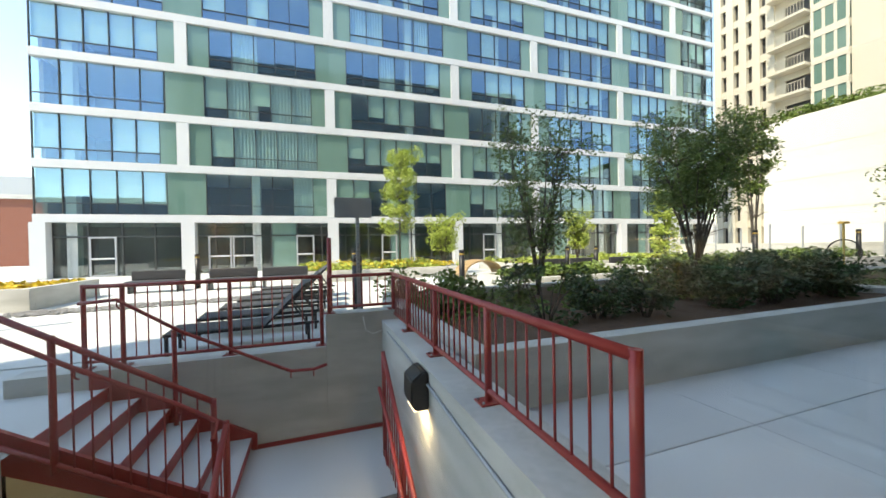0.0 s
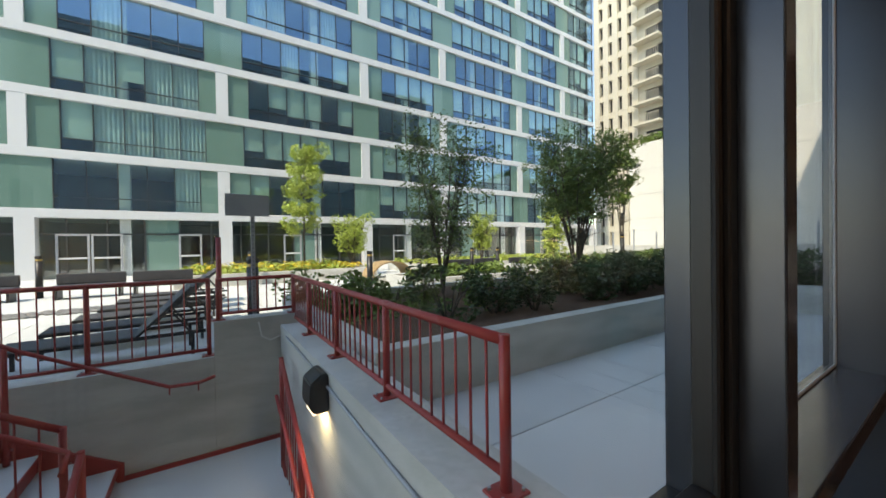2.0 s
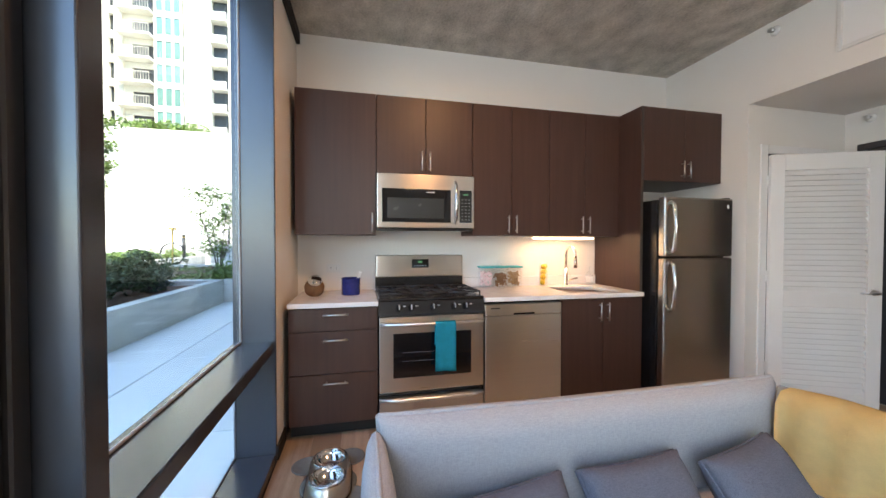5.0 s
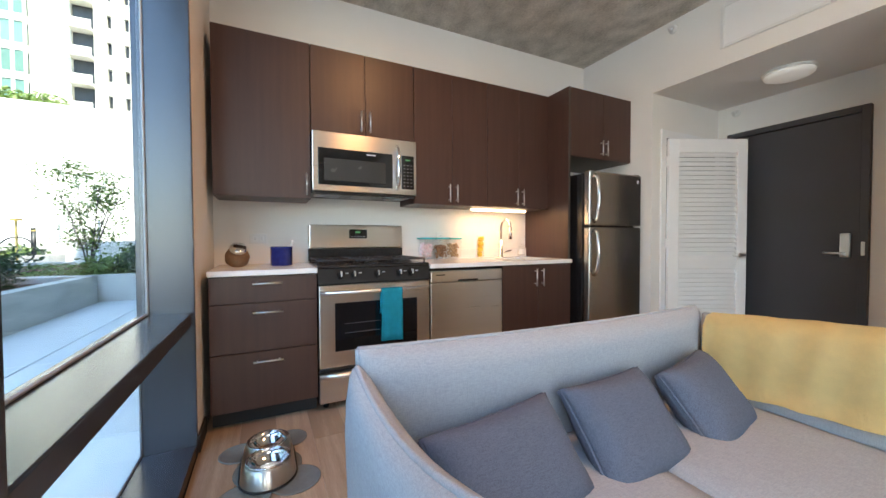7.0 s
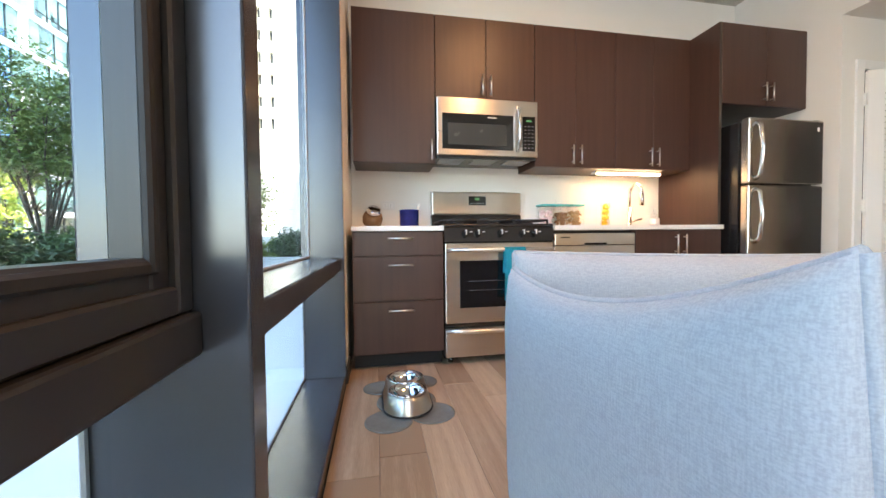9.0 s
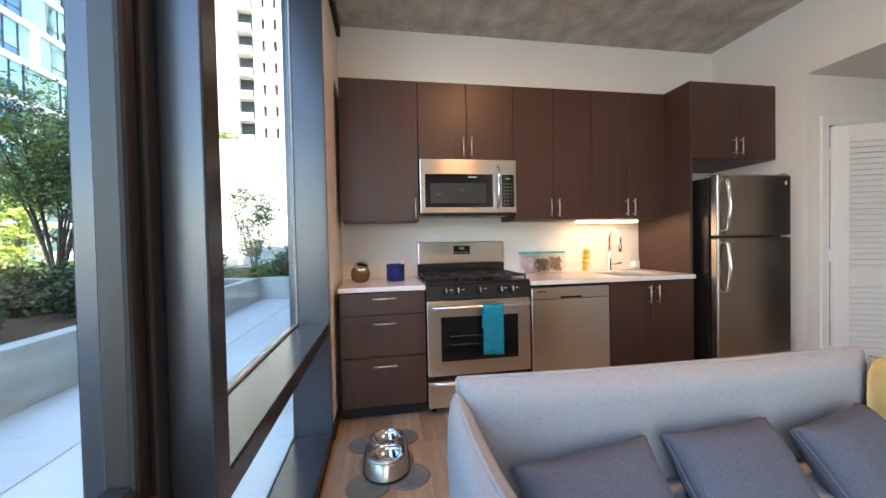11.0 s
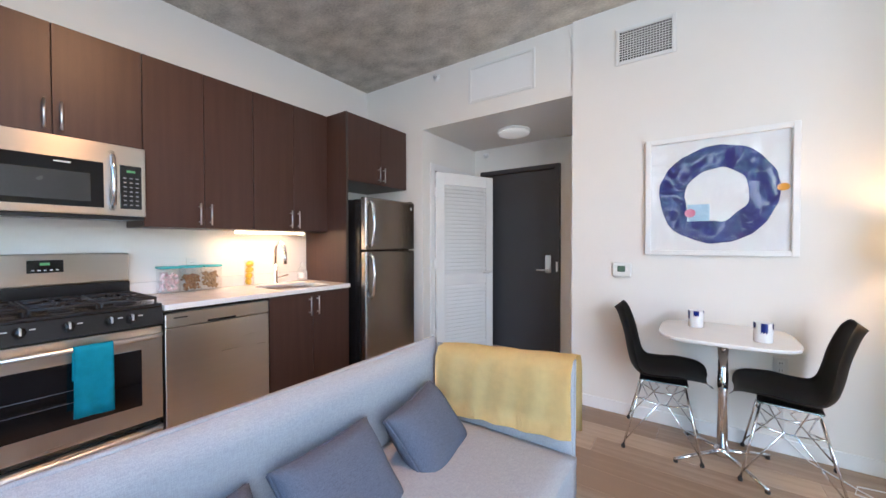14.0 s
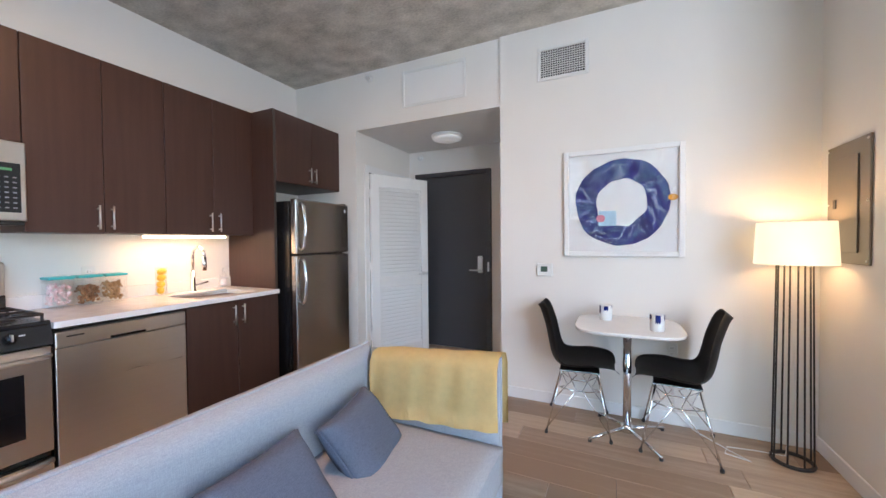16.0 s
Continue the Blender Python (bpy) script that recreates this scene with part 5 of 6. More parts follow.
wall("retaining_wall_side", [(0.52, 0.88, 0.60, 4.95, -3.2, 0.335)], CASTWALL, "cast concrete wall beside the stairwell", "retaining wall")
wall("retaining_wall_back", [(-0.20, 0.88, 4.952, 5.22, -3.2, 0.46), (-3.3, -0.202, 4.95, 5.25, -3.2, 0.05)], CASTWALL,
     "stepped cast concrete wall closing the stairwell", "retaining wall")
wall("retaining_wall_front", [(-2.6, 0.52, 0.30, 0.455, -3.2, -0.02)], CASTWALL, "cast concrete wall under the windows", "retaining wall")
wall("retaining_wall_far", [(-2.75, -2.47, 0.456, 3.55, -3.2, GZ)], CASTWALL, "cast concrete wall of the stairwell", "retaining wall")

LZ = -1.10
st = thing("outdoor_stairs", (-1.78, 4.25, LZ), "concrete steps with oxide red steel stringers and risers", "stairs", kind="structure")
RISE, RUN = (GZ - LZ) / 6, 0.27
for k in range(6):
    x1 = -1.10 - RUN * k
    z = LZ + RISE * k
    part("riser", boxed(x1 - 0.008, x1, 3.70, 4.945, z, z + RISE - 0.045), RAILRED, st, "oxide red riser")
    if k < 5:
        part("tread", boxed(x1 - RUN - 0.006, x1 + 0.02, 3.70, 4.945, z + RISE - 0.045, z + RISE, bevel=0.006), PATIO, st)
    part("nosing", boxed(x1 + 0.0205, x1 + 0.032, 3.70, 4.945, z + RISE - 0.055, z + RISE + 0.002), RAILRED, st, "oxide red nosing")
for y in (3.66, 4.905):
    bm = bmesh.new()
    a = [(-1.02, LZ + 0.0), (-1.02, LZ + 0.19), (-2.60, GZ + 0.17), (-2.60, GZ - 0.16)]
    fr, bk = [bm.verts.new((x, y, z)) for x, z in a], [bm.verts.new((x, y + 0.038, z)) for x, z in a]
    bm.faces.new(fr)
    bm.faces.new(bk[::-1])
    for i in range(4):
        bm.faces.new((fr[i], bk[i], bk[(i + 1) % 4], fr[(i + 1) % 4]))
    part("stringer", bm, RAILRED, st, "oxide red steel stringer")
part("landing", boxed(-1.10, 0.518, 3.55, 4.945, LZ - 0.16, LZ), PATIO, st, "concrete landing slab")
part("edge_angle", boxed(-1.08, 0.515, 4.925, 4.944, LZ, LZ + 0.05), RAILRED, st, "oxide red edge angle")
for k in range(11):
    y1 = 3.55 - 0.27 * k
    z = LZ - 0.17 * (k + 1)
    part("tread", boxed(-1.05, 0.515, y1 - 0.275, y1 + 0.02, z - 0.04, z, bevel=0.006), PATIO, st)
    part("riser", boxed(-1.05, 0.515, y1 - 0.008, y1, z, z + 0.128), RAILRED, st, "oxide red riser")
wall("stairwell_floor", [(PX0, PX1, PY0, PY1, -3.25, -3.15)], CASTWALL, "concrete floor of the stairwell", "floor")


def railing(name, a, b, top, bottom, posts, label, gap=0.112, feet=None, r=0.019):
    """A steel guard rail from a to b (x, y): top and bottom rails, posts at those fractions, thin bars between."""
    A, B = Vector(a), Vector(b)
    zt0, zt1 = top if isinstance(top, tuple) else (top, top)
    zb0, zb1 = bottom if isinstance(bottom, tuple) else (bottom, bottom)
    rl = thing(name, (A.x, A.y, min(zb0, zb1)), label, "railing", "red railings")
    at = lambda u, z0, z1: Vector((A.x + (B.x - A.x) * u, A.y + (B.y - A.y) * u, z0 + (z1 - z0) * u))
    part("top_rail", tube(bmesh.new(), [at(0, zt0, zt1), at(1, zt0, zt1)], r * 1.25, 14), RAILRED, rl)
    part("bottom_rail", tube(bmesh.new(), [at(0, zb0 + 0.075, zb1 + 0.075), at(1, zb0 + 0.075, zb1 + 0.075)], r, 10), RAILRED, rl)
    for u in posts:
        p = at(u, zb0, zb1)
        t = at(u, zt0, zt1)
        part("post", tube(bmesh.new(), [p, t + Vector((0, 0, r * 1.2))], r * 1.25, 14), RAILRED, rl)
        if feet:
            pl = part("base_plate", boxed(p.x - 0.075, p.x + 0.075, p.y - 0.06, p.y + 0.06, p.z, p.z + 0.012, bevel=0.003), RAILRED, rl)
            for sx in (-1, 1):
                for sy in (-1, 1):
                    bo = part("bolt", tube(bmesh.new(), [(p.x + 0.055 * sx, p.y + 0.04 * sy, p.z + 0.012), (p.x + 0.055 * sx, p.y + 0.04 * sy, p.z + 0.024)], 0.008, 6), GALV, None)
                    bo.parent = pl
                    bo.matrix_parent_inverse = Matrix.Identity(4)
    length = (B - A).length
    for u0, u1 in zip(posts, posts[1:]):
        n = max(2, round((u1 - u0) * length / gap))
        for k in range(1, n):
            u = u0 + (u1 - u0) * k / n
            part("bar", tube(bmesh.new(), [at(u, zb0 + 0.075, zb1 + 0.075), at(u, zt0, zt1)], 0.0075, 6), RAILRED, rl)
    return rl


RT = 0.945
railing("guard_rail", (0.70, 0.985), (0.70, 5.03), RT, 0.335, (0, 0.277, 0.539, 0.79, 1.0), "oxide red steel guard rail on a concrete curb", feet=True)
railing("guard_rail", (-0.17, 5.05), (0.70, 5.05), RT, 0.46, (0.02, 1.0), "short oxide red steel guard rail on the stepped wall", feet=True)
railing("guard_rail", (-2.70, 5.06), (-0.25, 5.06), RT + 0.005, 0.05, (0, 0.14, 0.57, 1.0), "oxide red steel guard rail behind the stairs", feet=True)
railing("stair_rail", (-2.62, 3.62), (-1.16, 3.62), (0.93, 0.03), (-0.10, -1.0), (0.28, 1.0), "oxide red stair guard rail with slanted top", feet=None)
railing("stair_rail", (0.40, 4.20), (0.40, 1.2), (0.10, -1.75), (-1.08, -2.95), (0, 0.3, 0.62, 1.0), "oxide red rail going down beside the wall", feet=None)
railing("stair_rail", (-1.06, 3.58), (-1.06, 1.2), (-0.16, -1.66), (-1.08, -2.6), (0, 0.5, 1.0), "oxide red rail going down to the lower level", feet=None)


def grab_rail(pts, label):
    h = thing("handrail", pts[0], label, "handrail", "handrails")
    part("rail", tube(bmesh.new(), pts, 0.019, 12), RAILRED, h)
    for p in pts[1:-1]:
        part("bracket", tube(bmesh.new(), [p, Vector(p) + Vector((0, 0, -0.07)), Vector(p) + Vector((0.0, 0.05, -0.10))], 0.008, 8), RAILRED, h)
    return h


grab_rail([(-2.62, 4.80, 0.80), (-2.30, 4.80, 0.82), (-1.72, 4.80, 0.42), (-0.62, 4.80, -0.16), (-0.36, 4.80, -0.17), (-0.20, 4.80, -0.13)], "oxide red handrail sloping beside the stairs")
grab_rail([(-2.6, 3.56, 0.80), (-2.05, 3.56, 0.45), (-1.4, 3.56, 0.07), (-1.12, 3.56, -0.12), (-1.12, 3.40, -0.2)], "oxide red handrail along the stair guard")
single("rail_post", tube(bmesh.new(), [(-1.80, 4.80, -0.6), (-1.80, 4.80, 0.45)], 0.024, 12), RAILRED, "oxide red post carrying the handrail", "post")
grab_rail([(0.33, 4.1, -0.25), (0.33, 3.6, -0.42), (0.33, 2.6, -1.05), (0.33, 1.4, -1.85)], "oxide red handrail going down the lower steps")

s = thing("wall_light", (0.47, 3.15, 0.12), "dark grey hooded wall light, lit, on the concrete wall", "wall light")
bm = bmesh.new()
pr = [(0.0, 0.0), (0.0, 0.30), (-0.05, 0.31), (-0.14, 0.24), (-0.15, 0.06), (-0.11, 0.0)]
fr, bk = [bm.verts.new((0.519 + x, 2.80, 0.02 + z)) for x, z in pr], [bm.verts.new((0.519 + x, 3.07, 0.02 + z)) for x, z in pr]
bm.faces.new(fr)
bm.faces.new(bk[::-1])
for i in range(6):
    bm.faces.new((fr[i], bk[i], bk[(i + 1) % 6], fr[(i + 1) % 6]))
bmesh.ops.bevel(bm, geom=list(bm.edges), offset=0.012, segments=2, affect="EDGES")
part("housing", bm, SHELL, s)
part("lens", boxed(0.40, 0.50, 2.83, 3.04, 0.008, 0.021), CEILGLOW, s, "glowing lens")
single("conduit", tube(bmesh.new(), [(0.505, 4.5, 0.27), (0.505, 3.4, 0.255), (0.505, 2.1, 0.19), (0.505, 0.62, 0.15)], 0.012, 8), GALV, "thin grey steel conduit along the wall", "conduit")

sg = thing("street_sign", (0.24, 5.28, 0.0), "grey sign panel seen from behind on perforated steel post", "sign")
part("panel", boxed(-0.05, 0.46, 5.265, 5.27, 1.74, 2.02, bevel=0.002), GALV, sg)
part("post", boxed(0.235, 0.285, 5.272, 5.30, -0.15, 1.96, bevel=0.003), GALV, sg)
for k in range(26):
    part("hole", tube(bmesh.new(), [(0.26, 5.2705, 0.48 + 0.056 * k), (0.26, 5.2719, 0.48 + 0.056 * k)], 0.009, 8), DARK_PRINT_SHADE, sg)
single("cable", tube(bmesh.new(), [(0.27, 4.945, 0.40), (0.30, 4.94, 0.22), (0.40, 4.94, 0.16), (0.516, 4.93, 0.20)], 0.008, 6), WHITEPLASTIC, "thin white cable looped on the concrete wall", "cable")
single("steel_post", tube(bmesh.new(), [(-0.12, 5.6, -0.12), (-0.12, 5.6, 1.47)], 0.032, 14), RAILRED, "tall oxide red steel post", "post")


# ---- planters ----
def planter(name, x0, x1, y0, y1, top, label, soil=0.10, t=0.2):
    p = thing(name, ((x0 + x1) / 2, (y0 + y1) / 2, GZ), label, "planter", "concrete planters")
    for s in [(x0, x1, y0, y0 + t), (x0, x1, y1 - t, y1), (x0, x0 + t, y0 + t, y1 - t), (x1 - t, x1, y0 + t, y1 - t)]:
        part("wall", boxed(*s, GZ - 0.02, top, bevel=0.012, seg=2), CASTWALL, p)
    n = 26
    bm = bmesh.new()
    g = [[bm.verts.new((x0 + t * 0.9 + (x1 - x0 - 1.8 * t) * i / n, y0 + t * 0.9 + (y1 - y0 - 1.8 * t) * k / n,
          top - soil + 0.05 * noise.noise(Vector((i * 0.5, k * 0.5, x0))))) for k in range(n + 1)] for i in range(n + 1)]
    for i in range(n):
        for k in range(n):
            bm.faces.new((g[i][k], g[i + 1][k], g[i + 1][k + 1], g[i][k + 1])).smooth = True
    part("soil", bm, SOIL, p, "brown bark mulch")
    return p


planter("planter", 0.92, 9.4, 2.80, 7.2, 0.42, "long cast concrete planter of shrubs and mulch")
planter("planter", 9.41, 16.0, -2.0, 7.2, 0.42, "cast concrete planter across the patio end")
planter("planter", 10.2, 24.0, 8.6, 11.2, 0.50, "low cast concrete planter with grasses")
planter("planter", 5.2, 9.6, 9.4, 12.0, 0.30, "low cast concrete planter edged with grasses")
planter("planter", -14.0, -7.0, 11.9, 15.0, 0.45, "pale concrete planter with yellow ground cover")
planter("planter", -1.2, 6.5, 15.8, 20.5, 0.35, "low concrete planter with flowers and young trees")
planter("planter", 9.0, 22.0, 15.5, 20.0, 0.35, "low concrete planter with young trees")


def leaf_mesh(name, centres, size, mat, seed, flat=0.5):
    """One mesh of many small folded leaves about the given points."""
    r = np.random.RandomState(seed)
    n = len(centres)
    c = np.asarray(centres)
    u = r.normal(size=(n, 3))
    u[:, 2] *= flat
    u /= np.linalg.norm(u, axis=1)[:, None]
    w = np.cross(u, r.normal(size=(n, 3)))
    w /= np.linalg.norm(w, axis=1)[:, None]
    s = size * r.uniform(0.6, 1.3, size=(n, 1))
    a, b = c - u * s, c + u * s
    l, q = c + w * s * 0.45, c - w * s * 0.45
    v = np.stack([a, l, b, q], axis=1).reshape(-1, 3)
    i = np.arange(n) * 4
    faces = np.concatenate([np.stack([i, i + 1, i + 2], 1), np.stack([i, i + 2, i + 3], 1)])
    me = bpy.data.meshes.new(name)
    me.from_pydata(v.tolist(), [], faces.tolist())
    me.materials.append(mat)
    return me


def crown_points(blobs, n, rng):
    out = []
    total = sum(b[3] ** 2 for b in blobs)
    for x, y, z, rad in blobs:
        for _ in range(int(n * rad ** 2 / total)):
            d = Vector((rng.gauss(0, 1), rng.gauss(0, 1), rng.gauss(0, 1))).normalized()
            q = rad * (0.45 + 0.62 * rng.random() ** 0.6)
            p = Vector((x, y, z)) + Vector((d.x, d.y, d.z * 0.85)) * q
            if noise.noise(p * 2.3) > -0.18:
                out.append(tuple(p))
    return out


def tree(at, height, spread, stems, leaves, size, mat, label, seed, low=0.35, thick=0.03, twigs=3):
    rng = random.Random(seed)
    t = thing("tree", at, label, "tree", "courtyard trees")
    base = Vector(at)
    tips, bm = [], bmesh.new()
    for k in range(stems):
        an = 2 * math.pi * k / stems + rng.uniform(-0.4, 0.4)
        lean = Vector((math.cos(an), math.sin(an), 0)) * spread * (rng.uniform(0.35, 0.85) if stems > 1 else 0.05)
        h = height * rng.uniform(0.72, 0.95)
        pts = []
        for i in range(7):
            u = i / 6
            pts.append(base + lean * u ** 1.3 + Vector((0.05 * rng.uniform(-1, 1) * u, 0.05 * rng.uniform(-1, 1) * u, h * u)))
        tube(bm, pts, thick, 7, thick * 0.2)
        for i in range(2, 7):
            for _ in range(twigs):
                d = Vector((rng.uniform(-1, 1), rng.uniform(-1, 1), rng.uniform(0.2, 0.9))).normalized()
                e = pts[i] + d * spread * rng.uniform(0.25, 0.6)
                tube(bm, [pts[i], pts[i].lerp(e, 0.5) + Vector((0, 0, 0.04)), e], thick * 0.34, 5, thick * 0.08)
                if e.z - base.z > low * height:
                    tips.append((e.x, e.y, e.z, spread * rng.uniform(0.20, 0.36)))
    part("trunk", bm, BARK, t)
    tips.append((base.x, base.y, base.z + height * 0.9, spread * 0.35))
    me = leaf_mesh("crown", crown_points(tips, leaves, rng), size, mat, seed)
    ob = new("crown", me)
    ob.parent = t
    ob.matrix_parent_inverse = Matrix.Translation(-base)
    return t


tree((3.72, 6.0, 0.30), 3.3, 0.95, 12, 11000, 0.034, LEAF_T, "airy multi-stemmed tree with small green leaves", 3, 0.3, 0.024)
tree((8.45, 6.35, 0.30), 3.7, 1.25, 11, 32000, 0.037, LEAF_T, "multi-stemmed tree with dense green crown", 5, 0.5, 0.034)
tree((10.7, 3.35, 0.30), 2.35, 0.85, 5, 3600, 0.042, LEAF_A, "small multi-stemmed tree in the end planter", 8, 0.3, 0.02)
tree((3.83, 18.5, 0.25), 6.2, 1.55, 1, 9000, 0.075, LEAF_Y, "young tree with bright yellow-green leaves", 11, 0.3, 0.06, 7)
tree((5.9, 17.5, 0.25), 2.6, 0.95, 5, 5200, 0.06, LEAF_Y, "small bright yellow-green tree", 14, 0.35, 0.035, 5)
tree((13.8, 17.0, 0.25), 2.8, 0.85, 5, 5600, 0.065, LEAF_Y, "bright yellow-green shrub tree in the sun", 17, 0.3, 0.035, 5)
tree((15.0, 12.5, -0.14), 3.6, 0.9, 3, 3600, 0.08, LEAF_Y, "yellow-leaved tree behind the planter", 19, 0.3, 0.04, 5)
tree((16.7, 9.8, 0.40), 5.9, 1.1, 4, 6000, 0.075, LEAF_A, "slim tree with thin trunks in the far planter", 23, 0.5, 0.04)


def shrub(at, r, h, mat, seed, label, leaves=900, size=0.035, name="shrub"):
    rng = random.Random(seed)
    s = thing(name, at, label, "shrub", "planter shrubs")
    b = Vector(at)
    bm = bmesh.new()
    blobs = []
    for k in range(9):
        an = rng.uniform(0, 2 * math.pi)
        q = r * rng.uniform(0.2, 0.95)
        tip = b + Vector((q * math.cos(an), q * math.sin(an), h * rng.uniform(0.55, 1.0)))
        tube(bm, [b + Vector((0.02 * math.cos(an), 0.02 * math.sin(an), -0.06)), b.lerp(tip, 0.6) + Vector((0, 0, 0.03)), tip], 0.008, 5, 0.003)
        blobs.append((tip.x, tip.y, tip.z - 0.1 * h, r * rng.uniform(0.30, 0.5)))
        blobs.append((b.x + q * 0.8 * math.cos(an), b.y + q * 0.8 * math.sin(an), b.z + h * rng.uniform(0.15, 0.5), r * 0.38))
    part("stems", bm, BARK, s)
    ob = new("foliage", leaf_mesh("foliage", crown_points(blobs, leaves, rng), size, mat, seed))
    ob.parent = s
    ob.matrix_parent_inverse = Matrix.Translation(-b)
    return s


rng = random.Random(4)
dark = [shrub((1.6 + 0.01 * k, 30 + 3 * k, 0.32), 0.40, 0.64, LEAF_B, 40 + k, "dense dark green yew-like shrub in the planter", 2000, 0.032) for k in range(3)]
fresh = [shrub((1.6 + 0.01 * k, 40 + 3 * k, 0.32), 0.36, 0.40, LEAF_A, 60 + k, "loose mid green shrub in the planter", 800, 0.038) for k in range(3)]
spots = [(2.55, 4.1, 0), (3.2, 3.9, 0), (3.95, 3.8, 0), (2.3, 5.3, 1), (1.4, 4.9, 1), (1.35, 6.3, 1), (3.0, 5.6, 1), (4.5, 5.7, 1), (5.4, 5.0, 1), (6.0, 5.8, 1), (2.2, 6.5, 1), (5.1, 6.6, 1),
         (7.0, 5.5, 1), (8.0, 5.8, 1)] + [(5.35 + 0.52 * k, 3.85 + 0.25 * math.sin(k * 2.1), 0) for k in range(8)] + [(5.6 + 0.62 * k, 4.5 + 0.2 * math.cos(k * 1.7), 0) for k in range(6)] + \
        [(9.9 + 0.7 * k, 2.2 + 0.15 * math.sin(k), 0) for k in range(6)] + [(9.9 + 0.75 * k, 3.0 + 0.3 * math.sin(k * 1.3), 1) for k in range(7)] + [(9.8 + 0.8 * k, 1.4, 1) for k in range(6)] + [(9.9, 0.6 - 0.7 * k, 1) for k in range(3)] + [(11.0 + 0.9 * k, 9.3 + 0.2 * math.sin(k), 1) for k in range(13)]
used = set()
for x, y, kind in spots:
    src = (dark, fresh)[kind]
    i = rng.randrange(3)
    m = pose(x, y, 0.30, 0, 0, rng.uniform(0, 360)) @ Matrix.Diagonal((*[rng.uniform(0.85, 1.2) * (1.12 if kind == 0 else 1.25)] * 3, 1))
    if (kind, i) not in used:
        used.add((kind, i))
        src[i].matrix_basis = m
    else:
        o = copy_thing(src[i], m)
        o.matrix_basis = m


def ground_cover(name, x0, x1, y0, y1, z, n, mat, label, seed, size=0.045, h=0.12):
    r = random.Random(seed)
    pts = []
    while len(pts) < n:
        x, y = r.uniform(x0, x1), r.uniform(y0, y1)
        k = noise.noise(Vector((x * 0.9, y * 0.9, seed)))
        if k > -0.05:
            pts.append((x, y, z + r.random() * h * (0.5 + k)))
    ob = new(name, leaf_mesh(name, pts, size, mat, seed))
    return tagged(ob, label, "ground cover", kind="stuff")


ground_cover("ground_cover", 1.2, 9.1, 4.35, 6.9, 0.33, 3400, LEAF_G, "patchy light green ground cover over the mulch", 31)
ground_cover("ground_cover", 9.7, 15.6, -1.7, 6.9, 0.33, 4200, LEAF_G, "green ground cover in the end planter", 32)
ground_cover("grass_tufts", 5.5, 9.4, 9.6, 11.8, 0.22, 2600, LEAF_A, "soft green grasses along the low planter", 33, 0.10, 0.4)
ground_cover("grass_tufts", 10.5, 23.7, 8.8, 11.0, 0.42, 3600, LEAF_A, "soft green grasses in the far planter", 34, 0.10, 0.45)
ground_cover("flower_bed", -1.0, 6.3, 16.0, 20.3, 0.28, 3000, LEAF_Y, "sunlit yellow-green plants in the flower bed", 35, 0.09, 0.4)
ground_cover("flower_bed", -0.9, 6.2, 16.0, 20.2, 0.40, 900, FLOWER, "yellow flowers in the bed", 36, 0.07, 0.3)
ground_cover("flower_bed", -13.8, -7.2, 12.2, 14.8, 0.38, 2600, FLOWER, "yellow-green low planting", 37, 0.09, 0.15)
ground_cover("flower_bed", 9.2, 21.8, 15.8, 19.8, 0.28, 3000, LEAF_Y, "sunlit green planting in the far bed", 38, 0.10, 0.4)
r2 = random.Random(77)
bm = bmesh.new()
for k in range(900):
    x, y = r2.uniform(-7.2, 0.2), 0
    y = 10.9 + 0.9 * r2.random() + 0.12 * (x + 7)
    s = r2.uniform(0.03, 0.07)
    v = bmesh.ops.create_icosphere(bm, subdivisions=1, radius=s)["verts"]
    bmesh.ops.transform(bm, matrix=Matrix.Translation((x, y, GZ + s * 0.4)) @ Matrix.Diagonal((1.2, 0.9, 0.6, 1)), verts=v)
tagged(part("pebbles", bm, PEBBLE), "bed of grey rounded pebbles", "pebbles", kind="stuff")


def bollard(x, y, h=0.95):
    b = thing("bollard_light", (x, y, GZ), "black cylindrical bollard light with amber band", "bollard", "bollards")
    part("post", turned(bmesh.new(), [(0.085, 0), (0.085, h - 0.16), (0, h - 0.16)], (x, y, GZ), 20), SHELL, b)
    part("band", turned(bmesh.new(), [(0.078, h - 0.16), (0.078, h - 0.10), (0, h - 0.10)], (x, y, GZ), 20), BAND, b, "amber light band")
    part("cap", turned(bmesh.new(), [(0.085, h - 0.10), (0.085, h - 0.005), (0.08, h), (0, h)], (x, y, GZ), 20), SHELL, b)
    return b


bo = bollard(0.35, 6.3, 1.30)
for x, y, z in ((3.87, 10.2, 0), (10.1, 13.2, 0), (11.5, 13.0, 0), (15.17, 8.9, 0.5), (21.8, 8.8, 0.5), (-6.1, 9.2, 0.1), (1.2, 15.5, 0), (-4.5, 16.0, 0)):
    copy_thing(bo, pose(x, y, GZ + z))


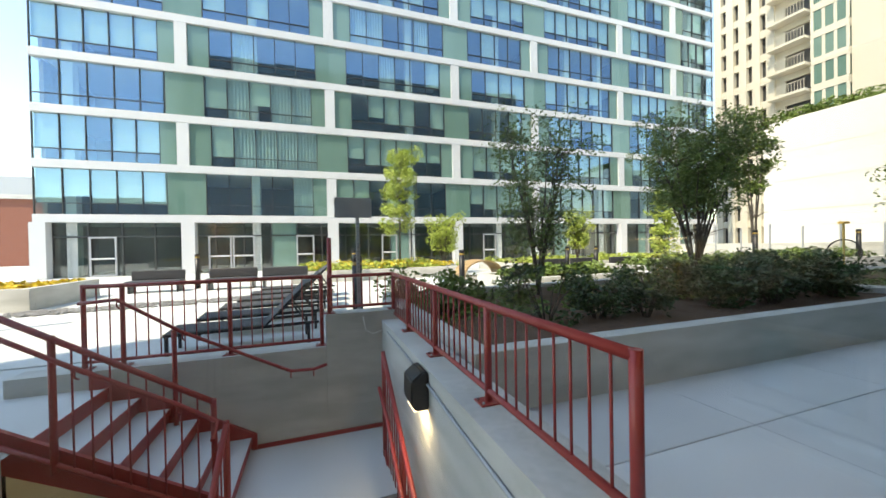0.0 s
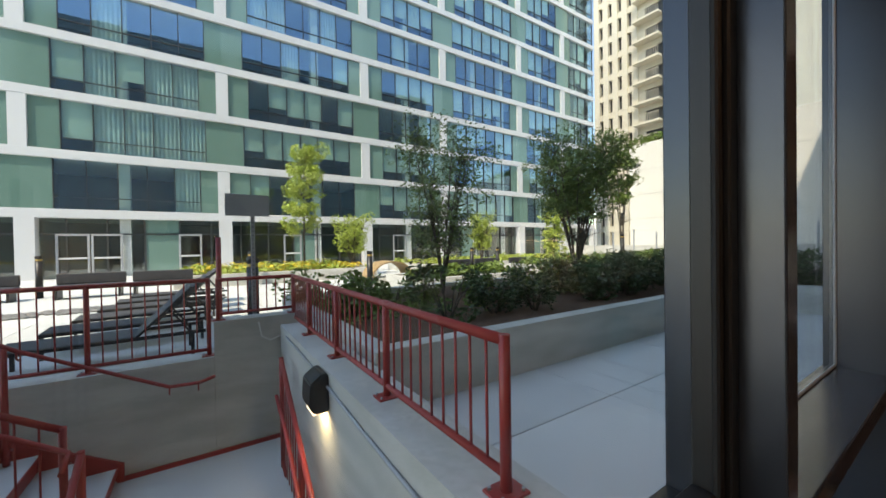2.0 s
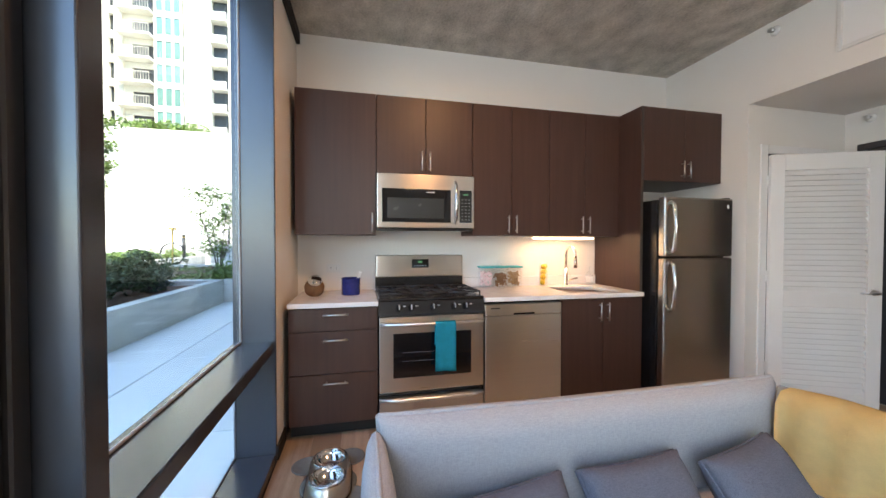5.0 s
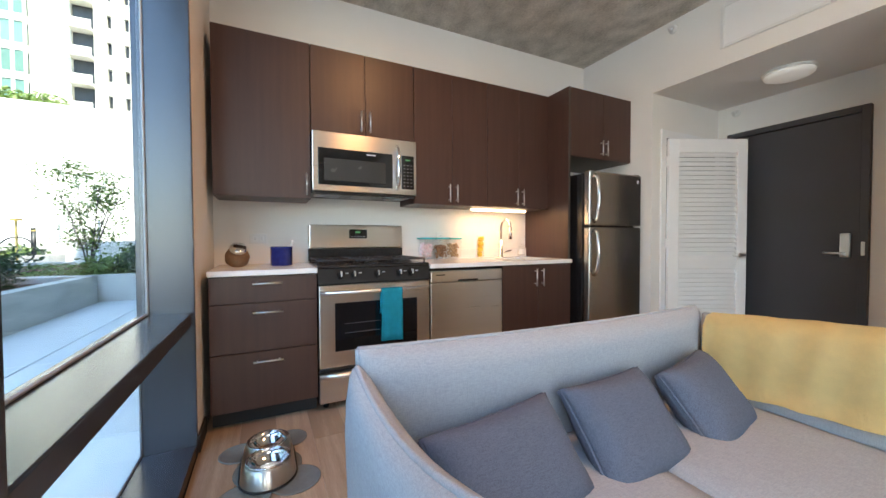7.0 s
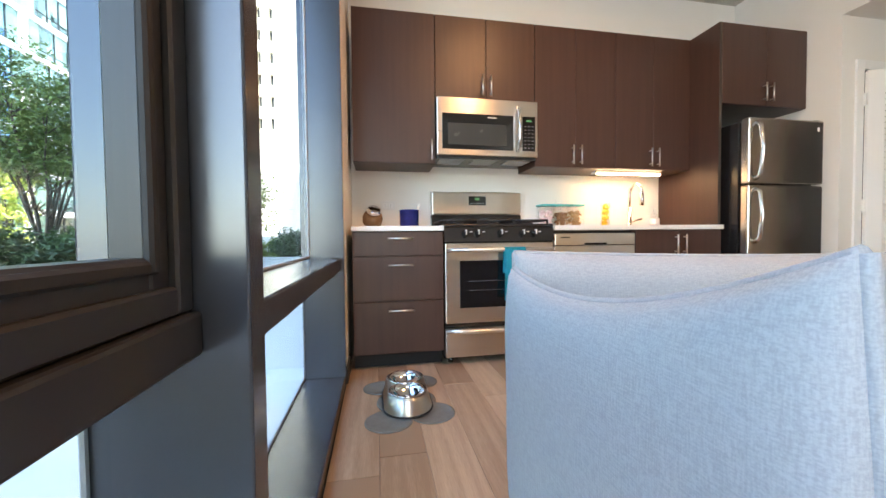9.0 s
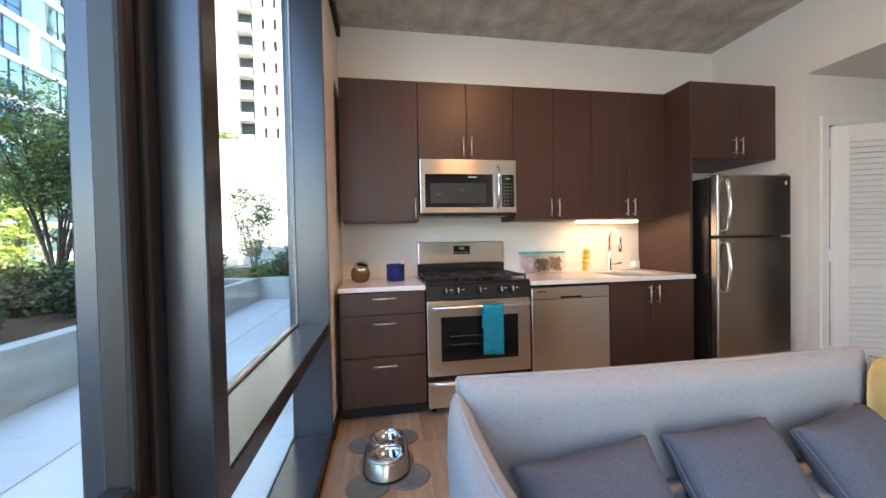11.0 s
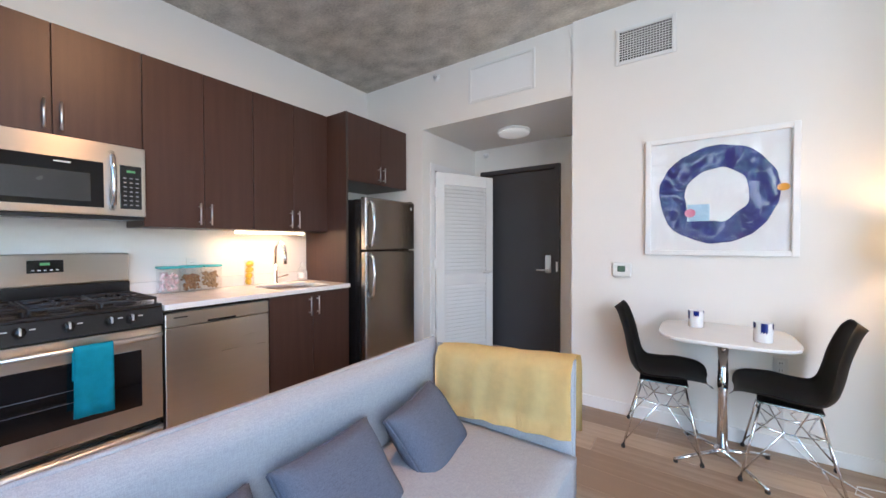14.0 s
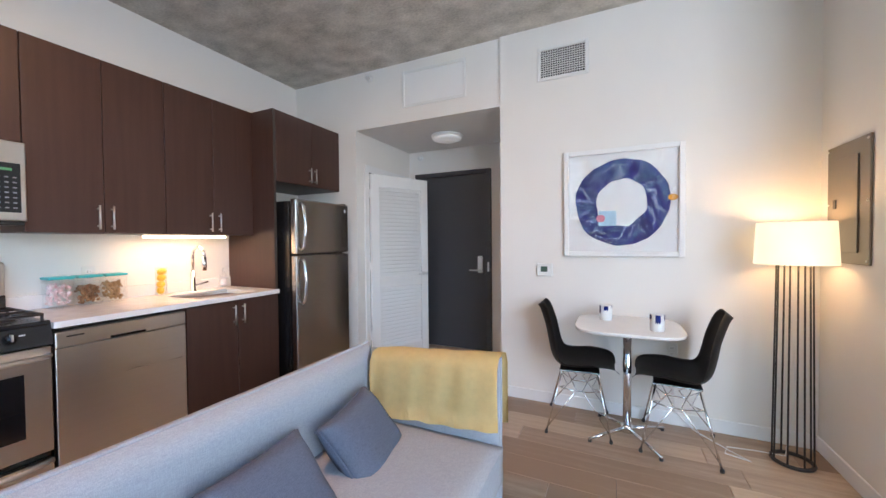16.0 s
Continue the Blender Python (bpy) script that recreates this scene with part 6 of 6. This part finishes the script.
# loungers
def lounger():
    l = thing("sun_lounger", (0, 0, 0), "black metal sun lounger with raised charcoal sling back", "sun lounger", "sun loungers")
    for y in (-0.33, 0.33):
        part("side_rail", boxed(-1.0, 0.95, y - 0.02, y + 0.02, 0.30, 0.345, bevel=0.006), LOUNGE, l)
        for x in (-0.96, 0.80):
            part("leg", boxed(x - 0.02, x + 0.02, y - 0.02, y + 0.02, 0, 0.30, bevel=0.004), LOUNGE, l)
        part("back_rail", tube(bmesh.new(), [(0.22, y, 0.34), (0.80, y, 0.93)], 0.018, 8), LOUNGE, l)
        part("back_strut", tube(bmesh.new(), [(0.55, y * 0.9, 0.66), (0.78, y * 0.9, 0.32)], 0.012, 8), LOUNGE, l)
    part("end_rail", boxed(-1.0, -0.96, -0.31, 0.31, 0.305, 0.34, bevel=0.005), LOUNGE, l)
    part("seat_sling", boxed(-0.97, 0.22, -0.31, 0.31, 0.335, 0.35, bevel=0.004), SLING, l)
    bm = boxed(0, 0.82, -0.31, 0.31, -0.006, 0.006, bevel=0.004)
    bmesh.ops.transform(bm, matrix=pose(0.22, 0, 0.352, 0, -45.5, 0), verts=bm.verts)
    part("back_sling", bm, SLING, l)
    return l


lo = lounger()
lo.matrix_basis = pose(-1.25, 6.15, GZ, 0, 0, 4)
for k in range(1, 6):
    copy_thing(lo, pose(-1.25 + 0.10 * k, 6.15 + 1.05 * k, GZ, 0, 0, 4))


def bench(x, y, w):
    b = thing("garden_bench", (x, y, GZ), "low grey outdoor bench with back slats", "bench", "courtyard benches")
    part("seat", boxed(x - w / 2, x + w / 2, y - 0.3, y + 0.3, GZ + 0.28, GZ + 0.42, bevel=0.03), SLING, b)
    part("backrest", boxed(x - w / 2, x + w / 2, y + 0.22, y + 0.32, GZ + 0.42, GZ + 0.75, bevel=0.03), SLING, b)
    for sx in (-1, 1):
        part("leg", boxed(x + sx * (w / 2 - 0.1) - 0.03, x + sx * (w / 2 - 0.1) + 0.03, y - 0.25, y + 0.25, GZ, GZ + 0.28), LOUNGE, b)
    return b


be = bench(-3.2, 15.2, 1.6)
for x, y in ((-5.6, 15.4), (-0.9 - 0.5, 14.9), (9.6, 13.4), (11.6, 13.6), (13.5, 13.2)):
    copy_thing(be, pose(x, y, GZ))
# curved timber seat shell on the lawn
sh = thing("garden_pod", (5.6, 12.6, GZ), "round pale timber garden pod on its side", "garden seat")
bm = bmesh.new()
for k in range(15):
    a0, a1 = math.pi * k / 15, math.pi * (k + 0.92) / 15
    v = []
    for yy in (12.2, 13.2):
        for rr in (0.78, 0.72):
            for an in (a0, a1):
                v.append(bm.verts.new((5.6 + 0.85 * rr / 0.78 * math.cos(an), yy, GZ + 0.25 + 0.62 * rr / 0.78 * math.sin(an))))
    for q in ((0, 1, 3, 2), (4, 6, 7, 5), (0, 4, 5, 1), (2, 3, 7, 6), (0, 2, 6, 4), (1, 5, 7, 3)):
        bm.faces.new([v[i] for i in q])
part("slatted_shell", bm, material("pale_timber", (0.42, 0.28, 0.14), 0.7, vary=0.15), sh)
part("base", boxed(4.8, 6.4, 12.2, 13.2, GZ, GZ + 0.26, bevel=0.02), CASTWALL, sh)

# glass screen at the terrace edge
fe = thing("glass_fence", (22, 12, GZ), "low glass fence with pale steel posts", "fence")
for k in range(12):
    y = 3.0 + 1.5 * k
    part("post", boxed(24.47, 24.55, y - 0.04, y + 0.04, GZ, 2.2 if k % 2 else 2.0, bevel=0.01), GALV, fe)
    if k < 11:
        part("panel", boxed(24.5, 24.52, y + 0.05, y + 1.45, GZ + 0.1, 1.1), CASTWALL, fe)
ey = thing("exercise_bike", (19.0, 8.1, GZ), "yellow post with round black exercise wheel", "exercise machine")
part("post", boxed(18.97, 19.03, 8.07, 8.13, GZ, 1.9, bevel=0.01), BAND, ey)
part("arm", boxed(18.8, 19.2, 8.0, 8.2, 1.86, 1.95, bevel=0.01), BAND, ey)
part("wheel", tube(bmesh.new(), [(19.0, 8.1 + 0.5 * math.cos(a), 0.75 + 0.5 * math.sin(a)) for a in (2 * math.pi * k / 24 for k in range(25))], 0.03, 6), LOUNGE, ey)
part("bowl", turned(bmesh.new(), [(0.1, 0), (0.4, 0.2), (0.45, 0.3), (0, 0.3)], (19.0, 8.1, GZ), 16), LOUNGE, ey)


# ---- the building that holds the room, above and beside it ----
wall("own_building", [(-60, WEST - 0.21, -14, 0.40, -0.2, CZ + 0.26), (KX + 0.21, 32.9, -14, 0.30, -0.2, CZ + 0.26), (-17, 31.5, -14, 0.40, CZ + 0.26, 25.6), (-60, -17.01, -14, 0.40, CZ + 0.26, 7.4)], OWNCLAD,
     "dark glazed storeys of the building round the room", "building")

# ---- apartment building across the courtyard ----
FYY, F0, FH = 26.3, 3.25, 3.06
AX_L, AX_R, NF = -14.9, 39.2, 10
ab = thing("apartment_building", ((AX_L + AX_R) / 2, FYY, GZ), "glass apartment building with white slab bands and columns", "building")
# core and partitions carry the rooms' dimness in their dark colour
part("core", boxed(AX_L + 0.3, AX_R - 0.3, FYY + 5.5, FYY + 15.9, GZ, F0 + FH * NF), FAC_SHADED_ROOM, ab)
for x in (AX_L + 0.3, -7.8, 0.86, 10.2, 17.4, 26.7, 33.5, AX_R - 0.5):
    part("partition", boxed(x - 0.1, x + 0.1, FYY + 0.46, FYY + 5.49, GZ, F0 + FH * NF), FAC_SHADED_ROOM, ab)
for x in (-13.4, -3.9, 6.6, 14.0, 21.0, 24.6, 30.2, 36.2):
    part("interior_column", boxed(x - 0.24, x + 0.24, FYY + 0.34, FYY + 0.9, GZ, F0 + FH * NF), FAC_PIER, ab, "white column behind the glass")
for k in range(NF + 1):
    z = F0 + FH * k
    part("slab_band", boxed(AX_L, AX_R, FYY - 0.06, FYY + 16, z - 0.23, z + 0.23, bevel=0.02), WHITECLAD, ab)
units = {}
for key, mat in (("glass", FAC_GLASS), ("blind", FAC_BLIND), ("panel", FAC_PANEL), ("curtain", FAC_CURTAIN), ("frame", FAC_FRAME), ("clad", WHITECLAD), ("store", FAC_STORE)):
    units[key] = mesh_of(key, boxed(-0.5, 0.5, -0.5, 0.5, -0.5, 0.5), mat)


def block(name, key, parent, x0, x1, y0, y1, z0, z1):
    o = new(name, units[key])
    o.parent = parent
    b = Vector(parent["base"]) if "base" in parent else Vector((0, 0, 0))
    o.matrix_basis = Matrix.Translation(Vector(((x0 + x1) / 2, (y0 + y1) / 2, (z0 + z1) / 2)) - b) @ Matrix.Diagonal((x1 - x0, y1 - y0, z1 - z0, 1))
    return o


ODD, EVEN = (0.86, 17.4, 33.5), (-7.8, 10.2, 26.7)
fr = random.Random(12)
for k in range(NF):
    z0, z1 = (F0 + FH * k + 0.23, F0 + FH * (k + 1) - 0.23)
    colx = ODD if k % 2 == 0 else EVEN
    for x in colx:
        block("column", "clad", ab, x - 0.32, x + 0.32, FYY - 0.045, FYY + 0.45, z0, z1)
    marks = sorted(set([AX_L] + list(ODD) + list(EVEN) + [AX_R]))
    for a, b in zip(marks, marks[1:]):
        lo = a + (0.32 if a in colx else 0.0)
        hi = b - (0.32 if b in colx else 0.0)
        pw = 1.15 if a != AX_L else 0.0
        pe = 0.9 if b != AX_R else 0.0
        if pw:
            block("spandrel_panel", "panel", ab, lo, lo + pw, FYY + 0.10, FYY + 0.22, z0, z1)
        if pe:
            block("spandrel_panel", "panel", ab, hi - pe, hi, FYY + 0.10, FYY + 0.22, z0, z1)
        w0, w1 = lo + pw, hi - pe
        n = max(3, round((w1 - w0) / 1.25))
        bm = bmesh.new()
        for i in range(n + 1):
            x = w0 + (w1 - w0) * i / n
            box(bm, x - 0.022, x + 0.022, FYY + 0.09, FYY + 0.2, z0, z1)
        box(bm, w0, w1, FYY + 0.10, FYY + 0.19, z0 + 0.62, z0 + 0.665)
        wf = part("window", bm, FAC_FRAME, ab)
        mode = fr.random()
        for i in range(n):
            x0, x1 = w0 + (w1 - w0) * i / n + 0.022, w0 + (w1 - w0) * (i + 1) / n - 0.022
            o = new("pane", units["glass"])
            o.parent = wf
            o.matrix_basis = pose((x0 + x1) / 2, FYY + 0.16, (z0 + z1) / 2, fr.uniform(-0.25, 0.25), 0, fr.uniform(-0.35, 0.35)) @ Matrix.Diagonal((x1 - x0, 0.012, z1 - z0, 1))
            dice = fr.random()
            if (mode < 0.55 and dice < 0.75) or dice < 0.18:
                low = z0 + fr.choice((0.62, 0.62, 0.66, 1.1))
                block("roller_blind", "blind", ab, x0 + 0.03, x1 - 0.03, FYY + 0.215, FYY + 0.23, low, z1 - 0.02)
            elif dice > 0.93 or mode > 0.93:
                bm = bmesh.new()
                wave = [bm.verts.new((x0 + (x1 - x0) * q / 12, FYY + 0.28 + 0.035 * (q % 2), z)) for q in range(13) for z in (z0 + 0.02, z1 - 0.02)]
                for q in range(12):
                    bm.faces.new((wave[2 * q], wave[2 * q + 2], wave[2 * q + 3], wave[2 * q + 1]))
                part("curtain", bm, FAC_CURTAIN, ab, "pale hanging curtain")
# ground storey
for x in (AX_L + 0.3, -7.6, 0.9, 10.2, 17.4, 26.7, 33.5, AX_R - 0.3):
    block("column", "clad", ab, x - 0.35, x + 0.35, FYY - 0.25, FYY + 0.5, GZ, F0 - 0.23)
gx = [AX_L + 0.65 + 1.6 * k for k in range(34)]
for a, b in zip(gx, gx[1:]):
    key = "panel" if fr.random() < 0.14 else "store"
    block("storefront_pane", key, ab, a + 0.04, b - 0.04, FYY + 0.34, FYY + 0.40, GZ, F0 - 0.23)
    block("storefront_mullion", "frame", ab, a - 0.04, a + 0.04, FYY + 0.28, FYY + 0.42, GZ, F0 - 0.23)
block("storefront_rail", "frame", ab, AX_L + 0.65, gx[-1], FYY + 0.27, FYY + 0.41, 2.15, 2.24)
for x, w in ((-12.6, 1.3), (-6.65, 1.3), (-5.3, 1.3), (-1.5, 1.15), (4.3, 1.15), (12.5, 1.15)):
    dd = part("door", frame_of(x, x + w, GZ, 2.2, 0.10, FYY + 0.20, FYY + 0.27), GALV, ab, "grey metal framed glass door")
    bar = part("push_bar", boxed(x + 0.1, x + w - 0.1, FYY + 0.15, FYY + 0.2, 0.86, 0.96, bevel=0.01), WHITECLAD, None)
    bar.parent = dd

# ---- podium wall and tower at the side ----
PWX = 33.0
pw = thing("podium_wall", (PWX, 0, GZ), "tall sunlit white podium wall with thin joints", "building")
part("wall", boxed(PWX, PWX + 12, -30, 18.5, GZ, 10.2, bevel=0.03), WHITEWALL, pw)
for z in (3.4, 5.6, 7.8):
    for y in (-30, -18, -6, 6):
        part("joint", boxed(PWX - 0.012, PWX - 0.002, y + 0.3, y + 11.7, z, z + 0.06), CASTWALL, pw)
for x, y in ((35, 17), (35, 15.4), (35.2, 13.6), (35, 4), (35, 1.5), (35, -3)):
    rg = random.Random(int(x * 10 + y))
    s = thing("roof_shrub", (x, y, 10.2), "green shrub on the podium roof edge", "shrub", "roof shrubs")
    ob = new("foliage", leaf_mesh("foliage", crown_points([(x, y, 10.8, 0.8), (x, y + 0.8, 10.6, 0.7), (x, y - 0.7, 10.7, 0.7)], 1400, rg), 0.14, LEAF_A, int(y * 10) + 400))
    ob.parent = s
    ob.matrix_parent_inverse = Matrix.Translation((-x, -y, -10.2))
TX2, TH = 52.0, 2.9
tw2 = thing("residential_tower", (TX2 + 10, 15, GZ), "tall cream precast tower with balconies and green glass bays", "building")
part("core", boxed(TX2 + 0.6, TX2 + 24, 12.4, 34.4, GZ, 62), FAC_FRAME, tw2)
part("side_wall", boxed(TX2 + 0.5, TX2 + 24, 12.0, 12.39, GZ, 62), CREAM, tw2)
part("side_wall", boxed(TX2 + 0.5, TX2 + 24, 34.4, 34.9, GZ, 62), CREAM, tw2)
part("blank_wall", boxed(TX2 + 0.02, TX2 + 0.6, 18.0, 21.15, GZ, 62), CREAM, tw2)
towerunit = mesh_of("pier", boxed(-0.5, 0.5, -0.5, 0.5, -0.5, 0.5), CREAM)


def tower_block(name, me, x0, x1, y0, y1, z0, z1):
    o = new(name, me)
    o.parent = tw2
    o.matrix_basis = Matrix.Translation(Vector(((x0 + x1) / 2, (y0 + y1) / 2, (z0 + z1) / 2)) - Vector(tw2["base"])) @ Matrix.Diagonal((abs(x1 - x0), abs(y1 - y0), z1 - z0, 1))
    return o


for y in [34.2 - 1.5 * k for k in range(5)] + [15.6, 14.1, 12.6]:
    wide = 0.85 if y > 16 else 1.05
    tower_block("pier", towerunit, TX2, TX2 + 0.7, y - wide / 2, y + wide / 2, GZ, 62)
for k in range(21):
    z = 0.4 + TH * k
    tower_block("spandrel", towerunit, TX2 + 0.12, TX2 + 0.62, 28.0, 34.4, z - 0.45, z + 0.45)
    tower_block("spandrel", towerunit, TX2 + 0.12, TX2 + 0.62, 12.4, 16.0, z - 0.75, z + 0.75)
    tower_block("balcony_slab", towerunit, TX2 - 0.8, TX2 + 0.6, 16.1, 18.0, z - 0.12, z + 0.12)
    if 8 < z < 58:
        tower_block("balcony_parapet", towerunit, TX2 - 0.8, TX2 - 0.7, 16.1, 18.0, z + 0.12, z + 0.9)
    tower_block("balcony_slab", towerunit, TX2 - 1.1, TX2 + 0.6, 24.4, 28.0, z - 0.14, z + 0.14)
    if 8 < z < 58:
        bm = bmesh.new()
        for i in range(13):
            y = 24.5 + 3.4 * i / 12
            box(bm, TX2 - 1.08, TX2 - 1.05, y - 0.02, y + 0.02, z + 0.14, z + 1.15)
        box(bm, TX2 - 1.09, TX2 - 1.04, 24.45, 27.95, z + 1.12, z + 1.18)
        part("balcony_rail", bm, CREAM, tw2)
        tower_block("balcony_lintel", towerunit, TX2 + 0.3, TX2 + 0.58, 24.4, 28.0, z + TH - 0.85, z + TH - 0.15)
        tower_block("balcony_wall", towerunit, TX2 + 0.3, TX2 + 0.58, 26.9, 28.0, z + 0.15, z + TH - 0.86)
        part("glass_bay", boxed(TX2 - 0.35, TX2 + 0.6, 21.3, 24.1, z + 0.25, z + TH - 0.25), FAC_PANEL, tw2, "green tinted glass bay")
        part("bay_band", boxed(TX2 - 0.45, TX2 + 0.6, 21.2, 24.2, z - 0.45, z + 0.3), CREAM, tw2)
        for y in (21.25, 22.2, 23.15, 24.1):
            part("bay_mullion", boxed(TX2 - 0.42, TX2 - 0.34, y - 0.13, y + 0.13, z + 0.3, z + TH - 0.45), CREAM, tw2)
far = thing("brick_building", (-40, 60, GZ), "low red brick building in the distance", "building")
part("wall", boxed(-60, -28, 55, 70, GZ, 7.5), DECKRED, far)
part("roof", boxed(-60.3, -27.7, 54.7, 70.3, 7.5, 8.0), CASTWALL, far)
far = thing("distant_tower", (-80, 130, GZ), "pale grey tower block in the distance", "building")
part("wall", boxed(-100, -72, 130, 150, GZ, 22), GALV, far)

# ---- pieces: floor planks, then patio slabs ----
plank = mesh_of("plank", boxed(-0.609, 0.609, -0.0905, 0.0905, -0.010, 0.0, bevel=0.0012, seg=1), OAK)
rp = random.Random(9)
for r in range(26):
    y = 0.045 - 0.182 * r
    off = rp.uniform(0, 1.2)
    x = WEST - off + 0.6
    while x - 0.6 < KX:
        o = new("plank", plank)
        o.parent = floor
        o.location = (x, y, 0)
        x += 1.22
slab_me = mesh_of("paving_slab", boxed(-0.996, 0.996, -0.996, 0.996, -0.02, 0.0, bevel=0.006, seg=1), PATIO)
pave = thing("pavement", (0, 0, GZ), "large pale concrete paving slabs with fine joints", "pavement", kind="structure")
for i in range(-6, 12):
    for k in range(-2, 13):
        x, y = 1.9 + 2.0 * i, 0.9 + 2.0 * k
        if y < 0.5 and x < 3 or x < 1 and y < 5:
            continue
        if x < 1:
            y += 0.26
        o = new("slab", slab_me)
        o.parent = pave
        o.location = (x, y, 0)
